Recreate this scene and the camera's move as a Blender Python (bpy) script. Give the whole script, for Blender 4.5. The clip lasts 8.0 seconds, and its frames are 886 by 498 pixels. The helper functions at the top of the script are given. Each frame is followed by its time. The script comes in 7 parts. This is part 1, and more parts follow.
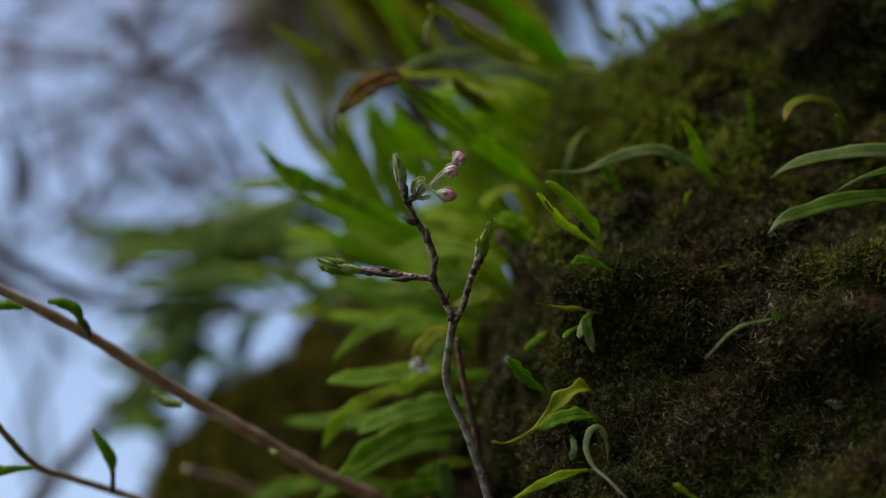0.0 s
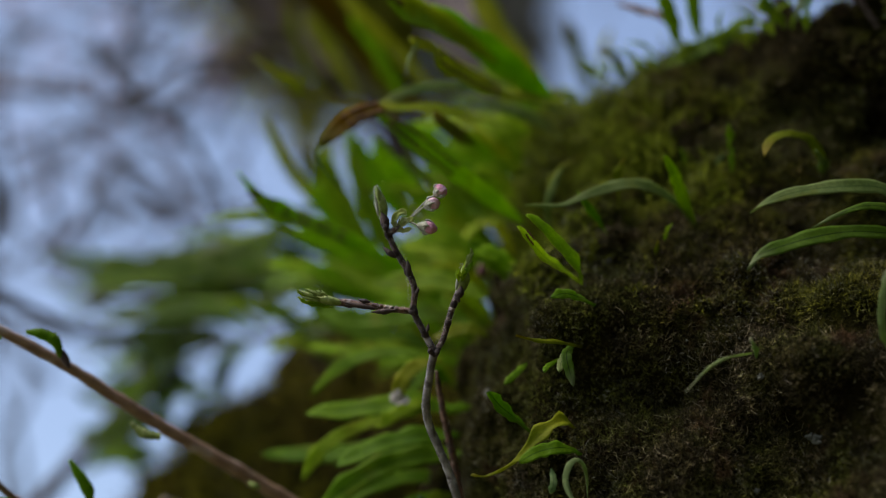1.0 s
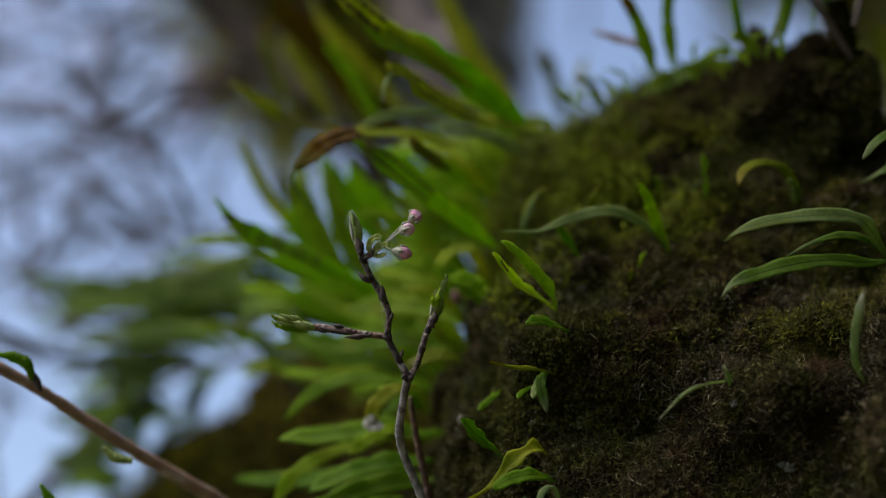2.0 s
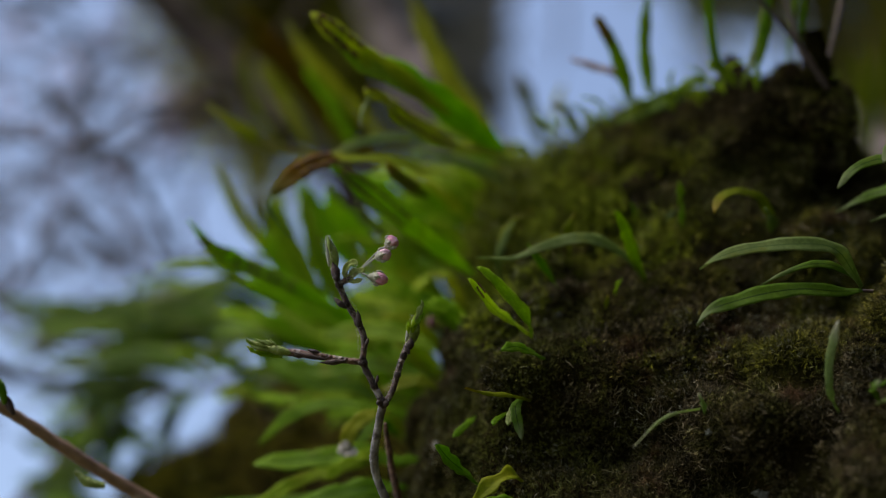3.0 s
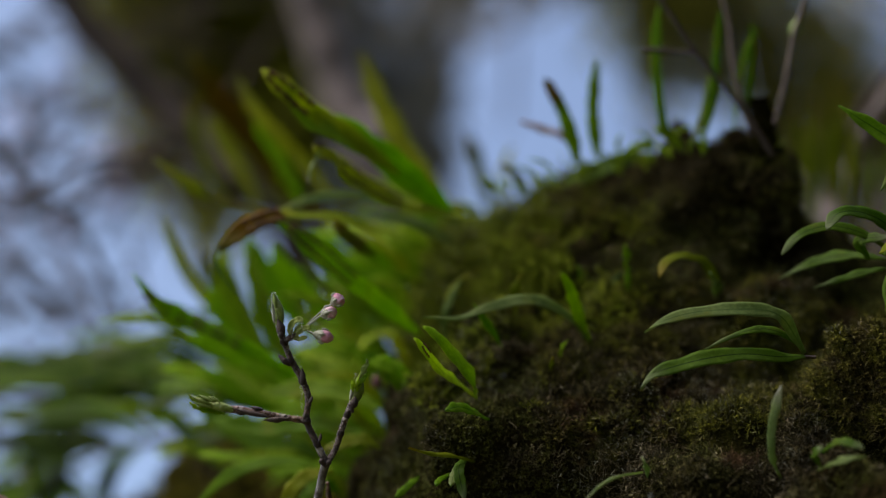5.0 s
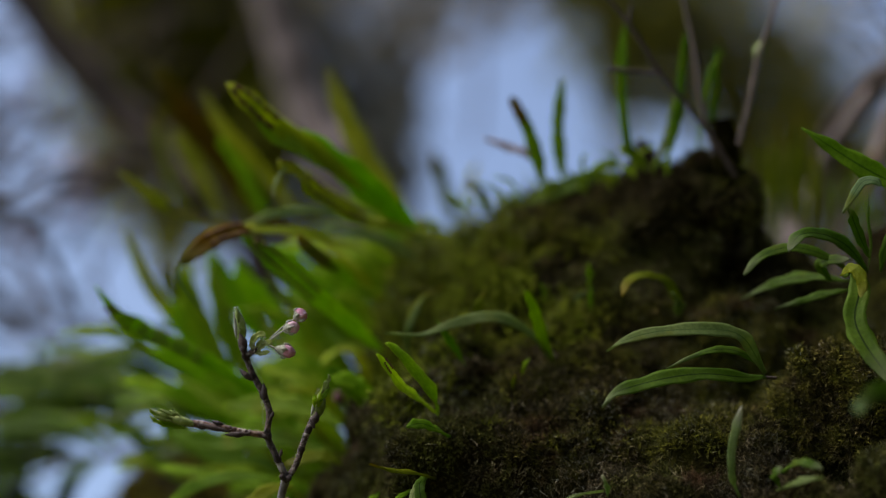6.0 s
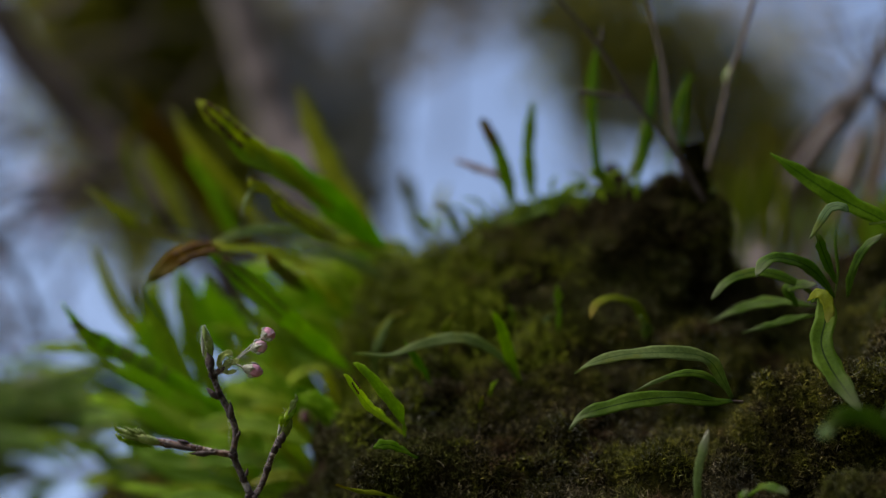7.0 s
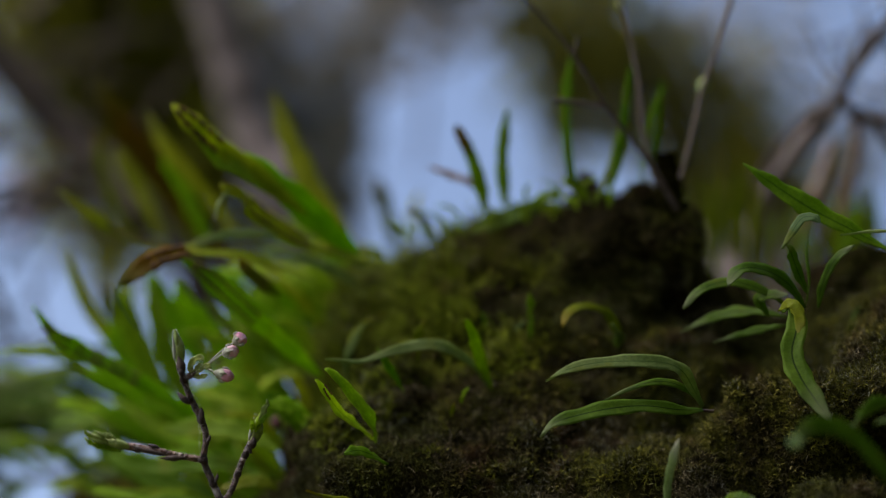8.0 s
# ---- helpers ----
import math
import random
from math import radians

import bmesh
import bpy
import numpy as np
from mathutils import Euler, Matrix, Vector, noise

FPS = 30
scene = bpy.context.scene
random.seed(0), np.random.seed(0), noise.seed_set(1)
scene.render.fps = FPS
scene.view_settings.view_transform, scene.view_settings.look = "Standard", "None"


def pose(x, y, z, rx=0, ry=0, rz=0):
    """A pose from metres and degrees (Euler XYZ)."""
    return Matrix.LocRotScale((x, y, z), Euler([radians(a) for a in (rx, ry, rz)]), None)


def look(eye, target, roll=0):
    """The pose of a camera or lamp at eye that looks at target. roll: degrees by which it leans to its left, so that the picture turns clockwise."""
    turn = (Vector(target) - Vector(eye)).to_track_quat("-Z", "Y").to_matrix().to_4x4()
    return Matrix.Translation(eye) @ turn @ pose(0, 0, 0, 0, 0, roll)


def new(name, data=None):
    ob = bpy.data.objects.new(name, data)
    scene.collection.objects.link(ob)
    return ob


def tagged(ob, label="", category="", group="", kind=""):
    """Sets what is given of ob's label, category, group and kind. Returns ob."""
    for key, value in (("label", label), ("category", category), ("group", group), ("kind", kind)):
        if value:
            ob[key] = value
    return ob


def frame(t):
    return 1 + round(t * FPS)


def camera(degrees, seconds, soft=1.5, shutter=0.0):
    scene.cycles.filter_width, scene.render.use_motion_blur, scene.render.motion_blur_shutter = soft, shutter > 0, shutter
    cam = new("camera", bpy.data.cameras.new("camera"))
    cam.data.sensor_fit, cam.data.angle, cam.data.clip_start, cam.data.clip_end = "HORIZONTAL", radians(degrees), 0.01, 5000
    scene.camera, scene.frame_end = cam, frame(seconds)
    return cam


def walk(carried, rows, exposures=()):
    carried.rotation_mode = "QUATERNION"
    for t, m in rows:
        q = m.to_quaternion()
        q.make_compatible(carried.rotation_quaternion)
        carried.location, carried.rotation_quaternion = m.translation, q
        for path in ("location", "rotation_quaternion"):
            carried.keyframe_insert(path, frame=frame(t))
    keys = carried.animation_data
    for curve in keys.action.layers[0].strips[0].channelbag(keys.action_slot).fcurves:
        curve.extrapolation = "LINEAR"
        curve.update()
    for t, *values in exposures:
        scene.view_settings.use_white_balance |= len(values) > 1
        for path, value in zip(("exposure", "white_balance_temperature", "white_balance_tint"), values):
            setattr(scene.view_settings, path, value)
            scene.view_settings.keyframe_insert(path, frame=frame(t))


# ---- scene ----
# ---------------------------------------------------------------- camera
# A camera on a tripod, close under a mossy trunk, looking up and panning slowly to the right.
cam = camera(31.27, 8.0, soft=1.2)
cam.data.dof.use_dof = True
cam.data.dof.focus_distance = 0.602
cam.data.dof.aperture_fstop = 3.0
EYE = Vector((0.0, 0.0, 1.45))
PATH = [
    (0.0, 3.032, 24.601),
    (0.5, 2.669, 25.216),
    (1.0, 2.255, 25.779),
    (1.5, 1.756, 26.263),
    (1.7, 1.545, 26.451),
    (2.8, 0.460, 27.423),
    (3.0, 0.270, 27.649),
    (3.5, -0.157, 28.267),
    (4.0, -0.668, 29.070),
    (4.2, -0.875, 29.269),
    (5.3, -2.400, 29.981),
    (5.5, -2.719, 30.116),
    (6.0, -3.450, 30.392),
    (6.5, -4.100, 30.720),
    (7.0, -4.751, 31.146),
    (7.5, -5.311, 31.362),
    (8.0, -5.894, 31.386),
]
walk(cam, [(t, pose(EYE.x, EYE.y, EYE.z, 90 + up, 0, turn)) for t, turn, up in PATH], [(0.0, 1.25, 6750, 13), (8.0, 1.25, 6750, 13)])

# ---------------------------------------------------------------- light
SUN_UP, SUN_ROUND = 56.0, 250.0
world = bpy.data.worlds.new("sky")
scene.world = world
world.use_nodes = True
wn = world.node_tree
sky = wn.nodes.new("ShaderNodeTexSky")
sky.sky_type = "NISHITA"
sky.sun_disc = False
sky.sun_elevation, sky.sun_rotation = radians(SUN_UP), radians(SUN_ROUND)
sky.air_density, sky.dust_density, sky.ozone_density = 1.0, 3.0, 2.0
wn.links.new(sky.outputs["Color"], wn.nodes["Background"].inputs["Color"])
wn.nodes["Background"].inputs["Strength"].default_value = 0.10

sun = new("sun", bpy.data.lights.new("sun", "SUN"))
sun.data.energy, sun.data.angle, sun.data.color = 1.1, radians(30), (1.0, 0.92, 0.80)
a, e = radians(SUN_ROUND), radians(SUN_UP)
sun.matrix_world = look((0, 0, 20), Vector((0, 0, 20)) - Vector((math.sin(a) * math.cos(e), math.cos(a) * math.cos(e), math.sin(e))))


# ---------------------------------------------------------------- materials
def material(name, rough=0.6, bump=0.0, bump_scale=300.0, spec=0.5):
    m = bpy.data.materials.new(name)
    m.use_nodes = True
    n = m.node_tree.nodes
    b = n["Principled BSDF"]
    b.inputs["Roughness"].default_value = rough
    b.inputs["Specular IOR Level"].default_value = spec
    if bump:
        t = n.new("ShaderNodeTexNoise")
        t.inputs["Scale"].default_value, t.inputs["Detail"].default_value = bump_scale, 5
        c = n.new("ShaderNodeTexCoord")
        m.node_tree.links.new(c.outputs["Object"], t.inputs["Vector"])
        k = n.new("ShaderNodeBump")
        k.inputs["Strength"].default_value, k.inputs["Distance"].default_value = bump, 0.002
        m.node_tree.links.new(t.outputs["Fac"], k.inputs["Height"])
        m.node_tree.links.new(k.outputs["Normal"], b.inputs["Normal"])
    return m


def ramp(m, source, stops, target=None):
    """A colour ramp fed by a socket; its colour goes to the base colour, or to the socket given."""
    r = m.node_tree.nodes.new("ShaderNodeValToRGB")
    els = r.color_ramp.elements
    while len(els) < len(stops):
        els.new(0.5)
    for el, (p, c) in zip(els, stops):
        el.position, el.color = p, (*c, 1)
    m.node_tree.links.new(source, r.inputs["Fac"])
    m.node_tree.links.new(r.outputs["Color"], target or m.node_tree.nodes["Principled BSDF"].inputs["Base Color"])
    return r.outputs["Color"]


def noise_out(m, scale, detail=4.0, rough=0.55, stretch=None):
    t = m.node_tree.nodes.new("ShaderNodeTexNoise")
    t.inputs["Scale"].default_value, t.inputs["Detail"].default_value, t.inputs["Roughness"].default_value = scale, detail, rough
    c = m.node_tree.nodes.new("ShaderNodeTexCoord")
    out = c.outputs["Object"]
    if stretch:
        k = m.node_tree.nodes.new("ShaderNodeMapping")
        k.inputs["Scale"].default_value = stretch
        m.node_tree.links.new(out, k.inputs["Vector"])
        out = k.outputs["Vector"]
    m.node_tree.links.new(out, t.inputs["Vector"])
    return t.outputs["Fac"]


def blend(m, fac, a, b, how="MIX"):
    x = m.node_tree.nodes.new("ShaderNodeMix")
    x.data_type, x.blend_type = "RGBA", how
    for k, v in ((0, fac), (6, a), (7, b)):
        if isinstance(v, (int, float)):
            x.inputs[k].default_value = v
        elif isinstance(v, tuple):
            x.inputs[k].default_value = (*v, 1)
        else:
            m.node_tree.links.new(v, x.inputs[k])
    return x.outputs[2]


def base(m, colour):
    m.node_tree.links.new(colour, m.node_tree.nodes["Principled BSDF"].inputs["Base Color"])


def island_random(m):
    return m.node_tree.nodes.new("ShaderNodeNewGeometry").outputs["Random Per Island"]


def object_random(m):
    return m.node_tree.nodes.new("ShaderNodeObjectInfo").outputs["Random"]


def across(m):
    """The leaf's own coordinates: 0 to 1 across, 0 to 1 along."""
    u = m.node_tree.nodes.new("ShaderNodeUVMap")
    s = m.node_tree.nodes.new("ShaderNodeSeparateXYZ")
    m.node_tree.links.new(u.outputs["UV"], s.inputs["Vector"])
    return s.outputs["X"], s.outputs["Y"]


def leaf_material(name, dark, light, tip=None, rib=None, rough=0.5, through_light=0.6, spec=0.2, patches=(0.24, 0.26, 0.012)):
    m = material(name, rough, 0.3, 1100, spec=spec)
    n = noise_out(m, 90, 5)
    c = ramp(m, n, [(0.3, dark), (0.7, light)])
    c = blend(m, 1.0, c, ramp(m, object_random(m), [(0.0, (0.75, 0.82, 0.7)), (1.0, (1.2, 1.12, 1.1))], None), "MULTIPLY")
    fine = noise_out(m, 700, 3)
    c = blend(m, 0.35, c, ramp(m, fine, [(0.35, (0.55, 0.55, 0.5)), (0.65, (1.3, 1.3, 1.2))]), "MULTIPLY")
    if patches:
        c = blend(m, ramp(m, noise_out(m, 55, 4), [(0.58, (0, 0, 0)), (0.72, (0.75, 0.75, 0.75))]), c, patches)
    u, v = across(m)
    c = blend(m, ramp(m, u, [(0.02, (0.5, 0.5, 0.5)), (0.09, (0, 0, 0)), (0.91, (0, 0, 0)), (0.98, (0.5, 0.5, 0.5))]), c, light)
    if rib:
        c = blend(m, ramp(m, u, [(0.44, (0, 0, 0)), (0.485, (1, 1, 1)), (0.515, (1, 1, 1)), (0.56, (0, 0, 0))]), c, rib)
    if tip:
        c = blend(m, ramp(m, v, [(0.72, (0, 0, 0)), (0.97, (1, 1, 1))]), c, tip)
    base(m, c)
    if through_light:
        b = m.node_tree.nodes["Principled BSDF"]
        tr = m.node_tree.nodes.new("ShaderNodeBsdfTranslucent")
        m.node_tree.links.new(c, tr.inputs["Color"])
        mix = m.node_tree.nodes.new("ShaderNodeMixShader")
        mix.inputs[0].default_value = through_light
        m.node_tree.links.new(b.outputs[0], mix.inputs[1])
        m.node_tree.links.new(tr.outputs[0], mix.inputs[2])
        m.node_tree.links.new(mix.outputs[0], m.node_tree.nodes["Material Output"].inputs["Surface"])
    return m


GREEN = leaf_material("fern_green", (0.105, 0.235, 0.007), (0.18, 0.345, 0.011), rib=(0.045, 0.12, 0.004), spec=0.13)
DEEP = leaf_material("fern_deep_green", (0.068, 0.150, 0.010), (0.120, 0.230, 0.017), tip=(0.20, 0.25, 0.12), rib=(0.02, 0.05, 0.004), spec=0.15, patches=(0.16, 0.19, 0.02))
FRESH = leaf_material("fern_fresh", (0.20, 0.34, 0.008), (0.31, 0.46, 0.014), rib=(0.13, 0.26, 0.006), spec=0.13)
PALE = leaf_material("fern_pale_underside", (0.15, 0.23, 0.06), (0.26, 0.34, 0.12), rib=(0.08, 0.15, 0.03), rough=0.55, spec=0.25)
WAN = leaf_material("fern_wan", (0.20, 0.29, 0.11), (0.33, 0.42, 0.20), tip=(0.5, 0.5, 0.42), rough=0.55, spec=0.2)
BLUE = leaf_material("fern_bluish", (0.09, 0.18, 0.06), (0.15, 0.26, 0.10), rib=(0.06, 0.13, 0.05), rough=0.45, spec=0.25)
LIME = leaf_material("fern_lime", (0.30, 0.46, 0.02), (0.45, 0.60, 0.05), rib=(0.22, 0.38, 0.01), spec=0.13)
OLIVE = leaf_material("fern_olive", (0.15, 0.20, 0.006), (0.22, 0.27, 0.010), tip=(0.22, 0.17, 0.01), spec=0.13)
FAN_GREEN = leaf_material("fern_fan_green", (0.22, 0.43, 0.010), (0.34, 0.57, 0.018), rib=(0.12, 0.28, 0.006), spec=0.13, through_light=0.62)
FAN_YELLOW = leaf_material("fern_fan_yellow_green", (0.33, 0.42, 0.014), (0.48, 0.54, 0.028), tip=(0.42, 0.47, 0.08), spec=0.13, through_light=0.62)
FAN_DULL = leaf_material("fern_fan_dull_olive", (0.27, 0.32, 0.032), (0.39, 0.44, 0.065), tip=(0.30, 0.32, 0.09), spec=0.13, through_light=0.6)
YELLOW = leaf_material("fern_yellowing", (0.17, 0.24, 0.008), (0.29, 0.33, 0.015), tip=(0.30, 0.31, 0.06), spec=0.13)
BROWN = leaf_material("fern_brown", (0.14, 0.086, 0.006), (0.25, 0.155, 0.009), tip=(0.16, 0.15, 0.02), spec=0.13)
SORI = material("sori", 0.85, 0.4, 1500)
ramp(SORI, island_random(SORI), [(0.0, (0.05, 0.022, 0.006)), (1.0, (0.12, 0.055, 0.012))])
DRY = material("dry_leaf_tip", 0.8, 0.2)
ramp(DRY, noise_out(DRY, 200), [(0.3, (0.20, 0.19, 0.16)), (0.7, (0.40, 0.39, 0.34))])

def moss_material(name, brown, green, edge, rust=(0.085, 0.042, 0.022), ash=(0.16, 0.165, 0.13)):
    m = material(name, 0.9, spec=0.12)
    pick = island_random(m)
    c1 = ramp(m, pick, [(0.0, brown[0]), (0.5, brown[1]), (0.85, brown[2]), (1.0, brown[3])])
    c2 = ramp(m, pick, [(0.0, green[0]), (0.5, green[1]), (1.0, green[2])])
    patch = blend(m, 0.4, noise_out(m, 16, 3), noise_out(m, 70, 3))
    c = blend(m, ramp(m, patch, [(edge - 0.06, (0, 0, 0)), (edge + 0.06, (1, 1, 1))]), c1, c2)
    c = blend(m, ramp(m, noise_out(m, 38, 4), [(0.58, (0, 0, 0)), (0.68, (0.7, 0.7, 0.7))]), c, rust)
    pale = blend(m, 1.0, ramp(m, noise_out(m, 27, 4), [(0.46, (0, 0, 0)), (0.62, (1, 1, 1))]), ramp(m, pick, [(0.75, (0, 0, 0)), (0.95, (1, 1, 1))]), "MULTIPLY")
    c = blend(m, ramp(m, pale, [(0.3, (0, 0, 0)), (0.6, (0.8, 0.8, 0.8))]), c, ash)
    # random tuft-sized tone, in place of light and shade between clumps
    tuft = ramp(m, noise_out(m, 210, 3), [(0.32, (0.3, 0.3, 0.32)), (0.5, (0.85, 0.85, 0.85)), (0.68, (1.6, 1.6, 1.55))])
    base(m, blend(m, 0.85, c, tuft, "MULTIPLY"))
    return m


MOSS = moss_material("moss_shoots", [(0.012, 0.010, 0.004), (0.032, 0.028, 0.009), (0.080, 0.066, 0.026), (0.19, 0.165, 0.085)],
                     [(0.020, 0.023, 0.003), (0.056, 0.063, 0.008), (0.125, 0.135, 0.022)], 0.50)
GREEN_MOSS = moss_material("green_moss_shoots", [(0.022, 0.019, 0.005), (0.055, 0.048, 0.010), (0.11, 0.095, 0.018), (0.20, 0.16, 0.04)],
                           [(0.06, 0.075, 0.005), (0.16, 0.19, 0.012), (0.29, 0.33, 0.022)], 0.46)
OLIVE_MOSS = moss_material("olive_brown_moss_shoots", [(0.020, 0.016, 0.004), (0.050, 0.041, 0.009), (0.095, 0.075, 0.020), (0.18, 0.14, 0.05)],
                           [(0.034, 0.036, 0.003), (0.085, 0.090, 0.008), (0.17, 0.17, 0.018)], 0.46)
LIT_CREST_MOSS = moss_material("lit_crest_moss_shoots", [(0.032, 0.025, 0.006), (0.085, 0.068, 0.016), (0.16, 0.13, 0.042), (0.28, 0.23, 0.10)],
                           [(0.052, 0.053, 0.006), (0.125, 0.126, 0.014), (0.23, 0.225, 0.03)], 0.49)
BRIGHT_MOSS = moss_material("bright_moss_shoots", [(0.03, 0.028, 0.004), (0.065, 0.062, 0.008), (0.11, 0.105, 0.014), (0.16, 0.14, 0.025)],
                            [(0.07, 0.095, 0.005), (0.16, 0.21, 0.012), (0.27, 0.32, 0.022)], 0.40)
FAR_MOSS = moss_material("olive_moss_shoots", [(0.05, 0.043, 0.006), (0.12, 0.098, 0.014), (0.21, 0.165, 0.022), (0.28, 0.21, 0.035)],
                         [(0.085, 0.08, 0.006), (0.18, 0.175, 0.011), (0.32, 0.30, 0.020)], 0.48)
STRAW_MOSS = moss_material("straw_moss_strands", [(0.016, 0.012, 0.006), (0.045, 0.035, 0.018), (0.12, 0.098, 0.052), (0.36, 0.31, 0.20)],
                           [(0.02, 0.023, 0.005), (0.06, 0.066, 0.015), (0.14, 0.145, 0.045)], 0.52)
MOULD = material("mossy_bark", 0.95, 0.9, 500, spec=0.02)
k1 = ramp(MOULD, noise_out(MOULD, 140, 8, 0.65), [(0.3, (0.004, 0.003, 0.0015)), (0.5, (0.011, 0.008, 0.003)), (0.72, (0.028, 0.021, 0.007))])
k2 = ramp(MOULD, noise_out(MOULD, 160, 8, 0.65), [(0.3, (0.006, 0.006, 0.0015)), (0.55, (0.018, 0.018, 0.003)), (0.75, (0.036, 0.036, 0.006))])
base(MOULD, blend(MOULD, ramp(MOULD, noise_out(MOULD, 14, 4), [(0.4, (0, 0, 0)), (0.6, (1, 1, 1))]), k1, k2))

LICHEN = material("lichen", 0.9, 0.5, 900)
ramp(LICHEN, noise_out(LICHEN, 300), [(0.3, (0.03, 0.035, 0.027)), (0.7, (0.10, 0.11, 0.09))])
TWIG = material("cherry_twig_bark", 0.45, 0.7, 900)
t1 = ramp(TWIG, noise_out(TWIG, 420, 6), [(0.32, (0.010, 0.005, 0.004)), (0.5, (0.034, 0.015, 0.010)), (0.68, (0.14, 0.075, 0.052))])
base(TWIG, blend(TWIG, ramp(TWIG, noise_out(TWIG, 230, 3), [(0.56, (0, 0, 0)), (0.66, (1, 1, 1))]), t1, (0.33, 0.30, 0.28)))
RUST_TWIG = material("young_shoot_bark", 0.45, 0.7, 900)
t3 = ramp(RUST_TWIG, noise_out(RUST_TWIG, 380, 6), [(0.32, (0.018, 0.008, 0.005)), (0.5, (0.09, 0.038, 0.022)), (0.68, (0.22, 0.125, 0.08))])
base(RUST_TWIG, blend(RUST_TWIG, ramp(RUST_TWIG, noise_out(RUST_TWIG, 260, 3), [(0.60, (0, 0, 0)), (0.66, (1, 1, 1))]), t3, (0.34, 0.28, 0.24)))
GREY_TWIG = material("grey_twig_bark", 0.45, 0.6, 900)
t2 = ramp(GREY_TWIG, noise_out(GREY_TWIG, 180, 6), [(0.3, (0.08, 0.07, 0.068)), (0.5, (0.19, 0.18, 0.175)), (0.72, (0.40, 0.39, 0.38))])
base(GREY_TWIG, blend(GREY_TWIG, ramp(GREY_TWIG, noise_out(GREY_TWIG, 95, 3), [(0.56, (0, 0, 0)), (0.64, (1, 1, 1))]), t2, (0.05, 0.035, 0.03)))
RED_TWIG = material("red_brown_bark", 0.5, 0.3, 500)
r1 = ramp(RED_TWIG, noise_out(RED_TWIG, 120, 5), [(0.3, (0.15, 0.085, 0.05)), (0.7, (0.30, 0.19, 0.12))])
base(RED_TWIG, blend(RED_TWIG, ramp(RED_TWIG, noise_out(RED_TWIG, 60, 4), [(0.55, (0, 0, 0)), (0.68, (1, 1, 1))]), r1, (0.36, 0.31, 0.27)))
BUD_GREEN = material("bud_green", 0.6, 0.4, 900)
ramp(BUD_GREEN, noise_out(BUD_GREEN, 350), [(0.3, (0.11, 0.17, 0.02)), (0.6, (0.22, 0.30, 0.06)), (0.8, (0.38, 0.42, 0.22))])
BUD_SCALE = material("bud_scale", 0.7, 0.4, 900)
ramp(BUD_SCALE, noise_out(BUD_SCALE, 400), [(0.3, (0.012, 0.007, 0.006)), (0.7, (0.05, 0.026, 0.02))])
SEPAL = material("sepal", 0.7, 0.3, 900)
ramp(SEPAL, noise_out(SEPAL, 300), [(0.3, (0.18, 0.20, 0.13)), (0.7, (0.38, 0.40, 0.32))])
PETAL = material("pink_petal", 0.55, 0.2, 500)
ramp(PETAL, noise_out(PETAL, 260), [(0.32, (0.42, 0.12, 0.24)), (0.5, (0.58, 0.28, 0.40)), (0.7, (0.70, 0.52, 0.60))])
BRACT = leaf_material("downy_bract", (0.24, 0.33, 0.07), (0.40, 0.48, 0.17), through_light=0.4, spec=0.1, patches=None)
DOWN = material("pale_down", 0.8)
ramp(DOWN, noise_out(DOWN, 200), [(0.3, (0.45, 0.45, 0.40)), (0.7, (0.70, 0.70, 0.66))])

DARK_TWIG = material("dark_twig_bark", 0.6, 0.5, 700)
ramp(DARK_TWIG, noise_out(DARK_TWIG, 220, 6), [(0.3, (0.018, 0.011, 0.008)), (0.7, (0.06, 0.038, 0.027))])
BROWN_TWIG = material("brown_twig_bark", 0.6, 0.5, 700)
ramp(BROWN_TWIG, noise_out(BROWN_TWIG, 160, 6), [(0.3, (0.055, 0.038, 0.030)), (0.7, (0.14, 0.105, 0.085))])
FAR_BARK = material("far_bark", 0.9, 0.5, 40)
ramp(FAR_BARK, noise_out(FAR_BARK, 9, 6), [(0.3, (0.03, 0.022, 0.016)), (0.7, (0.08, 0.058, 0.044))])
GREY_BARK = material("grey_bark", 0.9, 0.5, 40)
ramp(GREY_BARK, noise_out(GREY_BARK, 9, 6), [(0.3, (0.11, 0.090, 0.085)), (0.7, (0.23, 0.19, 0.18))])
def crown_material(name, stops, through_light):
    m = material(name, 0.6, spec=0.2)
    c = ramp(m, island_random(m), stops)
    tr = m.node_tree.nodes.new("ShaderNodeBsdfTranslucent")
    m.node_tree.links.new(c, tr.inputs["Color"])
    mix = m.node_tree.nodes.new("ShaderNodeMixShader")
    mix.inputs[0].default_value = through_light
    m.node_tree.links.new(m.node_tree.nodes["Principled BSDF"].outputs[0], mix.inputs[1])
    m.node_tree.links.new(tr.outputs[0], mix.inputs[2])
    m.node_tree.links.new(mix.outputs[0], m.node_tree.nodes["Material Output"].inputs["Surface"])
    return m


DUSK = material("dusky_pink_bud", 0.7)
ramp(DUSK, noise_out(DUSK, 200), [(0.3, (0.12, 0.05, 0.05)), (0.7, (0.22, 0.10, 0.10))])
FAR_LEAF = crown_material("evergreen_leaf", [(0.0, (0.125, 0.132, 0.011)), (0.6, (0.22, 0.225, 0.019)), (1.0, (0.32, 0.32, 0.034))], 0.55)
# olive, a touch lighter than FAR_LEAF for the stronger light on that side
LIT_OLIVE_LEAF = crown_material("lit_olive_leaf", [(0.0, (0.14, 0.14, 0.022)), (0.6, (0.24, 0.235, 0.038)), (1.0, (0.34, 0.33, 0.06))], 0.55)
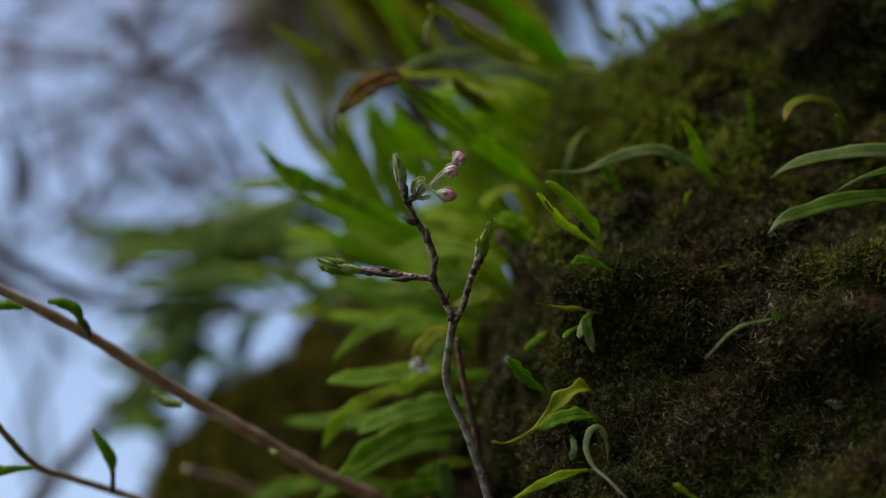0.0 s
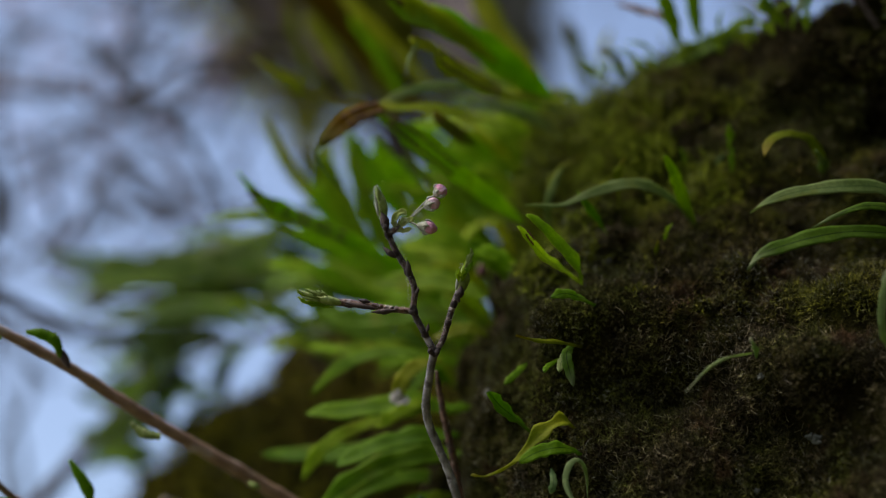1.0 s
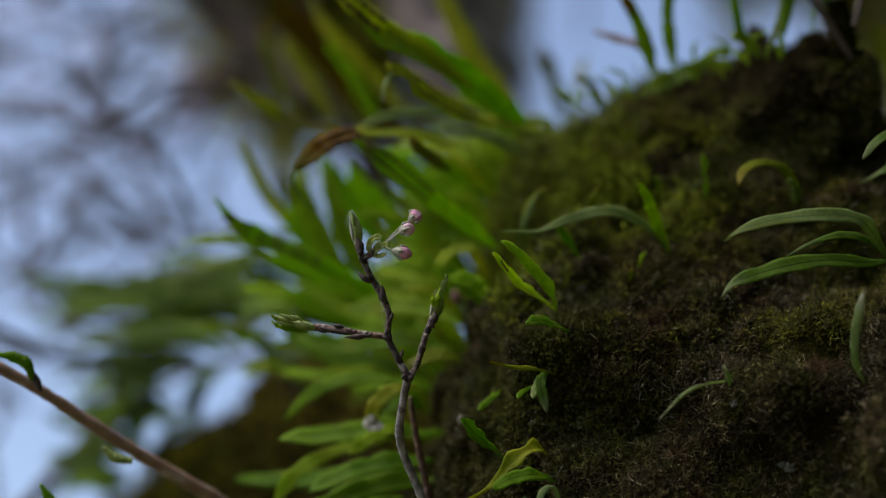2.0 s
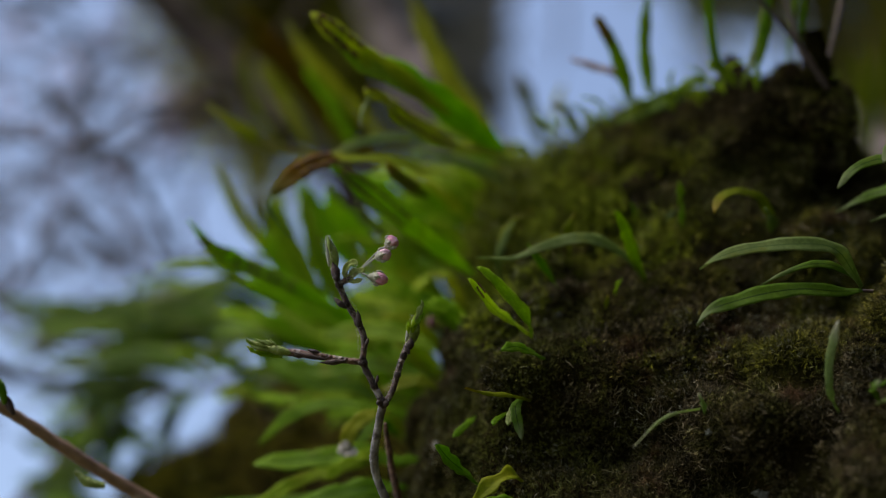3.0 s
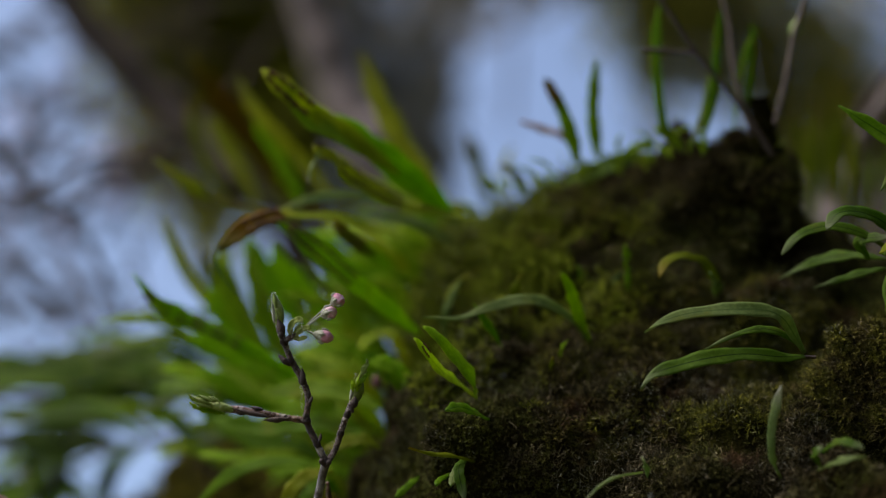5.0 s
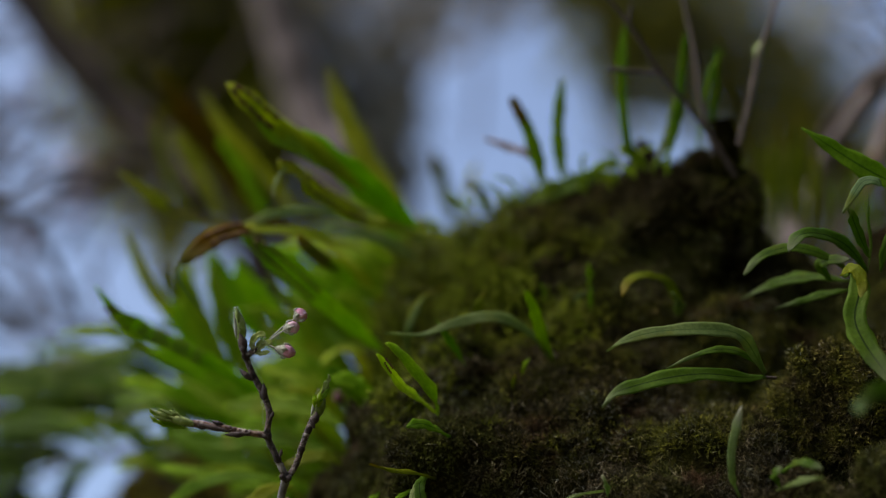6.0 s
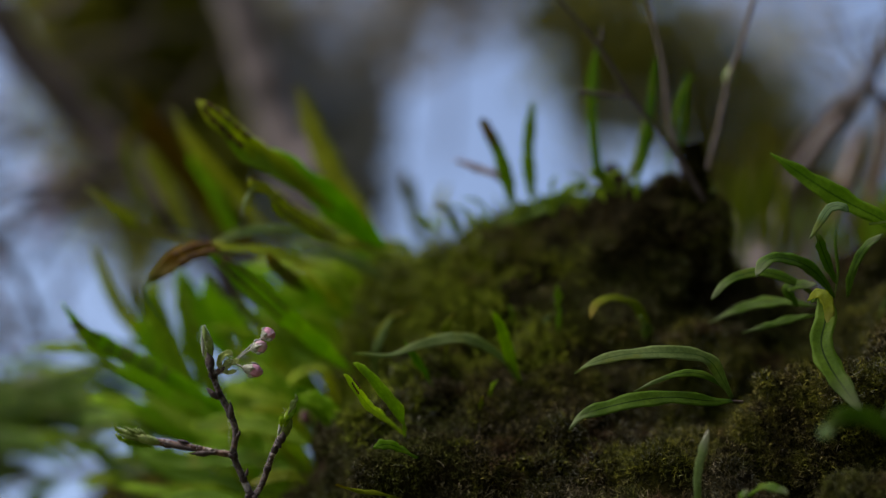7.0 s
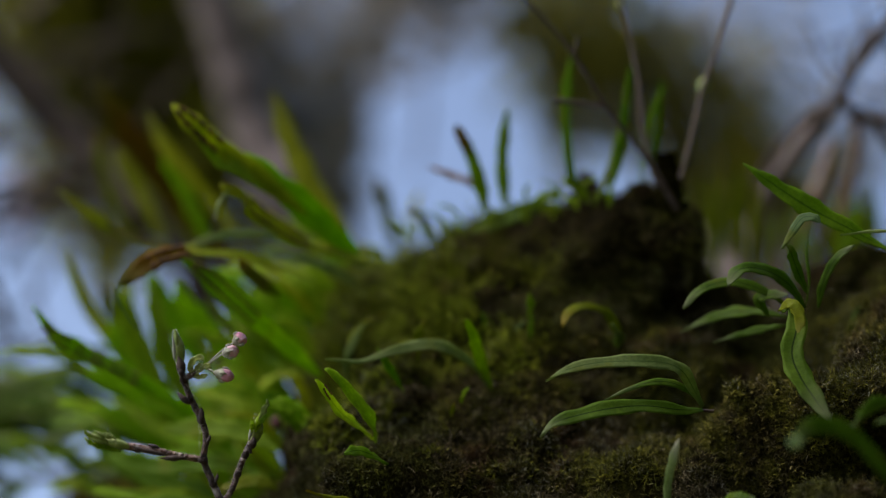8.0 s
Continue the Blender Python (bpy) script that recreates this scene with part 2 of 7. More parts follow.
BUD_SPRAY = crown_material("bud_spray", [(0.0, (0.22, 0.21, 0.18)), (1.0, (0.40, 0.385, 0.34))], 0.45)
BLOSSOM = crown_material("blossom", [(0.0, (0.26, 0.22, 0.29)), (1.0, (0.50, 0.44, 0.55))], 0.5)
GROUND = material("woodland_ground", 0.95, 0.8, 20)
g1 = ramp(GROUND, noise_out(GROUND, 3, 8), [(0.35, (0.06, 0.045, 0.025)), (0.6, (0.09, 0.10, 0.03)), (0.8, (0.14, 0.12, 0.06))])


# ---------------------------------------------------------------- building helpers
def thing(name, at, label, category, group="", kind=""):
    return tagged(place_at(new(name), at), label, category, group, kind)


def place_at(ob, at):
    ob.location = at
    return ob


def origin(ob):
    o = Vector((0, 0, 0))
    while ob:
        o = o + ob.location
        ob = ob.parent
    return o


def part(name, bm, mat, parent, label=""):
    """One mesh object under a thing or a part; the bmesh is in world metres and is used up."""
    me = bpy.data.meshes.new(name)
    o = origin(parent)
    for v in bm.verts:
        v.co -= o
    bm.to_mesh(me)
    bm.free()
    for p in me.polygons:
        p.use_smooth = True
    me.materials.append(mat)
    ob = new(name, me)
    ob.parent = parent
    if label:
        ob["label"] = label
    return ob


def mesh_from_arrays(name, verts, faces, mat, smooth=False):
    """A mesh from numpy arrays; all faces have the same number of corners."""
    me = bpy.data.meshes.new(name)
    n, k = faces.shape
    me.vertices.add(len(verts))
    me.vertices.foreach_set("co", np.ascontiguousarray(verts, dtype=np.float32).ravel())
    me.loops.add(n * k)
    me.loops.foreach_set("vertex_index", np.ascontiguousarray(faces, dtype=np.int32).ravel())
    me.polygons.add(n)
    me.polygons.foreach_set("loop_start", np.arange(0, n * k, k, dtype=np.int32))
    me.polygons.foreach_set("use_smooth", np.full(n, smooth))
    me.update(calc_edges=True)
    me.validate()
    me.materials.append(mat)
    return me


def spline(points, steps):
    """Catmull-Rom through the points: places and parameters."""
    p = [Vector(q) for q in points]
    p = [2 * p[0] - p[1]] + p + [2 * p[-1] - p[-2]]
    out = []
    segs = len(p) - 3
    for i in range(steps + 1):
        s = i / steps * segs
        k = min(int(s), segs - 1)
        t = s - k
        a, b, c, d = p[k:k + 4]
        out.append(0.5 * (2 * b + (c - a) * t + (2 * a - 5 * b + 4 * c - d) * t * t + (3 * b - a - 3 * c + d) * t ** 3))
    return out


def tube(bm, points, radii, sides=8, steps=24, rough=0.0, seed=0):
    """A tapering, slightly knobbly tube along a spline, closed at both ends."""
    path = spline(points, steps)
    rings = []
    ref = Vector((0.3, -1, 0.2))
    for i, q in enumerate(path):
        s = i / steps
        d = (path[min(i + 1, steps)] - path[max(i - 1, 0)]).normalized()
        a = d.cross(ref).normalized()
        b = a.cross(d)
        k = s * (len(radii) - 1)
        j = min(int(k), len(radii) - 2)
        r = radii[j] + (radii[j + 1] - radii[j]) * (k - j)
        ring = []
        for n in range(sides):
            w = 2 * math.pi * n / sides
            way = a * math.cos(w) + b * math.sin(w)
            rr = r
            if rough:
                rr *= 1 + rough * noise.noise((q + way * r) * (0.35 / r) + Vector((seed, 0, 0)))
            ring.append(bm.verts.new(q + way * rr))
        rings.append(ring)
    for r0, r1 in zip(rings, rings[1:]):
        for n in range(sides):
            bm.faces.new((r0[n], r0[(n + 1) % sides], r1[(n + 1) % sides], r1[n]))
    bm.faces.new(rings[0][::-1])
    bm.faces.new(rings[-1])
    return bm


def blade(points, width, fold=0.25, twist=0.0, wave=0.0, shape="strap", steps=26, flat=None, thick=0.0006, seed=0):
    """A leaf along a spline: two thin skins, a folded midrib, a blunt or pointed outline, and u, v coordinates."""
    rnd = random.Random(seed)
    path = spline(points, steps)
    bm = bmesh.new()
    uv = bm.loops.layers.uv.new("UVMap")
    cols = 6
    to_eye = (EYE - path[len(path) // 2]).normalized()
    ref = Vector(flat) if flat else (to_eye + Vector((0, 0, 0.55))).normalized()
    top, low = [], []
    ph = rnd.uniform(0, 6)
    for i, q in enumerate(path):
        s = i / steps
        d = (path[min(i + 1, steps)] - path[max(i - 1, 0)]).normalized()
        side = d.cross(ref)
        side = side.normalized() if side.length > 1e-5 else d.orthogonal().normalized()
        side = Matrix.Rotation(radians(twist) * (s - 0.3) + rnd.uniform(-0.04, 0.04), 3, d) @ side
        up = side.cross(d)
        if shape == "strap":
            w = min(1.0, (s / 0.35) ** 0.75 + 0.1) * min(1.0, ((1 - s) / 0.2 + 0.03)) ** 0.6
        elif shape == "lance":
            w = min(1.0, (s / 0.5) + 0.1) * min(1.0, ((1 - s) / 0.5 + 0.01)) ** 0.8
        elif shape == "sabre":
            w = min(1.0, (s / 0.4) ** 1.2 + 0.28) * min(1.0, ((1 - s) / 0.4 + 0.02)) ** 0.8
        elif shape == "tail":
            w = min(1.0, s / 0.25 + 0.15) * max(0.14, min(1.0, ((0.72 - s) / 0.35))) * (1 if s < 0.97 else 0.5)
            w *= 1 + 0.25 * math.sin(31 * s + ph)
        else:
            w = min(1.0, 0.5 + s) * min(1.0, ((1 - s) / 0.5 + 0.03))
        w *= 1 + 0.07 * math.sin(9 * s + ph) + 0.05 * math.sin(23 * s + 2 * ph)
        r0, r1 = [], []
        for c in range(cols + 1):
            x = c / cols * 2 - 1
            lift = fold * abs(x) * width * w * 0.5 + wave * width * abs(x) * math.sin(22 * s + ph + (2 if x > 0 else 0))
            crimp = 1 + (0.07 * math.sin(37 * s + 3 * ph + (1.7 if x > 0 else 0)) + rnd.uniform(-0.035, 0.035)) * (abs(x) == 1)
            at = q + side * (x * width * 0.5 * w * crimp) + up * lift
            t = thick * (1 - 0.8 * abs(x))
            r0.append(bm.verts.new(at + up * t))
            r1.append(bm.verts.new(at - up * t))
        top.append(r0)
        low.append(r1)

    def quad(vs, uvs):
        f = bm.faces.new(vs)
        for lp, c in zip(f.loops, uvs):
            lp[uv].uv = c

    for i in range(steps):
        for c in range(cols):
            u0, u1, v0, v1 = c / cols, (c + 1) / cols, i / steps, (i + 1) / steps
            quad((top[i][c], top[i][c + 1], top[i + 1][c + 1], top[i + 1][c]), ((u0, v0), (u1, v0), (u1, v1), (u0, v1)))
            quad((low[i][c], low[i + 1][c], low[i + 1][c + 1], low[i][c + 1]), ((u0, v0), (u0, v1), (u1, v1), (u1, v0)))
        quad((top[i][0], top[i + 1][0], low[i + 1][0], low[i][0]), ((0, 0),) * 4)
        quad((top[i][cols], low[i][cols], low[i + 1][cols], top[i + 1][cols]), ((1, 0),) * 4)
    quad(top[0][::-1] + low[0], ((0.5, 0),) * (2 * cols + 2))
    quad(top[-1] + low[-1][::-1], ((0.5, 1),) * (2 * cols + 2))
    return bm


def sori_rows(points, width, start=0.45, end=0.97, rows=2, flat=None):
    """Round spore heaps in two rows along the outer part of a leaf, seated on its face."""
    bm = bmesh.new()
    path = spline(points, 60)
    length = sum((b - a).length for a, b in zip(path, path[1:]))
    ref = Vector(flat) if flat else ((EYE - path[30]).normalized() + Vector((0, 0, 0.55))).normalized()
    if (EYE - path[30]).dot(ref) < 0:
        ref = -ref
    size = width * 0.14
    count = max(3, int(length * (end - start) / (size * 2.3)))
    for k in range(count):
        i = int(60 * (start + (end - start) * (k + 0.5) / count))
        i = min(i, 58)
        d = (path[i + 1] - path[i]).normalized()
        side = d.cross(ref).normalized()
        up = side.cross(d)
        for x in ((-0.5, 0.5) if rows == 2 else (0.0,)):
            at = path[i] + side * (x * width * 0.5 * min(1, (1 - i / 60) / 0.2 + 0.2)) + up * (0.0014 + 0.1 * width * abs(x))
            m = Matrix.Translation(at) @ Matrix((side, d, up)).transposed().to_4x4() @ Matrix.Diagonal((size, size * 1.2, size * 0.4, 1))
            bmesh.ops.create_icosphere(bm, subdivisions=1, radius=1.0, matrix=m)
    return bm


def bud_shape(bm, a, b, r, sides=9, steps=8, peak=0.4):
    """A pointed bud from a to b."""
    a, b = Vector(a), Vector(b)
    bend = (b - a).orthogonal().normalized() * (r * 0.35)
    pts = [a + (b - a) * i / 6 + bend * math.sin(math.pi * i / 6) for i in range(7)]
    rad = [r * max(0.06, math.sin(math.pi * min(1, (0.12 + 0.88 * i / 6) ** (math.log(0.5) / math.log(peak + 0.1))))) for i in range(7)]
    return tube(bm, pts, rad, sides, steps * 2, 0.15)


# ---------------------------------------------------------------- ground
bm = bmesh.new()
bmesh.ops.create_grid(bm, x_segments=60, y_segments=60, size=1.0)
for v in bm.verts:
    r = max(abs(v.co.x), abs(v.co.y))
    k = 3 + 1500 * r ** 5
    v.co.x, v.co.y = v.co.x * k, v.co.y * k
    v.co.z = 0.06 * noise.noise(v.co * 0.6) if r < 0.6 else 0
me = bpy.data.meshes.new("ground")
bm.to_mesh(me)
bm.free()
me.materials.append(GROUND)
tagged(new("ground", me), "woodland ground of soil, moss and dry leaves", "ground", kind="structure")


# ---------------------------------------------------------------- the mossy trunk
def lattice(p, size, seed):
    """Smooth value noise in -1..1 at points p, for features of about that size."""
    g = np.random.RandomState(seed).uniform(-1, 1, (32, 32, 32)).astype(np.float32)
    q = p / size + 100.0
    i = np.floor(q).astype(np.int32)
    f = (q - i).astype(np.float32)
    f = f * f * (3 - 2 * f)
    i &= 31
    j = (i + 1) & 31
    out = 0
    for dx in (0, 1):
        for dy in (0, 1):
            for dz in (0, 1):
                w = (f[..., 0] if dx else 1 - f[..., 0]) * (f[..., 1] if dy else 1 - f[..., 1]) * (f[..., 2] if dz else 1 - f[..., 2])
                out = out + w * g[(j if dx else i)[..., 0], (j if dy else i)[..., 1], (j if dz else i)[..., 2]]
    return out


def ball(p, c, r):
    q = (p - np.array(c, np.float32)) / np.array(r, np.float32)
    return (np.sqrt((q * q).sum(-1)) - 1) * min(r)


def cone(p, a, b, ra, rb):
    a, b = np.array(a, np.float32), np.array(b, np.float32)
    h = np.clip(((p - a) @ (b - a)) / ((b - a) @ (b - a)), 0, 1)
    return np.sqrt((((p - a) - h[..., None] * (b - a)) ** 2).sum(-1)) - (ra + (rb - ra) * h)


def join(a, b, k):
    h = np.clip(0.5 + 0.5 * (b - a) / k, 0, 1)
    return b + (a - b) * h - k * h * (1 - h)


def trunk_form(p):
    d = cone(p, (0.32, 0.95, -0.1), (0.29, 0.93, 1.45), 0.42, 0.27)
    for c, r, k in TRUNK_LUMPS:
        d = join(d, ball(p, c, r), k)
    for a, b, r, k in TRUNK_RIDGES:
        d = join(d, cone(p, a, b, r, r), k)
    for a, b, r, k in TRUNK_HOLLOWS:
        d = -join(-d, cone(p, a, b, r, r), k)
    d = d + 0.012 * lattice(p, 0.09, 1) + 0.014 * lattice(p, 0.034, 2) + 0.007 * lattice(p, 0.016, 3)
    return d


TRUNK_RIDGES = [
    ((0.066, 0.70, 1.800), (0.160, 0.646, 1.806), 0.060, 0.012),
    ((0.14, 0.678, 1.742), (0.38, 0.620, 1.774), 0.066, 0.02),
    ((0.155, 0.592, 1.648), (0.31, 0.556, 1.720), 0.058, 0.018),
    ((0.1412, 0.5998, 1.8346), (0.1646, 0.5940, 1.8325), 0.012, 0.008),
]
TRUNK_HOLLOWS = [
    ((0.1225, 0.5963, 1.8619), (0.1502, 0.5889, 1.8633), 0.0125, 0.006),
    ((0.1255, 0.5803, 1.8017), (0.1635, 0.5735, 1.7971), 0.024, 0.012),
    ((0.1893, 0.5334, 1.6776), (0.2234, 0.5148, 1.6891), 0.034, 0.010),
    ((0.1644, 0.4755, 1.7607), (0.2693, 0.7788, 1.9589), 0.027, 0.006),
]
TRUNK_LUMPS = [
    ((-0.035, 1.12, 1.645), (0.262, 0.215, 0.287), 0.06),
    ((0.14, 0.685, 1.62), (0.13, 0.135, 0.13), 0.03),
    ((0.25, 0.66, 1.54), (0.17, 0.155, 0.14), 0.04),
    ((0.085, 0.69, 1.69), (0.105, 0.115, 0.105), 0.03),
    ((0.08, 0.73, 1.54), (0.12, 0.12, 0.15), 0.05),
]


def surface(form, lo, hi, step):
    """Surface nets: a quad mesh where the form is zero."""
    n = [int(round((b - a) / step)) + 1 for a, b in zip(lo, hi)]
    ax = [np.linspace(a, a + (m - 1) * step, m, dtype=np.float32) for a, m in zip(lo, n)]
    val = np.empty(n, np.float32)
    for i in range(0, n[0], 16):
        g = np.stack(np.meshgrid(ax[0][i:i + 16], ax[1], ax[2], indexing="ij"), -1)
        val[i:i + 16] = form(g)
    ins = val < 0
    c = [slice(0, -1), slice(1, None)]
    total = sum(ins[c[x], c[y], c[z]].astype(np.int8) for x in (0, 1) for y in (0, 1) for z in (0, 1))
    mixed = (total > 0) & (total < 8)
    cell = np.argwhere(mixed)
    index = np.full(mixed.shape, -1, np.int32)
    index[mixed] = np.arange(len(cell))
    acc, cnt = np.zeros((len(cell), 3)), np.zeros(len(cell))
    corners = [(x, y, z) for x in (0, 1) for y in (0, 1) for z in (0, 1)]
    for p in corners:
        for axis in range(3):
            if p[axis]:
                continue
            q = tuple(1 if k == axis else p[k] for k in range(3))
            va = val[tuple((cell + p).T)]
            vb = val[tuple((cell + q).T)]
            hit = (va < 0) != (vb < 0)
            t = np.where(hit, va / np.where(hit, va - vb, 1), 0)
            at = np.array(p, float) + t[:, None] * (np.array(q) - np.array(p))
            acc[hit] += at[hit]
            cnt[hit] += 1
    verts = (cell + acc / cnt[:, None]) * step + np.array(lo)
    faces = []
    for axis in range(3):
        u, w = (axis + 1) % 3, (axis + 2) % 3
        a = [slice(None)] * 3
        b = [slice(None)] * 3
        a[axis], b[axis] = slice(0, -1), slice(1, None)
        cross = np.argwhere(ins[tuple(a)] != ins[tuple(b)])
        ok = (cross[:, u] > 0) & (cross[:, w] > 0) & (cross[:, u] < n[u] - 1) & (cross[:, w] < n[w] - 1)
        cross = cross[ok]
        quad = []
        for du, dw in ((-1, -1), (0, -1), (0, 0), (-1, 0)):
            s = cross.copy()
            s[:, u] += du
            s[:, w] += dw
            quad.append(index[tuple(s.T)])
        quad = np.stack(quad, 1)
        flip = ~ins[tuple(cross.T)]
        quad[flip] = quad[flip][:, ::-1]
        faces.append(quad)
    return verts, np.concatenate(faces)


trunk = thing("tree_trunk", (0.30, 0.94, 0.0), "old leaning tree trunk thickly covered in dark moss", "tree trunk")
tv, tf = surface(lambda p: trunk_form(p) + 0.010, (-0.42, 0.36, -0.06), (0.86, 1.5, 2.0), 0.0062)
me = mesh_from_arrays("trunk", tv - np.array(trunk.location), tf, MOULD, True)
ob = new("trunk", me)
ob.parent = trunk

# ---------------------------------------------------------------- moss on the trunk
def heaps(p):
    """How high the moss stands: rounded cushions of several sizes with creases and pits between them."""
    big = np.sqrt(np.abs(lattice(p, 0.017, 7)))
    small = np.sqrt(np.abs(lattice(p, 0.0072, 8)))
    pit = np.clip(lattice(p, 0.014, 9) + 0.4 * lattice(p, 0.007, 19) - 0.25, 0, 0.5)
    return 0.0060 * big + 0.0045 * small - 0.016 * pit


def cushion_form(p):
    """The trunk's skin of moss cushions."""
    return trunk_form(p) + 0.002 - heaps(p)


cv, cf = surface(cushion_form, (-0.065, 0.40, 1.53), (0.345, 0.74, 1.90), 0.0026)
cover = np.clip((heaps(cv.astype(np.float32)) + 0.001) / 0.007, 0.12, 1.0)
ob = new("moss_cushion", mesh_from_arrays("moss_cushion", cv - np.array(trunk.location), cf, MOULD, True))
ob.parent = trunk
tagged(ob, "rounded dark moss cushions", kind="stuff")


def shoots(count, lo, hi, tall, leaf, seed, fade=None, near=True):
    """Fine moss shoots seated on the trunk inside a box: a short stem and small leaflets each."""
    rs = np.random.RandomState(seed)
    vs, fs = (cv, cf) if near else (tv, tf)
    tri = np.concatenate([fs[:, [0, 1, 2]], fs[:, [0, 2, 3]]])
    a, b, c = vs[tri[:, 0]], vs[tri[:, 1]], vs[tri[:, 2]]
    nrm = np.cross(b - a, c - a)
    area = np.linalg.norm(nrm, axis=1)
    mid = (a + b + c) / 3
    nrm /= area[:, None] + 1e-12
    facing = ((np.array(EYE) - mid) * nrm).sum(1) > -0.12
    inside = np.all((mid > lo) & (mid < hi), axis=1) & facing & (area > 0)
    w = area * inside
    if near:
        w = w * cover[tri[:, 0]]
    if fade:
        w = w * np.clip((mid[:, 2] - fade[0]) / fade[1] + 0.6 * lattice(mid.astype(np.float32), 0.03, 40), 0, 1) * np.clip((fade[2] - mid[:, 0]) / 0.05, 0, 1)
    pick = rs.choice(len(tri), count, p=w / w.sum())
    r1, r2 = rs.rand(2, count)
    s = np.sqrt(r1)[:, None]
    p = a[pick] * (1 - s) + b[pick] * s * (1 - r2[:, None]) + c[pick] * s * r2[:, None]
    n = nrm[pick]
    q = p.astype(np.float32)
    clump = np.clip(0.5 + 0.7 * lattice(q, 0.0055, seed + 5) + 0.5 * lattice(q, 0.016, seed + 6), 0, 1.4)
    d = n + rs.normal(0, 0.6, (count, 3)) + np.array([0, 0, 0.2])
    d /= np.linalg.norm(d, axis=1)[:, None]
    h = tall * (0.35 + 0.9 * rs.rand(count) ** 2) * (0.25 + 0.8 * clump ** 1.5)
    root = p - n * 0.0008
    droop = rs.normal(0, 0.45, (count, 3))
    sets = []
    side = np.cross(d, rs.normal(0, 1, (count, 3)))
    side /= np.linalg.norm(side, axis=1)[:, None]
    other = np.cross(d, side)
    wst = tall * 0.04
    tip = root + (d + 0.45 * droop) * h[:, None]
    half = root + (d * 0.5 + 0.1 * droop) * h[:, None]
    sets.append(np.stack([root - side * wst, root + side * wst, half], 1))
    sets.append(np.stack([half - side * wst * 0.8, half + side * wst * 0.8, tip], 1))
    for k in range(8):
        f = 0.3 + 0.7 * (k + rs.rand(count)) / 8
        ang = k * 2.4 + rs.rand(count)
        out = side * np.cos(ang)[:, None] + other * np.sin(ang)[:, None]
        at = root + d * (h * f)[:, None] + 0.45 * droop * (h * f * f)[:, None]
        ln = leaf * (0.5 + 0.9 * rs.rand(count))
        wide = np.cross(out, d) * (ln * 0.12)[:, None]
        end = at + (out * 0.65 + d * 0.75) * ln[:, None]
        sets.append(np.stack([at - wide, at + wide, end], 1))
    v = np.stack(sets, 1).reshape(-1, 3)
    # every shoot is one island: its leaflets share the stem's root
    return v, np.arange(len(v), dtype=np.int32).reshape(-1, 3)


def moss(name, label, count, lo, hi, tall, leaf, seed, mat, fade=None, near=True):
    v, f = shoots(count, np.array(lo), np.array(hi), tall, leaf, seed, fade, near)
    ob = new(name, mesh_from_arrays(name, v - np.array(trunk.location), f, mat))
    ob.parent = trunk
    tagged(ob, label, kind="stuff")


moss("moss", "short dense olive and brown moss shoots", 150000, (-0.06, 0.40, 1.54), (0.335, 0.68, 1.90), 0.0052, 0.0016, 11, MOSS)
# green stops at x 0.118; darker moss beyond paints the overhang's shade
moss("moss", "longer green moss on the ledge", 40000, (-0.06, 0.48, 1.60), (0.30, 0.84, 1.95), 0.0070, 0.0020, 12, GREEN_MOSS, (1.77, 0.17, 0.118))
# two lighter mosses, their colour standing in for sky light on the mound
moss("moss", "olive moss in hollow and on mound, lightened for sky light", 30000, (0.06, 0.44, 1.69), (0.335, 0.66, 1.775), 0.0058, 0.0018, 15, OLIVE_MOSS)
moss("moss", "straw and olive moss on the crest, lightened for sky light", 26000, (0.130, 0.44, 1.685), (0.30, 0.60, 1.80), 0.0066, 0.0017, 16, LIT_CREST_MOSS, (1.688, 0.035, 0.32))
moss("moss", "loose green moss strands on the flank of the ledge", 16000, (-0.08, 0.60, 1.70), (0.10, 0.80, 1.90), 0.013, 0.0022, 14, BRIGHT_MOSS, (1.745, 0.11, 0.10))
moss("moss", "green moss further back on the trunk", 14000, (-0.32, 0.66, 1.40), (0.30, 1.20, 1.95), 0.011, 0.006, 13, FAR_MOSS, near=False)


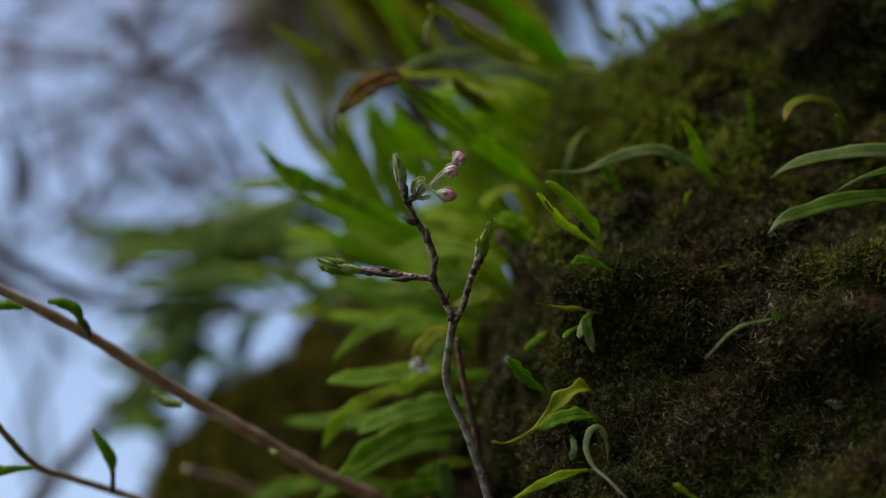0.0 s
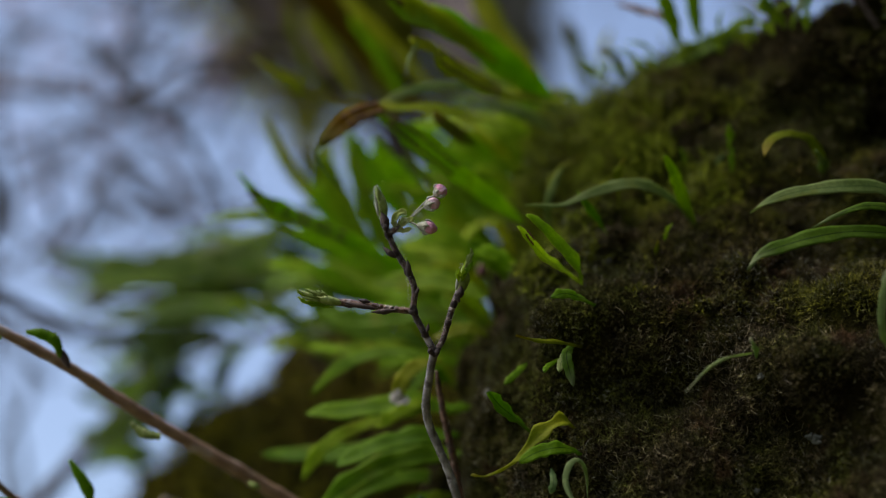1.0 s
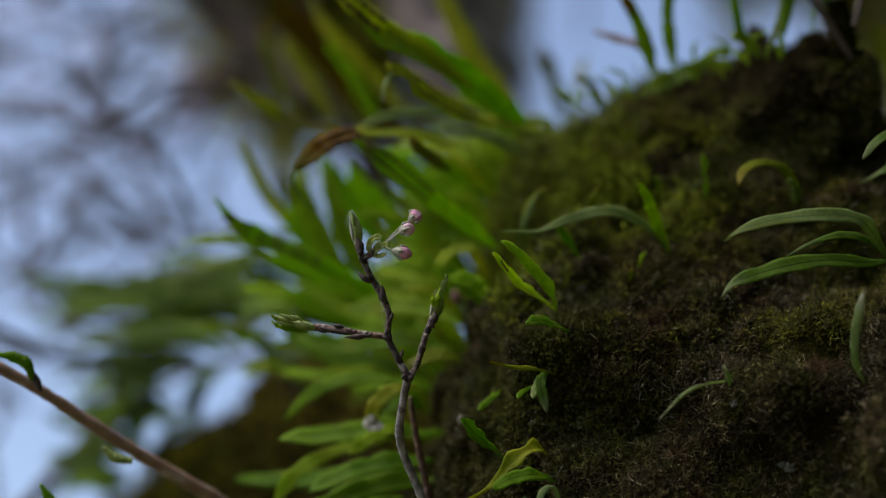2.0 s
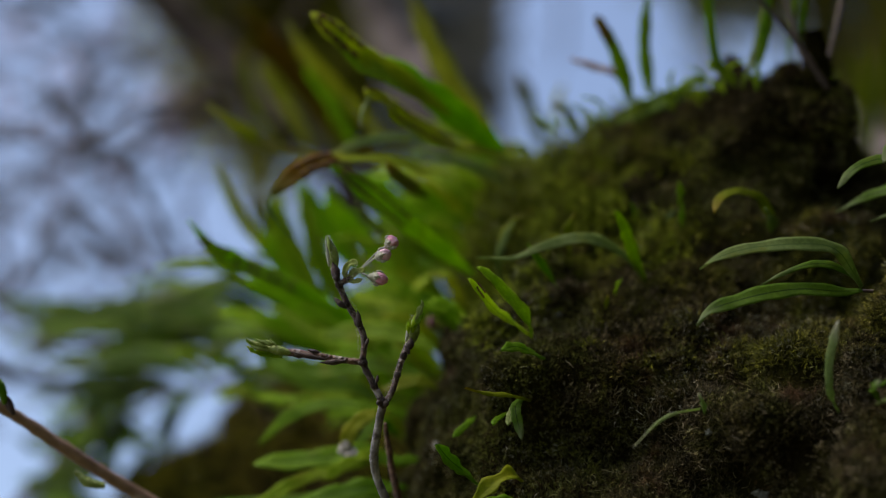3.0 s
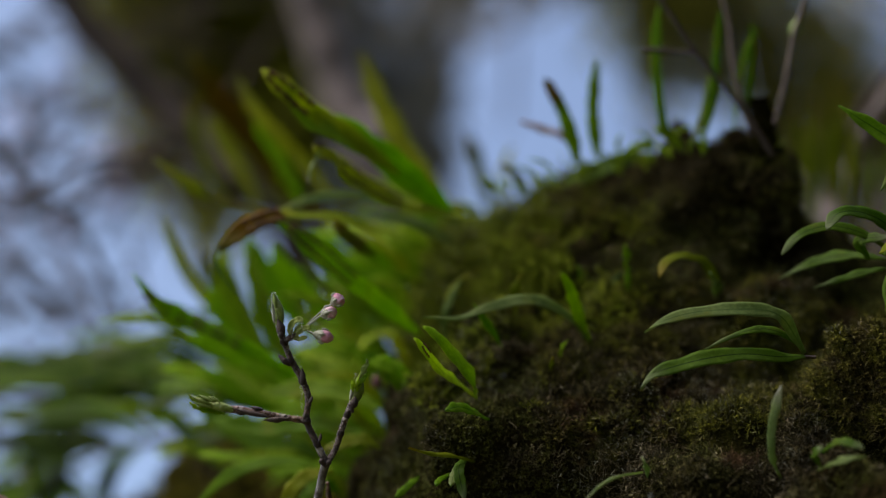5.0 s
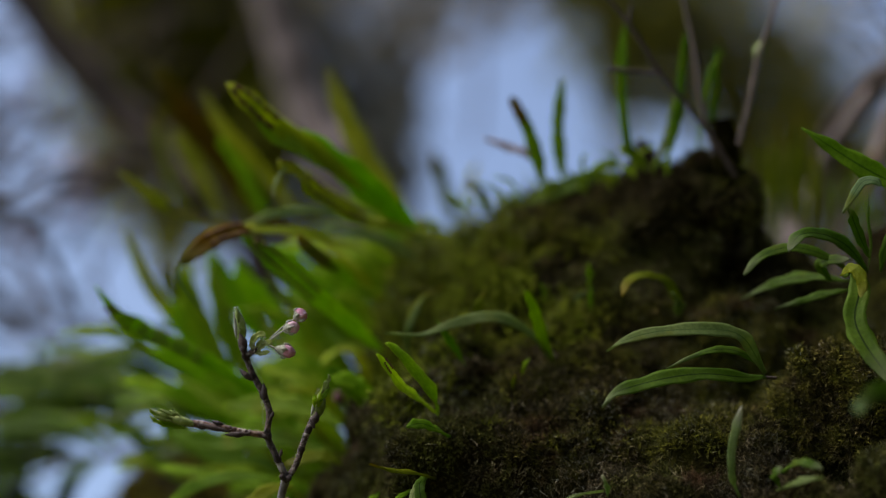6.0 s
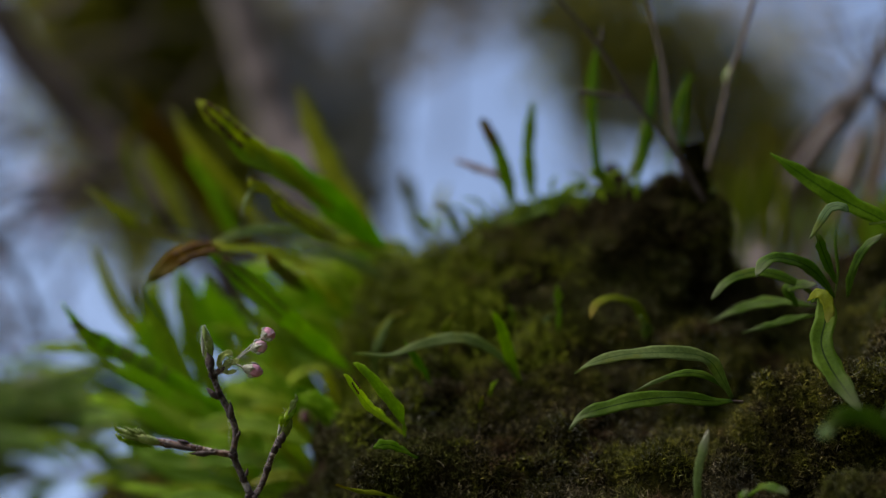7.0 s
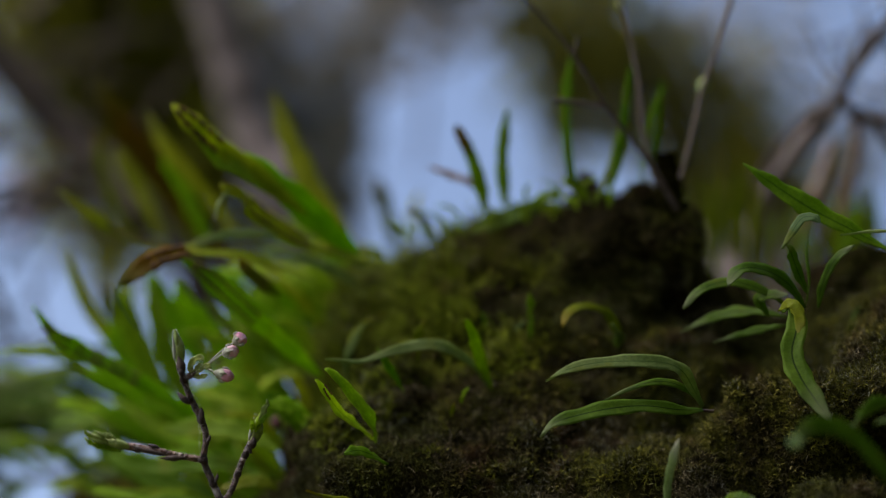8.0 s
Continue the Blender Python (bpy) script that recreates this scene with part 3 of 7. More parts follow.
def strands(name, label, count, lo, hi, length, width, seed, mat):
    """Loose moss strands lying tangled over the cushions, each a thin curled ribbon."""
    rs = np.random.RandomState(seed)
    tri = cf[:, [0, 1, 2]]
    a, b, c = cv[tri[:, 0]], cv[tri[:, 1]], cv[tri[:, 2]]
    nrm = np.cross(b - a, c - a)
    area = np.linalg.norm(nrm, axis=1)
    nrm /= area[:, None] + 1e-12
    ok = np.all((a > lo) & (a < hi), axis=1) & (((np.array(EYE) - a) * nrm).sum(1) > -0.1)
    w = area * ok * cover[tri[:, 0]] * np.clip(0.45 + lattice(a.astype(np.float32), 0.02, seed + 1) + 0.6 * lattice(a.astype(np.float32), 0.008, seed + 2), 0.04, 1.5)
    pick = rs.choice(len(tri), count, p=w / w.sum())
    n = nrm[pick]
    r1, r2 = rs.rand(2, count, 1)
    p = a[pick] + (b - a)[pick] * r1 + (c - a)[pick] * r2 * (1 - r1) + n * (rs.rand(count, 1) * 0.003)
    way = rs.normal(0, 1, (count, 3)) + n * 0.5 + np.array([0, 0, 0.3])
    way -= n * ((way * n).sum(1) * 0.5)[:, None]
    way /= np.linalg.norm(way, axis=1)[:, None]
    curl = rs.normal(0, 0.5, (count, 3))
    step = (length / 3 * (0.4 + 0.9 * rs.rand(count)))[:, None]
    side = np.cross(way, rs.normal(0, 1, (count, 3)))
    side /= np.linalg.norm(side, axis=1)[:, None]
    rows = []
    for k in range(4):
        half = side * (width * (1.0, 0.9, 0.7, 0.2)[k])
        rows += [p - half, p + half]
        p = p + way * step
        way = way + curl * 0.6 + rs.normal(0, 0.2, (count, 3))
        way /= np.linalg.norm(way, axis=1)[:, None]
    v = np.stack(rows, 1).reshape(-1, 3)
    quad = np.array([[0, 1, 3, 2], [2, 3, 5, 4], [4, 5, 7, 6]])
    f = (np.arange(count)[:, None, None] * 8 + quad).reshape(-1, 4).astype(np.int32)
    ob = new(name, mesh_from_arrays(name, v - np.array(trunk.location), f, mat))
    ob.parent = trunk
    tagged(ob, label, kind="stuff")


strands("straw_moss", "tangled thin straw-brown moss fibre", 80000, (0.0, 0.40, 1.54), (0.34, 0.66, 1.80), 0.0046, 0.00010, 51, STRAW_MOSS)

# ---------------------------------------------------------------- ferns, grasses and twigs
frond_count = [0]


def frond(plant, points, width, mat, shape="strap", sori=None, dry=False, fold=0.25, twist=None, flat=None, label=""):
    """One leaf of a plant, as a part; sori: from where to where along it the spore heaps sit."""
    frond_count[0] += 1
    k = frond_count[0]
    rnd = random.Random(k)
    turn = rnd.uniform(-25, 25) if twist is None else twist
    f = part("frond", blade(points, width, fold, turn, 0.06, shape, flat=flat, seed=k), mat, plant, label)
    if sori:
        part("sori", sori_rows(points, width, sori[0], sori[1], flat=flat), SORI, f, "brown round spore heaps in rows")
    if dry:
        path = spline(points, 20)
        a, b = path[-2], path[-1] + (path[-1] - path[-3]) * 0.3
        bm = bmesh.new()
        tube(bm, [a, (a + b) / 2, b], [width * 0.2, width * 0.2, width * 0.05], 8, 6, 0.4, k)
        part("dry_tip", bm, DRY, f, "whitish dried leaf tip")
    return f


def wand(plant, name, points, radii, mat, rough=0.35, label=""):
    return part(name, tube(bmesh.new(), points, radii, 10, 14 * len(points), rough, len(points)), mat, plant, label)


def bud(plant, name, a, b, r, mat, peak=0.4, label=""):
    return part(name, bud_shape(bmesh.new(), a, b, r, peak=peak), mat, plant, label)



def flower_bud(plant, stalk, a, b, r, seed):
    """A closed cherry bud: woolly calyx cup with five sepals, and pink petals wrapped into a rounded tip."""
    rnd = random.Random(seed)
    a, b = Vector(a), Vector(b)
    d = (b - a).normalized()
    u = d.orthogonal().normalized()
    w = d.cross(u)
    size = (b - a).length

    def ring(t, k=1.0):
        return (u * math.cos(t) + w * math.sin(t)) * r * k

    wand(plant, "pedicel", stalk + [a], [0.00034] * (len(stalk) + 1), SEPAL, 0.1)
    cup = [a + d * size * f for f in (0.0, 0.2, 0.42, 0.6)]
    calyx = part("calyx", tube(bmesh.new(), cup, [r * 0.24, r * 0.62, r * 0.93, r * 0.86], 12, 14, 0.12, seed), SEPAL, plant, "grey-green woolly calyx")
    for k in range(5):
        t = 2 * math.pi * k / 5 + rnd.uniform(0, 0.3)
        reach = rnd.uniform(0.62, 0.80)
        part("sepal", tube(bmesh.new(), [a + d * size * 0.36 + ring(t, 0.86), a + d * size * 0.52 + ring(t, 1.04), a + d * size * reach + ring(t, 0.96)], [r * 0.26, r * 0.22, r * 0.03], 6, 9, 0.3, k), SEPAL, calyx)
    core = part("corolla", tube(bmesh.new(), [a + d * size * f for f in (0.35, 0.55, 0.75, 0.9, 1.0)], [r * 0.7, r * 0.93, r * 0.88, r * 0.58, r * 0.16], 14, 20, 0.05, seed), PETAL, plant, "closed pink petals")
    for k in range(4):
        t = 2 * math.pi * k / 4 + seed
        pts = [a + d * size * 0.45 + ring(t, 0.62), a + d * size * 0.72 + ring(t + 0.25, 0.62), a + d * size * 0.98 + ring(t + 0.6, 0.22)]
        part("petal", tube(bmesh.new(), pts, [r * 0.36, r * 0.36, r * 0.12], 8, 10, 0.1, k), PETAL, core)
    down(calyx, [a, a + d * size * 0.3, a + d * size * 0.62], [r * 0.3, r * 0.8, r * 0.98], 220, 0.0007, seed)


def down(owner, points, radii, count, length, seed, mat=None):
    """Fine pale hairs standing out all round a stem or a bud."""
    rs = np.random.RandomState(seed)
    path = spline(points, 30)
    v = []
    for k in range(count):
        f = rs.rand() * 29.99
        i = int(f)
        q = path[i].lerp(path[i + 1], f - i)
        d = (path[i + 1] - path[i]).normalized()
        g = f / 30 * (len(radii) - 1)
        j = min(int(g), len(radii) - 2)
        r = radii[j] + (radii[j + 1] - radii[j]) * (g - j)
        t = rs.rand() * 6.283
        n = d.orthogonal().normalized()
        n = n * math.cos(t) + d.cross(n) * math.sin(t)
        side = (d + Vector(rs.normal(0, 0.5, 3))).cross(n).normalized() * 0.00008
        foot = q + n * r * 0.93
        tip = q + n * (r + length * (0.4 + 0.8 * rs.rand())) + Vector(rs.normal(0, 0.35, 3)) * length + d * length * 0.5
        v += [foot - side, foot + side, tip]
    v = np.array([list(p) for p in v]) - np.array(origin(owner))
    ob = new("down", mesh_from_arrays("down", v, np.arange(len(v), dtype=np.int32).reshape(-1, 3), mat or DOWN))
    ob.parent = owner
    tagged(ob, "fine pale down, on shoots also in place of rim light", kind="stuff")


# the cherry twig in bud
twig = thing("cherry_twig", (-0.0058, 0.6194, 1.5998), "slender cherry twig with green leaf buds and pink flower buds", "twig")
wand(twig, "stem", [(-0.0058, 0.6194, 1.5998), (-0.0135, 0.6064, 1.6181), (-0.0208, 0.5921, 1.6391), (-0.0277, 0.5808, 1.6538), (-0.0291, 0.5734, 1.6605), (-0.0271, 0.5645, 1.6709), (-0.0252, 0.5578, 1.6766)], [0.00178, 0.00167, 0.00167, 0.00162, 0.00167, 0.00156, 0.00167], GREY_TWIG, 0.18, "silvery grey lower stem")
wand(twig, "shoot", [(-0.0252, 0.5580, 1.6762), (-0.0294, 0.5544, 1.6836), (-0.0328, 0.5511, 1.6903), (-0.0324, 0.5477, 1.6979), (-0.0347, 0.5448, 1.7039), (-0.0392, 0.5413, 1.7110), (-0.0419, 0.5385, 1.7168), (-0.0439, 0.5359, 1.7223)], [0.00140, 0.00118, 0.00129, 0.00124, 0.00129, 0.00118, 0.00118, 0.00097], TWIG, 0.16)
wand(twig, "shoot", [(-0.0248, 0.5580, 1.6762), (-0.0217, 0.5568, 1.6816), (-0.0188, 0.5538, 1.6909), (-0.0167, 0.5526, 1.6962), (-0.0152, 0.5520, 1.7001)], [0.00118, 0.00113, 0.00118, 0.00129, 0.00129], TWIG, 0.16)
wand(twig, "shoot", [(-0.0328, 0.5511, 1.6903), (-0.0396, 0.5496, 1.6904), (-0.0470, 0.5478, 1.6910), (-0.0555, 0.5460, 1.6916), (-0.0628, 0.5444, 1.6918)], [0.00118, 0.00118, 0.00129, 0.00150, 0.00140], RUST_TWIG, 0.2)
wand(twig, "node", [(-0.0320, 0.5513, 1.6889), (-0.0328, 0.5506, 1.6902), (-0.0336, 0.5500, 1.6914)], [0.00113, 0.00161, 0.00116], BUD_SCALE, 0.3)
wand(twig, "node", [(-0.0345, 0.5449, 1.7024), (-0.0347, 0.5444, 1.7035), (-0.0350, 0.5438, 1.7047)], [0.00113, 0.00161, 0.00116], BUD_SCALE, 0.3)
wand(twig, "node", [(-0.0386, 0.5416, 1.7092), (-0.0392, 0.5411, 1.7102), (-0.0398, 0.5406, 1.7111)], [0.00105, 0.00150, 0.00108], BUD_SCALE, 0.3)
wand(twig, "node", [(-0.0414, 0.5386, 1.7154), (-0.0419, 0.5380, 1.7166), (-0.0424, 0.5375, 1.7178)], [0.00113, 0.00161, 0.00116], BUD_SCALE, 0.3)
wand(twig, "node", [(-0.0244, 0.5581, 1.6748), (-0.0252, 0.5575, 1.6760), (-0.0261, 0.5569, 1.6772)], [0.00135, 0.00193, 0.00139], BUD_SCALE, 0.3)
wand(twig, "node", [(-0.0281, 0.5550, 1.6811), (-0.0287, 0.5545, 1.6822), (-0.0293, 0.5539, 1.6834)], [0.00105, 0.00150, 0.00108], BUD_SCALE, 0.3)
wand(twig, "node", [(-0.0431, 0.5368, 1.7191), (-0.0433, 0.5362, 1.7204), (-0.0436, 0.5356, 1.7217)], [0.00098, 0.00140, 0.00100], BUD_SCALE, 0.3)
wand(twig, "node", [(-0.0180, 0.5508, 1.6914), (-0.0176, 0.5504, 1.6925), (-0.0173, 0.5499, 1.6936)], [0.00105, 0.00150, 0.00108], BUD_SCALE, 0.3)
wand(twig, "node", [(-0.0203, 0.5537, 1.6850), (-0.0199, 0.5532, 1.6860), (-0.0196, 0.5528, 1.6869)], [0.00098, 0.00140, 0.00100], BUD_SCALE, 0.3)
bud(twig, "leaf_bud", (-0.0437, 0.5363, 1.7213), (-0.0464, 0.5305, 1.7336), 0.00226, BUD_GREEN, 0.4, "pointed green leaf bud")
bud(twig, "bud_scale", (-0.0455, 0.5318, 1.7213), (-0.0468, 0.5279, 1.7298), 0.00064, SEPAL, 0.4, "pale bud scale edge")
bud(twig, "leaf_bud", (-0.0158, 0.5519, 1.6977), (-0.0132, 0.5472, 1.7083), 0.00259, BUD_GREEN, 0.4, "pointed green leaf bud")
bud(twig, "leaf_bud", (-0.0140, 0.5499, 1.7048), (-0.0105, 0.5465, 1.7125), 0.00130, BUD_GREEN, 0.4)
bud(twig, "bud_leaf", (-0.0156, 0.5454, 1.7000), (-0.0161, 0.5434, 1.7043), 0.00096, FRESH, 0.4)
bud(twig, "bud_leaf", (-0.0143, 0.5455, 1.7000), (-0.0129, 0.5424, 1.7068), 0.00118, FRESH, 0.4)
bud(twig, "bud_leaf", (-0.0112, 0.5455, 1.7099), (-0.0096, 0.5449, 1.7114), 0.00054, BUD_GREEN, 0.4)
bud(twig, "bud_leaf", (-0.0453, 0.5313, 1.7272), (-0.0462, 0.5286, 1.7331), 0.00075, BUD_GREEN, 0.4)
bud(twig, "bud_scale", (-0.0166, 0.5485, 1.6979), (-0.0156, 0.5458, 1.7039), 0.00075, SEPAL, 0.4)
bud(twig, "leaf_bud", (-0.0592, 0.5448, 1.6914), (-0.0712, 0.5430, 1.6936), 0.00180, BUD_GREEN, 0.4, "opening green leaf bud")
bud(twig, "bud_leaf", (-0.0679, 0.5418, 1.6921), (-0.0759, 0.5401, 1.6950), 0.00085, BUD_GREEN, 0.4)
bud(twig, "bud_leaf", (-0.0668, 0.5415, 1.6929), (-0.0731, 0.5400, 1.6954), 0.00074, BUD_GREEN, 0.4)
bud(twig, "bud_leaf", (-0.0657, 0.5414, 1.6933), (-0.0695, 0.5404, 1.6950), 0.00064, BUD_GREEN, 0.4)
bud(twig, "bud_leaf", (-0.0679, 0.5422, 1.6913), (-0.0751, 0.5411, 1.6929), 0.00074, BUD_GREEN, 0.4)
bud(twig, "bud_leaf", (-0.0647, 0.5416, 1.6929), (-0.0674, 0.5405, 1.6950), 0.00053, BUD_GREEN, 0.4)
bud(twig, "side_bud", (-0.0390, 0.5387, 1.7071), (-0.0438, 0.5367, 1.7108), 0.00118, BUD_SCALE, 0.4)
bud(twig, "side_bud", (-0.0345, 0.5419, 1.7007), (-0.0348, 0.5392, 1.7065), 0.00118, BUD_SCALE, 0.4)
bud(twig, "side_bud", (-0.0422, 0.5472, 1.6881), (-0.0467, 0.5465, 1.6890), 0.00100, BUD_SCALE, 0.4)
bud(twig, "side_bud", (-0.0490, 0.5452, 1.6918), (-0.0536, 0.5445, 1.6927), 0.00082, BUD_SCALE, 0.4)
bud(twig, "side_bud", (-0.0279, 0.5509, 1.6817), (-0.0272, 0.5496, 1.6846), 0.00073, BUD_SCALE, 0.4)
bud(twig, "side_bud", (-0.0428, 0.5343, 1.7162), (-0.0436, 0.5330, 1.7189), 0.00100, BUD_SCALE, 0.4)
bud(twig, "side_bud", (-0.0153, 0.5470, 1.6918), (-0.0171, 0.5454, 1.6949), 0.00082, BUD_SCALE, 0.4)
bud(twig, "side_bud", (-0.0319, 0.5449, 1.6943), (-0.0307, 0.5437, 1.6972), 0.00073, BUD_SCALE, 0.4)
bud(twig, "side_bud", (-0.0259, 0.5537, 1.6758), (-0.0270, 0.5545, 1.6739), 0.00109, BUD_SCALE, 0.4)
bud(twig, "side_bud", (-0.0554, 0.5456, 1.6902), (-0.0596, 0.5449, 1.6912), 0.00091, BUD_SCALE, 0.4)
bud(twig, "side_bud", (-0.0324, 0.5480, 1.6875), (-0.0347, 0.5470, 1.6894), 0.00091, BUD_SCALE, 0.4)
bud(twig, "side_bud", (-0.0233, 0.5538, 1.6758), (-0.0243, 0.5549, 1.6733), 0.00109, BUD_SCALE, 0.4)
bud(twig, "side_bud", (-0.0428, 0.5359, 1.7175), (-0.0445, 0.5330, 1.7237), 0.00182, BUD_SCALE, 0.4)
bud(twig, "side_bud", (-0.0467, 0.5445, 1.6886), (-0.0594, 0.5428, 1.6910), 0.00096, BUD_SCALE, 0.4)
bud(twig, "side_bud", (-0.0393, 0.5451, 1.6882), (-0.0489, 0.5449, 1.6875), 0.00106, BUD_SCALE, 0.4)
bud(twig, "side_bud", (-0.0160, 0.5490, 1.6945), (-0.0148, 0.5471, 1.6988), 0.00161, BUD_SCALE, 0.4)
wand(twig, "flower_spur", [(-0.0417, 0.5365, 1.7163), (-0.0395, 0.5361, 1.7175), (-0.0374, 0.5355, 1.7191)], [0.00107, 0.00129, 0.00096], TWIG, 0.5)
flower_bud(twig, [(-0.0344, 0.5356, 1.7215), (-0.0278, 0.5316, 1.7268)], (-0.0243, 0.5301, 1.7289), (-0.0199, 0.5280, 1.7310), 0.00268, 3)
flower_bud(twig, [(-0.0344, 0.5358, 1.7212), (-0.0300, 0.5330, 1.7239)], (-0.0282, 0.5320, 1.7249), (-0.0222, 0.5304, 1.7263), 0.00268, 5)
flower_bud(twig, [(-0.0336, 0.5361, 1.7208), (-0.0320, 0.5351, 1.7195)], (-0.0309, 0.5350, 1.7188), (-0.0233, 0.5353, 1.7170), 0.00262, 8)
part("bract", blade([(-0.0385, 0.5363, 1.7174), (-0.0395, 0.5344, 1.7198), (-0.0381, 0.5327, 1.7223), (-0.0359, 0.5320, 1.7229), (-0.0348, 0.5320, 1.7219)], 0.00236, 0.8, 30, 0.15, "strap", 14, seed=0), BRACT, twig, "pale green bract")
part("bract", blade([(-0.0378, 0.5364, 1.7172), (-0.0356, 0.5348, 1.7195), (-0.0334, 0.5339, 1.7204), (-0.0319, 0.5335, 1.7200)], 0.00214, 0.8, 30, 0.15, "strap", 14, seed=1), BRACT, twig, "pale green bract")
part("bract", blade([(-0.0387, 0.5364, 1.7172), (-0.0357, 0.5360, 1.7167), (-0.0330, 0.5350, 1.7176)], 0.00193, 0.8, 30, 0.15, "strap", 14, seed=2), BRACT, twig, "pale green bract")
part("bract", blade([(-0.0391, 0.5361, 1.7178), (-0.0399, 0.5346, 1.7194), (-0.0390, 0.5334, 1.7207)], 0.00171, 0.8, 30, 0.15, "strap", 14, seed=3), BRACT, twig, "pale green bract")
part("bract", blade([(-0.0383, 0.5365, 1.7170), (-0.0369, 0.5347, 1.7199), (-0.0347, 0.5337, 1.7213)], 0.00214, 0.8, 30, 0.15, "strap", 14, seed=4), BRACT, twig, "pale green bract")
down(twig, [(-0.0387, 0.5360, 1.7168), (-0.0373, 0.5341, 1.7196), (-0.0342, 0.5329, 1.7214)], [0.0010, 0.0022, 0.0016], 260, 0.0006, 25)
part("bud_leaf", blade([(-0.0630, 0.5459, 1.6909), (-0.0692, 0.5440, 1.6923), (-0.0748, 0.5419, 1.6940), (-0.0762, 0.5405, 1.6955)], 0.00236, 0.7, 25, 0.25, "lance", 16, seed=0), FRESH, twig)
part("bud_leaf", blade([(-0.0634, 0.5454, 1.6919), (-0.0682, 0.5438, 1.6933), (-0.0723, 0.5427, 1.6936), (-0.0737, 0.5415, 1.6950)], 0.00236, 0.7, 25, 0.25, "lance", 16, seed=1), PALE, twig)
part("bud_leaf", blade([(-0.0634, 0.5452, 1.6925), (-0.0667, 0.5437, 1.6942), (-0.0688, 0.5430, 1.6946), (-0.0691, 0.5422, 1.6957)], 0.00236, 0.7, 25, 0.25, "lance", 16, seed=2), GREEN, twig)
part("bud_leaf", blade([(-0.0630, 0.5461, 1.6903), (-0.0689, 0.5452, 1.6907), (-0.0739, 0.5440, 1.6917), (-0.0760, 0.5428, 1.6935)], 0.00236, 0.7, 25, 0.25, "lance", 16, seed=3), FRESH, twig)
part("bud_leaf", blade([(-0.0625, 0.5457, 1.6915), (-0.0661, 0.5445, 1.6934), (-0.0680, 0.5433, 1.6955), (-0.0671, 0.5430, 1.6965)], 0.00236, 0.7, 25, 0.25, "lance", 16, seed=4), PALE, twig)
part("bud_leaf", blade([(-0.0630, 0.5458, 1.6911), (-0.0714, 0.5442, 1.6929), (-0.0733, 0.5432, 1.6948), (-0.0720, 0.5426, 1.6969)], 0.00236, 0.7, 25, 0.25, "lance", 16, seed=5), GREEN, twig)
part("bud_leaf", blade([(-0.0133, 0.5437, 1.7034), (-0.0119, 0.5418, 1.7067), (-0.0104, 0.5403, 1.7093), (-0.0107, 0.5392, 1.7107)], 0.00193, 0.6, 15, 0.2, "lance", 14, seed=0), PALE, twig)
part("bud_leaf", blade([(-0.0155, 0.5454, 1.6995), (-0.0154, 0.5439, 1.7016), (-0.0147, 0.5424, 1.7037)], 0.00193, 0.6, 15, 0.2, "lance", 14, seed=1), FRESH, twig)
part("bud_leaf", blade([(-0.0137, 0.5446, 1.7014), (-0.0115, 0.5429, 1.7041), (-0.0098, 0.5413, 1.7064)], 0.00193, 0.6, 15, 0.2, "lance", 14, seed=2), GREEN, twig)
# pale hairs along the shoots, also standing in for their rim light
down(twig, [(-0.0252, 0.5580, 1.6762), (-0.0328, 0.5511, 1.6903), (-0.0347, 0.5448, 1.7039), (-0.0419, 0.5385, 1.7168), (-0.0439, 0.5359, 1.7223)], [0.0013, 0.0013, 0.0013, 0.0012, 0.0010], 800, 0.0005, 21)
down(twig, [(-0.0328, 0.5511, 1.6903), (-0.0470, 0.5478, 1.6910), (-0.0628, 0.5444, 1.6918), (-0.0741, 0.5426, 1.6945)], [0.0012, 0.0013, 0.0015, 0.0014], 700, 0.0005, 22)
down(twig, [(-0.0248, 0.5580, 1.6762), (-0.0188, 0.5538, 1.6909), (-0.0152, 0.5520, 1.7001), (-0.0132, 0.5472, 1.7083)], [0.0012, 0.0012, 0.0014, 0.0020], 600, 0.0005, 23)
down(twig, [(-0.0437, 0.5363, 1.7213), (-0.0450, 0.5335, 1.7275), (-0.0464, 0.5305, 1.7336)], [0.0012, 0.0022, 0.0006], 500, 0.0005, 24)
stem_b = thing("dead_stem", (-0.0096, 0.6539, 1.6082), "thin reddish-brown stem behind the cherry twig", "twig")
wand(stem_b, "stem", [(-0.0095, 0.6489, 1.6070), (-0.0154, 0.6325, 1.6301), (-0.0202, 0.6159, 1.6538), (-0.0241, 0.6023, 1.6709), (-0.0259, 0.5918, 1.6816)], [0.00175, 0.00164, 0.00152, 0.00129, 0.00082], RUST_TWIG, 0.3)

# the long bare branches
branch_a = thing("cherry_branch", (-0.0500, 0.7250, 1.6406), "long bare reddish-brown cherry branch with opening buds", "branch", "cherry branches")
wand(branch_a, "stem", [(-0.0281, 0.7024, 1.6202), (-0.0620, 0.6801, 1.6392), (-0.0902, 0.6625, 1.6486), (-0.1151, 0.6443, 1.6598), (-0.1461, 0.6244, 1.6738), (-0.1807, 0.6027, 1.6915), (-0.2119, 0.5835, 1.7039), (-0.2397, 0.5654, 1.7146)], [0.00355, 0.00317, 0.00304, 0.00291, 0.00279, 0.00241, 0.00215, 0.00190], RED_TWIG, 0.2)
bud(branch_a, "bud_scale", (-0.1747, 0.5911, 1.6851), (-0.1796, 0.5869, 1.6937), 0.00172, BUD_SCALE, 0.4, "dark bud scale")
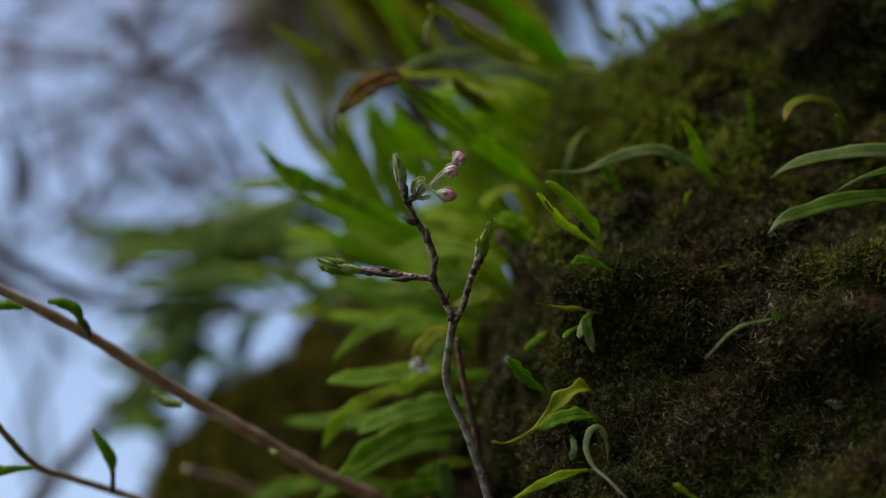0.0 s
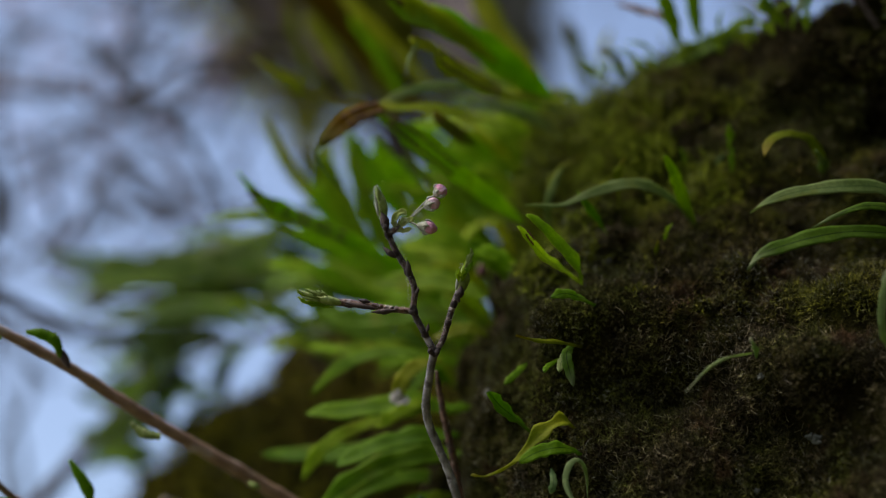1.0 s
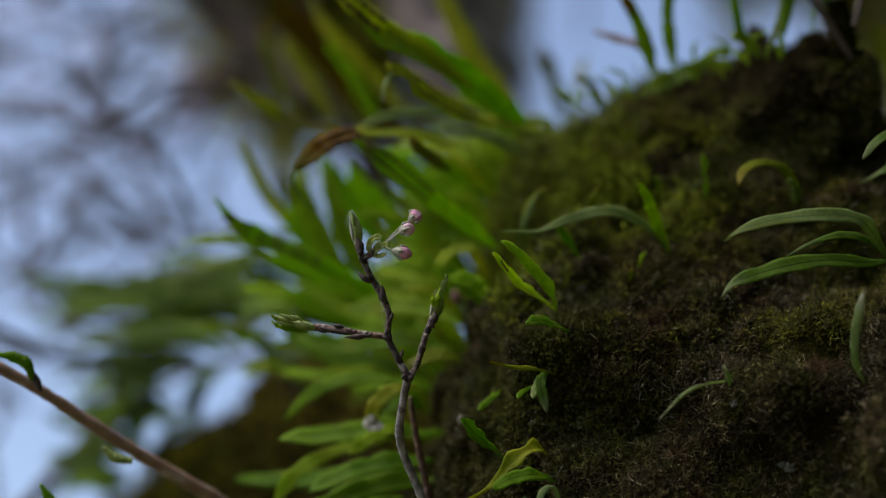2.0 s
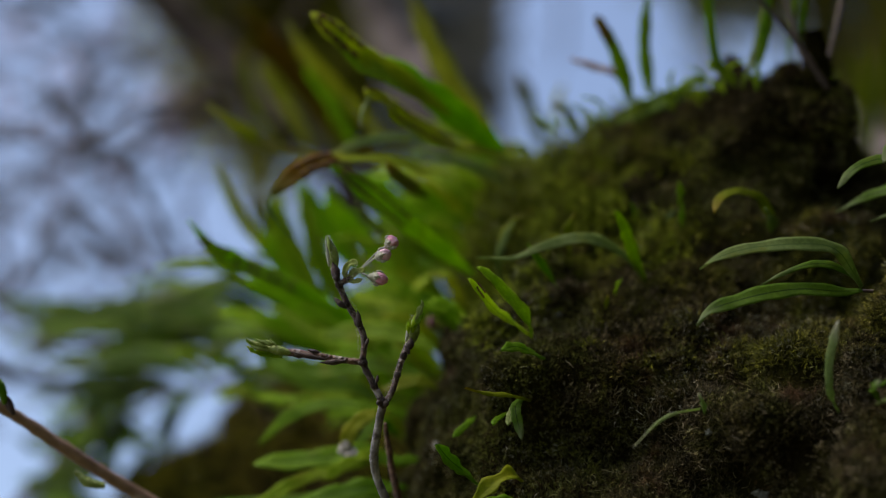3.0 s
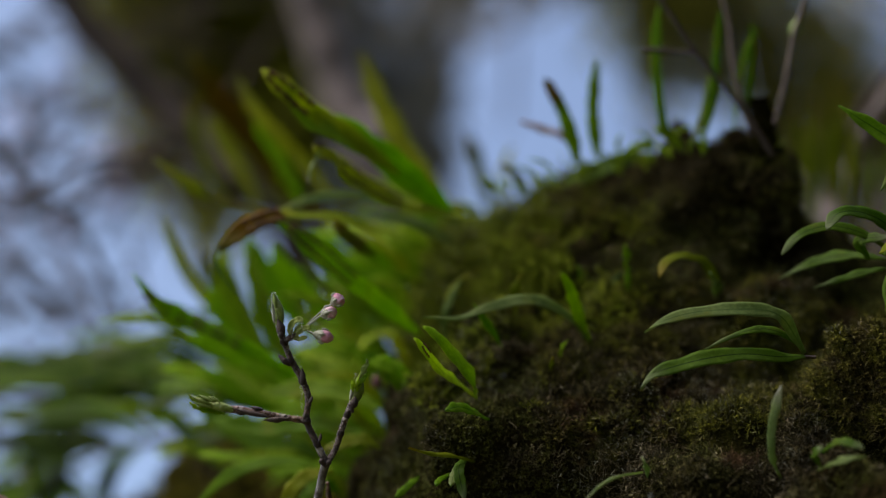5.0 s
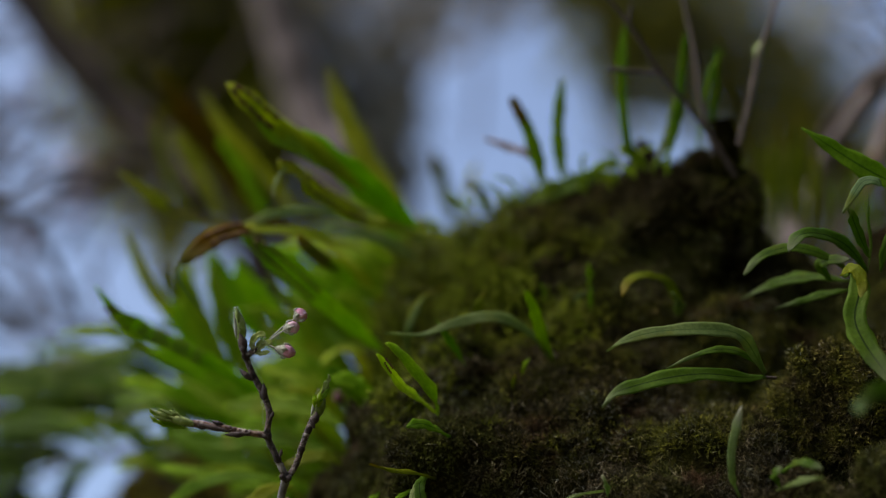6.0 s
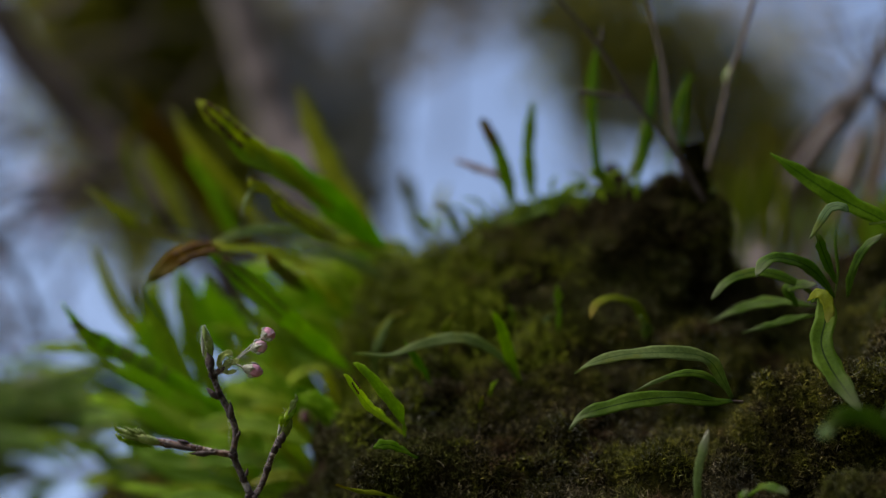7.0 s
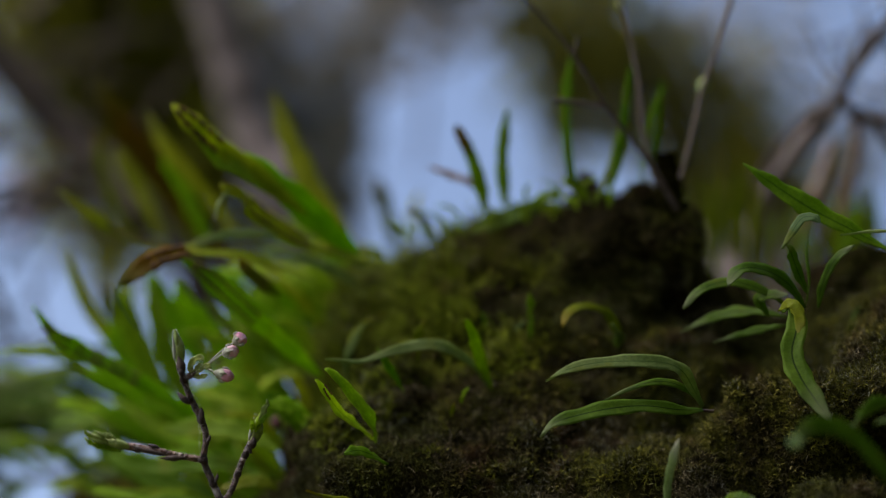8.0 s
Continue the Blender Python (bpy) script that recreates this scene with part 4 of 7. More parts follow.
wand(branch_a, "leaf_bud", [(-0.1778, 0.5891, 1.6891), (-0.1802, 0.5853, 1.6948), (-0.1858, 0.5830, 1.6969), (-0.1909, 0.5815, 1.6971)], [0.00115, 0.00241, 0.00218, 0.00069], GREEN, 0.3, "curled green opening leaf bud")
wand(branch_a, "leaf_bud", [(-0.2001, 0.5793, 1.6937), (-0.2064, 0.5785, 1.6945), (-0.2137, 0.5785, 1.6937)], [0.00091, 0.00205, 0.00091], GREEN, 0.3)
wand(branch_a, "leaf_bud", [(-0.1401, 0.6131, 1.6628), (-0.1469, 0.6111, 1.6640), (-0.1516, 0.6082, 1.6674)], [0.00116, 0.00209, 0.00081], BUD_GREEN, 0.3)
bud(branch_a, "leaf_bud", (-0.1021, 0.6391, 1.6489), (-0.1073, 0.6377, 1.6513), 0.00131, BUD_GREEN, 0.4)
branch_b = thing("cherry_branch", (-0.1348, 0.7265, 1.6274), "thin bare cherry branch with green buds", "branch", "cherry branches")
wand(branch_b, "stem", [(-0.1250, 0.6879, 1.6167), (-0.1546, 0.6669, 1.6331), (-0.1773, 0.6513, 1.6384), (-0.1922, 0.6377, 1.6404), (-0.2030, 0.6244, 1.6422), (-0.2132, 0.6072, 1.6524), (-0.2228, 0.5890, 1.6651)], [0.00175, 0.00162, 0.00162, 0.00150, 0.00150, 0.00137, 0.00112], RED_TWIG, 0.2)
wand(branch_b, "bud_stalk", [(-0.1705, 0.6294, 1.6310), (-0.1700, 0.6272, 1.6357), (-0.1701, 0.6251, 1.6404)], [0.00140, 0.00105, 0.00105], BUD_SCALE, 0.2)
wand(branch_b, "leaf_bud", [(-0.1701, 0.6258, 1.6389), (-0.1704, 0.6225, 1.6435), (-0.1735, 0.6190, 1.6485), (-0.1775, 0.6150, 1.6543)], [0.00105, 0.00269, 0.00234, 0.00058], GREEN, 0.25, "long green leaf bud")
wand(branch_b, "leaf_bud", [(-0.1994, 0.6139, 1.6375), (-0.2061, 0.6130, 1.6369), (-0.2128, 0.6124, 1.6359), (-0.2183, 0.6117, 1.6352)], [0.00069, 0.00138, 0.00230, 0.00092], GREEN, 0.25)
branch_c = thing("cherry_branch", (-0.1239, 0.8254, 1.6772), "thin dark cherry branch behind the ferns", "branch", "cherry branches")
wand(branch_c, "stem", [(-0.1120, 0.8298, 1.6689), (-0.1450, 0.8037, 1.6822), (-0.1624, 0.7841, 1.6829), (-0.1704, 0.7657, 1.6820)], [0.00243, 0.00212, 0.00212, 0.00152], RED_TWIG, 0.2)

# ferns on the front of the trunk

fern_a = thing("strap_fern", (0.1746, 0.6022, 1.7463), "strap-leaved fern with three arching pale green fronds on the moss", "fern", "ferns on the trunk")
frond(fern_a, [(0.1556, 0.5374, 1.7150), (0.1511, 0.5319, 1.7192), (0.1460, 0.5265, 1.7235), (0.1392, 0.5229, 1.7249), (0.1272, 0.5212, 1.7243), (0.1119, 0.5205, 1.7225), (0.0996, 0.5207, 1.7188), (0.0922, 0.5208, 1.7143)], 0.0064, PALE, shape="sabre", twist=8)
frond(fern_a, [(0.1545, 0.5366, 1.7164), (0.1476, 0.5328, 1.7200), (0.1391, 0.5306, 1.7211), (0.1289, 0.5307, 1.7189), (0.1166, 0.5329, 1.7135)], 0.0038, DEEP, shape="lance", twist=8)
frond(fern_a, [(0.1552, 0.5364, 1.7128), (0.1451, 0.5343, 1.7113), (0.1314, 0.5317, 1.7110), (0.1180, 0.5305, 1.7086), (0.1055, 0.5299, 1.7049), (0.0960, 0.5292, 1.7009), (0.0907, 0.5291, 1.6953)], 0.0069, DEEP, shape="sabre", twist=8)
wand(fern_a, "stalk", [(0.1604, 0.5397, 1.7143), (0.1557, 0.5382, 1.7137), (0.1507, 0.5370, 1.7126)], [0.00065, 0.00054, 0.00054], DARK_TWIG, 0.1)

fern_b = thing("strap_fern", (0.1439, 0.5469, 1.6675), "single pale narrow frond standing against the moss", "fern", "ferns on the trunk")
frond(fern_b, [(0.1437, 0.5460, 1.6671), (0.1377, 0.5323, 1.6693), (0.1365, 0.5247, 1.6771), (0.1374, 0.5176, 1.6839), (0.1383, 0.5115, 1.6889)], 0.0030, WAN, twist=5)

fern_c = thing("strap_fern", (0.2263, 0.6185, 1.8032), "lush fern with long green fronds on the moss mound", "fern", "ferns on the trunk")
frond(fern_c, [(0.1959, 0.5374, 1.7600), (0.1838, 0.5337, 1.7658), (0.1698, 0.5323, 1.7680), (0.1584, 0.5341, 1.7645), (0.1516, 0.5375, 1.7578)], 0.0042, DEEP)
frond(fern_c, [(0.1999, 0.5323, 1.7581), (0.1900, 0.5237, 1.7643), (0.1783, 0.5180, 1.7659), (0.1688, 0.5149, 1.7630), (0.1636, 0.5140, 1.7556)], 0.0060, DEEP)
# the next two fronds take a darker green for the shade they hang in
frond(fern_c, [(0.1995, 0.5517, 1.7649), (0.1863, 0.5580, 1.7698), (0.1741, 0.5661, 1.7714), (0.1601, 0.5769, 1.7689)], 0.0054, DEEP, shape="lance")
frond(fern_c, [(0.1981, 0.5492, 1.7596), (0.1864, 0.5539, 1.7588), (0.1694, 0.5604, 1.7558)], 0.0036, DEEP, shape="lance")
frond(fern_c, [(0.1849, 0.5177, 1.7473), (0.1876, 0.5122, 1.7464), (0.1880, 0.5120, 1.7377), (0.1853, 0.5138, 1.7272), (0.1870, 0.5133, 1.7175), (0.1909, 0.5120, 1.7077), (0.1958, 0.5104, 1.6973)], 0.0080, DEEP, fold=0.35)
frond(fern_c, [(0.1828, 0.5154, 1.7464), (0.1860, 0.5110, 1.7471), (0.1887, 0.5100, 1.7423), (0.1888, 0.5120, 1.7336)], 0.0044, YELLOW, label="yellowing bent leaf base")
frond(fern_c, [(0.1987, 0.5251, 1.7605), (0.1938, 0.5178, 1.7636), (0.1885, 0.5094, 1.7686), (0.1850, 0.5032, 1.7697)], 0.0039, DEEP)
frond(fern_c, [(0.1834, 0.5046, 1.7677), (0.1866, 0.4999, 1.7724), (0.1898, 0.4958, 1.7762), (0.1937, 0.4941, 1.7759), (0.1960, 0.4938, 1.7736)], 0.0036, BLUE, label="bluish curled frond")
frond(fern_c, [(0.2034, 0.5275, 1.7557), (0.2036, 0.5199, 1.7616), (0.2068, 0.5117, 1.7681), (0.2128, 0.5050, 1.7716)], 0.0035, DEEP)
frond(fern_c, [(0.2319, 0.5094, 1.7708), (0.2124, 0.5081, 1.7810), (0.1973, 0.5075, 1.7894), (0.1842, 0.5063, 1.7984), (0.1720, 0.5050, 1.8073)], 0.0097, GREEN, shape="lance", fold=0.3)
frond(fern_c, [(0.2299, 0.4962, 1.7734), (0.2179, 0.4975, 1.7734), (0.2055, 0.4995, 1.7723)], 0.0017, PALE, shape="lance")
frond(fern_c, [(0.1999, 0.5323, 1.7581), (0.2009, 0.5269, 1.7668), (0.1994, 0.5212, 1.7764), (0.1993, 0.5159, 1.7850)], 0.0012, DEEP, shape="lance")
frond(fern_c, [(0.1885, 0.5440, 1.7601), (0.1832, 0.5364, 1.7639), (0.1929, 0.5303, 1.7626)], 0.0045, DEEP)

fern_d = thing("strap_fern", (0.2126, 0.5136, 1.6770), "fern close to the lens with broad dark green fronds", "fern", "ferns on the trunk")
frond(fern_d, [(0.1948, 0.4510, 1.6420), (0.1846, 0.4445, 1.6503), (0.1763, 0.4389, 1.6571), (0.1675, 0.4357, 1.6600), (0.1590, 0.4349, 1.6589), (0.1540, 0.4361, 1.6538)], 0.0052, DEEP, flat=(0.2, -0.9, -0.45))
frond(fern_d, [(0.1554, 0.4330, 1.6549), (0.1541, 0.4335, 1.6532), (0.1528, 0.4343, 1.6512)], 0.0042, BLUE, label="greyish drying tip")
frond(fern_d, [(0.2066, 0.4612, 1.6810), (0.1946, 0.4601, 1.6815), (0.1886, 0.4608, 1.6782), (0.1842, 0.4627, 1.6727)], 0.0050, DEEP, shape="lance", flat=(0.2, -0.9, -0.45))
frond(fern_d, [(0.2050, 0.4638, 1.6769), (0.1965, 0.4624, 1.6759), (0.1910, 0.4614, 1.6737)], 0.0025, PALE, shape="lance")

fern_e = thing("strap_fern", (0.1383, 0.6003, 1.7710), "small fern with a hooked olive frond", "fern", "ferns on the trunk")
frond(fern_e, [(0.1383, 0.5996, 1.7701), (0.1353, 0.5840, 1.7702), (0.1280, 0.5747, 1.7751), (0.1188, 0.5682, 1.7738), (0.1109, 0.5636, 1.7685), (0.1070, 0.5608, 1.7597)], 0.0045, OLIVE)
frond(fern_e, [(0.1383, 0.5992, 1.7709), (0.1350, 0.5807, 1.7676), (0.1298, 0.5697, 1.7669)], 0.0047, PALE)

fern_f = thing("strap_fern", (0.0963, 0.5584, 1.6701), "tiny seedling with one thin pale blade", "fern", "ferns on the trunk")
frond(fern_f, [(0.0958, 0.5571, 1.6705), (0.0930, 0.5411, 1.6690), (0.0900, 0.5328, 1.6699)], 0.0023, WAN, shape="lance")
frond(fern_f, [(0.0937, 0.5530, 1.6719), (0.0827, 0.5395, 1.6649), (0.0745, 0.5345, 1.6589), (0.0653, 0.5313, 1.6488)], 0.0013, WAN, shape="lance")

fern_g = thing("strap_fern", (0.0329, 0.5889, 1.7187), "young fern with two bright yellow-green spotted fronds", "fern", "ferns on the trunk")
frond(fern_g, [(0.0330, 0.5830, 1.7148), (0.0305, 0.5678, 1.7165), (0.0227, 0.5592, 1.7224), (0.0161, 0.5516, 1.7262), (0.0108, 0.5452, 1.7275)], 0.0052, LIME)
frond(fern_g, [(0.0324, 0.5880, 1.7183), (0.0250, 0.5714, 1.7163), (0.0182, 0.5626, 1.7168), (0.0120, 0.5527, 1.7195), (0.0074, 0.5432, 1.7217)], 0.0047, LIME, sori=(0.74, 0.9))
frond(fern_g, [(0.0374, 0.5730, 1.7011), (0.0310, 0.5597, 1.6982), (0.0249, 0.5541, 1.6977), (0.0194, 0.5497, 1.6945)], 0.0042, GREEN)

fern_h = thing("strap_fern", (0.0830, 0.5969, 1.7432), "fern with one long arching blue-green frond and a short upright one", "fern", "ferns on the trunk")
frond(fern_h, [(0.0829, 0.5980, 1.7451), (0.0766, 0.5897, 1.7513), (0.0663, 0.5823, 1.7565), (0.0540, 0.5773, 1.7569), (0.0398, 0.5747, 1.7524), (0.0259, 0.5730, 1.7458), (0.0109, 0.5685, 1.7438)], 0.0056, PALE, shape="lance")
frond(fern_h, [(0.0828, 0.5978, 1.7455), (0.0762, 0.5856, 1.7550), (0.0721, 0.5752, 1.7599), (0.0677, 0.5653, 1.7636)], 0.0052, FRESH)

sprout_0 = thing("strap_fern", (0.0454, 0.5949, 1.7432), "short fern sprout in the moss", "fern", "ferns on the trunk")
frond(sprout_0, [(0.0453, 0.5940, 1.7427), (0.0379, 0.5799, 1.7463), (0.0317, 0.5731, 1.7530)], 0.0041, GREEN, shape="lance")

sprout_1 = thing("strap_fern", (0.0238, 0.6357, 1.7597), "short fern sprout in the moss", "fern", "ferns on the trunk")
frond(sprout_1, [(0.0238, 0.6348, 1.7593), (0.0215, 0.6195, 1.7684), (0.0254, 0.6128, 1.7787), (0.0289, 0.6087, 1.7832)], 0.0036, PALE, shape="lance")

sprout_2 = thing("strap_fern", (0.1010, 0.6067, 1.7886), "short fern sprout in the moss", "fern", "ferns on the trunk")
frond(sprout_2, [(0.1008, 0.6059, 1.7881), (0.0996, 0.5936, 1.7882), (0.0985, 0.5888, 1.7915)], 0.0035, FRESH, shape="lance")

sprout_3 = thing("strap_fern", (0.0515, 0.6037, 1.7608), "short fern sprout in the moss", "fern", "ferns on the trunk")
frond(sprout_3, [(0.0514, 0.6028, 1.7603), (0.0504, 0.5875, 1.7671), (0.0532, 0.5818, 1.7725)], 0.0037, OLIVE, shape="lance")

sprout_4 = thing("strap_fern", (0.0910, 0.6219, 1.7832), "short fern sprout in the moss", "fern", "ferns on the trunk")
frond(sprout_4, [(0.0909, 0.6210, 1.7827), (0.0945, 0.6092, 1.7826), (0.0985, 0.6045, 1.7860)], 0.0030, BLUE, shape="lance")

sprout_5 = thing("strap_fern", (0.1004, 0.6029, 1.7754), "short fern sprout in the moss", "fern", "ferns on the trunk")
frond(sprout_5, [(0.1003, 0.6020, 1.7749), (0.0989, 0.5851, 1.7779)], 0.0029, GREEN, shape="lance")

sprout_6 = thing("strap_fern", (0.0840, 0.6226, 1.7880), "short fern sprout in the moss", "fern", "ferns on the trunk")
frond(sprout_6, [(0.0838, 0.6217, 1.7876), (0.0799, 0.6051, 1.7897)], 0.0022, GREEN, shape="lance")

sprout_7 = thing("strap_fern", (0.0688, 0.5981, 1.7389), "short fern sprout in the moss", "fern", "ferns on the trunk")
frond(sprout_7, [(0.0687, 0.5972, 1.7385), (0.0689, 0.5849, 1.7389), (0.0709, 0.5809, 1.7407)], 0.0026, FRESH, shape="lance")

sprout_8 = thing("strap_fern", (0.0640, 0.5890, 1.7294), "short fern sprout in the moss", "fern", "ferns on the trunk")
frond(sprout_8, [(0.0639, 0.5881, 1.7290), (0.0638, 0.5726, 1.7291)], 0.0023, OLIVE, shape="lance")

fern_i = thing("strap_fern", (0.0308, 0.5801, 1.6873), "small drooping fern with ragged yellow-green fronds", "fern", "ferns on the trunk")
frond(fern_i, [(0.0321, 0.5796, 1.6861), (0.0236, 0.5648, 1.6821), (0.0137, 0.5579, 1.6802), (0.0057, 0.5504, 1.6795)], 0.0022, OLIVE, shape="lance")
frond(fern_i, [(0.0284, 0.5763, 1.6858), (0.0251, 0.5658, 1.6769), (0.0273, 0.5661, 1.6647)], 0.0039, DEEP)
frond(fern_i, [(0.0275, 0.5790, 1.6869), (0.0235, 0.5693, 1.6764), (0.0221, 0.5663, 1.6706)], 0.0029, PALE)
frond(fern_i, [(0.0106, 0.6063, 1.6902), (0.0063, 0.5956, 1.6819), (0.0011, 0.5925, 1.6760)], 0.0028, GREEN)
frond(fern_i, [(0.0241, 0.5837, 1.6834), (0.0181, 0.5727, 1.6755), (0.0164, 0.5688, 1.6717)], 0.0022, GREEN)

fern_j = thing("strap_fern", (0.0114, 0.6047, 1.6603), "short blunt green frond with a white tip", "fern", "ferns on the trunk")
frond(fern_j, [(0.0120, 0.6012, 1.6583), (0.0046, 0.5845, 1.6587), (-0.0012, 0.5759, 1.6608), (-0.0054, 0.5672, 1.6632)], 0.0062, GREEN)
frond(fern_j, [(-0.0039, 0.6203, 1.6796), (-0.0055, 0.6192, 1.6818), (-0.0068, 0.6184, 1.6835)], 0.0039, DRY, label="whitish dried tip")

fern_k = thing("strap_fern", (0.0278, 0.5904, 1.6573), "fern with a long yellowing frond and a green one", "fern", "ferns on the trunk")
frond(fern_k, [(0.0288, 0.5899, 1.6560), (0.0229, 0.5771, 1.6544), (0.0140, 0.5750, 1.6483), (0.0063, 0.5744, 1.6392), (-0.0046, 0.5727, 1.6321), (-0.0119, 0.5684, 1.6309)], 0.0066, YELLOW, shape="tail", fold=0.5)
frond(fern_k, [(0.0302, 0.5827, 1.6431), (0.0223, 0.5706, 1.6415), (0.0136, 0.5675, 1.6390), (0.0061, 0.5655, 1.6345)], 0.0057, GREEN)

fern_l = thing("strap_fern", (0.0398, 0.5743, 1.6073), "fern with a looping pale frond and a long green one", "fern", "ferns on the trunk")
frond(fern_l, [(0.0318, 0.5820, 1.6256), (0.0315, 0.5759, 1.6304), (0.0304, 0.5704, 1.6339), (0.0274, 0.5657, 1.6353), (0.0242, 0.5634, 1.6318), (0.0229, 0.5623, 1.6256), (0.0253, 0.5617, 1.6187), (0.0304, 0.5606, 1.6132), (0.0374, 0.5607, 1.6055)], 0.0026, WAN, shape="lance")
frond(fern_l, [(0.0280, 0.5992, 1.6286), (0.0177, 0.5849, 1.6231), (0.0046, 0.5799, 1.6166), (-0.0082, 0.5756, 1.6084)], 0.0044, FRESH, shape="lance")
frond(fern_l, [(0.0191, 0.5988, 1.6428), (0.0196, 0.5934, 1.6354), (0.0182, 0.5952, 1.6314)], 0.0027, BLUE)
frond(fern_l, [(0.0651, 0.5683, 1.6064), (0.0587, 0.5541, 1.6054), (0.0527, 0.5473, 1.6075)], 0.0030, FRESH)

fern_m = thing("strap_fern", (-0.0357, 0.6930, 1.6424), "small bluish upright frond below the twig", "fern", "ferns on the trunk")
frond(fern_m, [(-0.0332, 0.6532, 1.6308), (-0.0327, 0.6447, 1.6375), (-0.0349, 0.6361, 1.6440)], 0.0063, BLUE)

fern_n = thing("strap_fern", (-0.0187, 0.6645, 1.6777), "dense fern of broad drooping green fronds behind the twig", "fern", "ferns on the trunk")
frond(fern_n, [(-0.0185, 0.6604, 1.6889), (-0.0408, 0.6575, 1.6928), (-0.0609, 0.6578, 1.6898), (-0.0864, 0.6573, 1.6880)], 0.0104, GREEN)
frond(fern_n, [(-0.0308, 0.6570, 1.6951), (-0.0431, 0.6540, 1.6881), (-0.0552, 0.6519, 1.6792)], 0.0055, FRESH)
frond(fern_n, [(-0.0184, 0.6551, 1.6766), (-0.0379, 0.6513, 1.6746), (-0.0549, 0.6492, 1.6693), (-0.0713, 0.6485, 1.6609)], 0.0092, GREEN)
frond(fern_n, [(-0.0161, 0.6586, 1.6692), (-0.0381, 0.6550, 1.6665), (-0.0576, 0.6536, 1.6593), (-0.0794, 0.6555, 1.6446)], 0.0103, GREEN)
frond(fern_n, [(-0.0222, 0.6954, 1.6842), (-0.0590, 0.6974, 1.6836), (-0.0855, 0.6999, 1.6833), (-0.1118, 0.7017, 1.6843)], 0.0086, GREEN)
frond(fern_n, [(-0.0313, 0.6685, 1.6939), (-0.0591, 0.6667, 1.6866), (-0.0791, 0.6670, 1.6757), (-0.0885, 0.6692, 1.6617)], 0.0061, FRESH)
frond(fern_n, [(-0.0233, 0.6610, 1.7112), (-0.0411, 0.6600, 1.7172), (-0.0565, 0.6617, 1.7177), (-0.0722, 0.6656, 1.7135), (-0.0861, 0.6723, 1.7032)], 0.0056, GREEN)
frond(fern_n, [(-0.0247, 0.6319, 1.7024), (-0.0356, 0.6308, 1.6996), (-0.0429, 0.6319, 1.6924), (-0.0442, 0.6337, 1.6841)], 0.0064, YELLOW)
frond(fern_n, [(-0.0132, 0.6502, 1.6877), (-0.0252, 0.6408, 1.6830)], 0.0049, GREEN)
frond(fern_n, [(-0.0168, 0.6757, 1.6558), (-0.0315, 0.6705, 1.6534), (-0.0474, 0.6665, 1.6483)], 0.0049, GREEN)
frond(fern_n, [(-0.0052, 0.6379, 1.7155), (-0.0149, 0.6361, 1.7184), (-0.0298, 0.6373, 1.7140)], 0.0054, YELLOW)
frond(fern_n, [(-0.0050, 0.6584, 1.7430), (-0.0309, 0.6629, 1.7541), (-0.0604, 0.6713, 1.7564)], 0.0096, FRESH)
frond(fern_n, [(-0.0081, 0.6820, 1.7391), (-0.0373, 0.6844, 1.7465), (-0.0619, 0.6904, 1.7467), (-0.0867, 0.6941, 1.7518)], 0.0099, GREEN)
frond(fern_n, [(-0.0113, 0.7048, 1.7370), (-0.0441, 0.7076, 1.7433), (-0.0746, 0.7093, 1.7521), (-0.0998, 0.7048, 1.7750)], 0.0101, GREEN)
frond(fern_n, [(-0.0054, 0.6972, 1.7543), (-0.0247, 0.7062, 1.7647), (-0.0503, 0.7170, 1.7701), (-0.0907, 0.7187, 1.7937)], 0.0095, FRESH)
frond(fern_n, [(0.0078, 0.6377, 1.7416), (-0.0045, 0.6328, 1.7507), (-0.0131, 0.6293, 1.7575)], 0.0071, GREEN)
frond(fern_n, [(0.0065, 0.6381, 1.7405), (-0.0008, 0.6296, 1.7463), (-0.0093, 0.6225, 1.7487)], 0.0071, FRESH)
frond(fern_n, [(-0.0194, 0.6823, 1.6651), (-0.0470, 0.6776, 1.6641), (-0.0721, 0.6773, 1.6540), (-0.0920, 0.6793, 1.6394)], 0.0084, GREEN)
frond(fern_n, [(-0.0174, 0.6985, 1.6542), (-0.0426, 0.6885, 1.6490), (-0.0620, 0.6798, 1.6417)], 0.0085, GREEN)
frond(fern_n, [(-0.0634, 0.7555, 1.6686), (-0.1023, 0.7528, 1.6699), (-0.1359, 0.7545, 1.6623)], 0.0080, GREEN)
frond(fern_n, [(-0.0238, 0.6735, 1.7079), (-0.0312, 0.6663, 1.7108), (-0.0413, 0.6653, 1.6997)], 0.0057, GREEN)
frond(fern_n, [(-0.0436, 0.6315, 1.6892), (-0.0446, 0.6332, 1.6852), (-0.0389, 0.6337, 1.6848)], 0.0053, DRY, label="curled whitish dead frond tip")

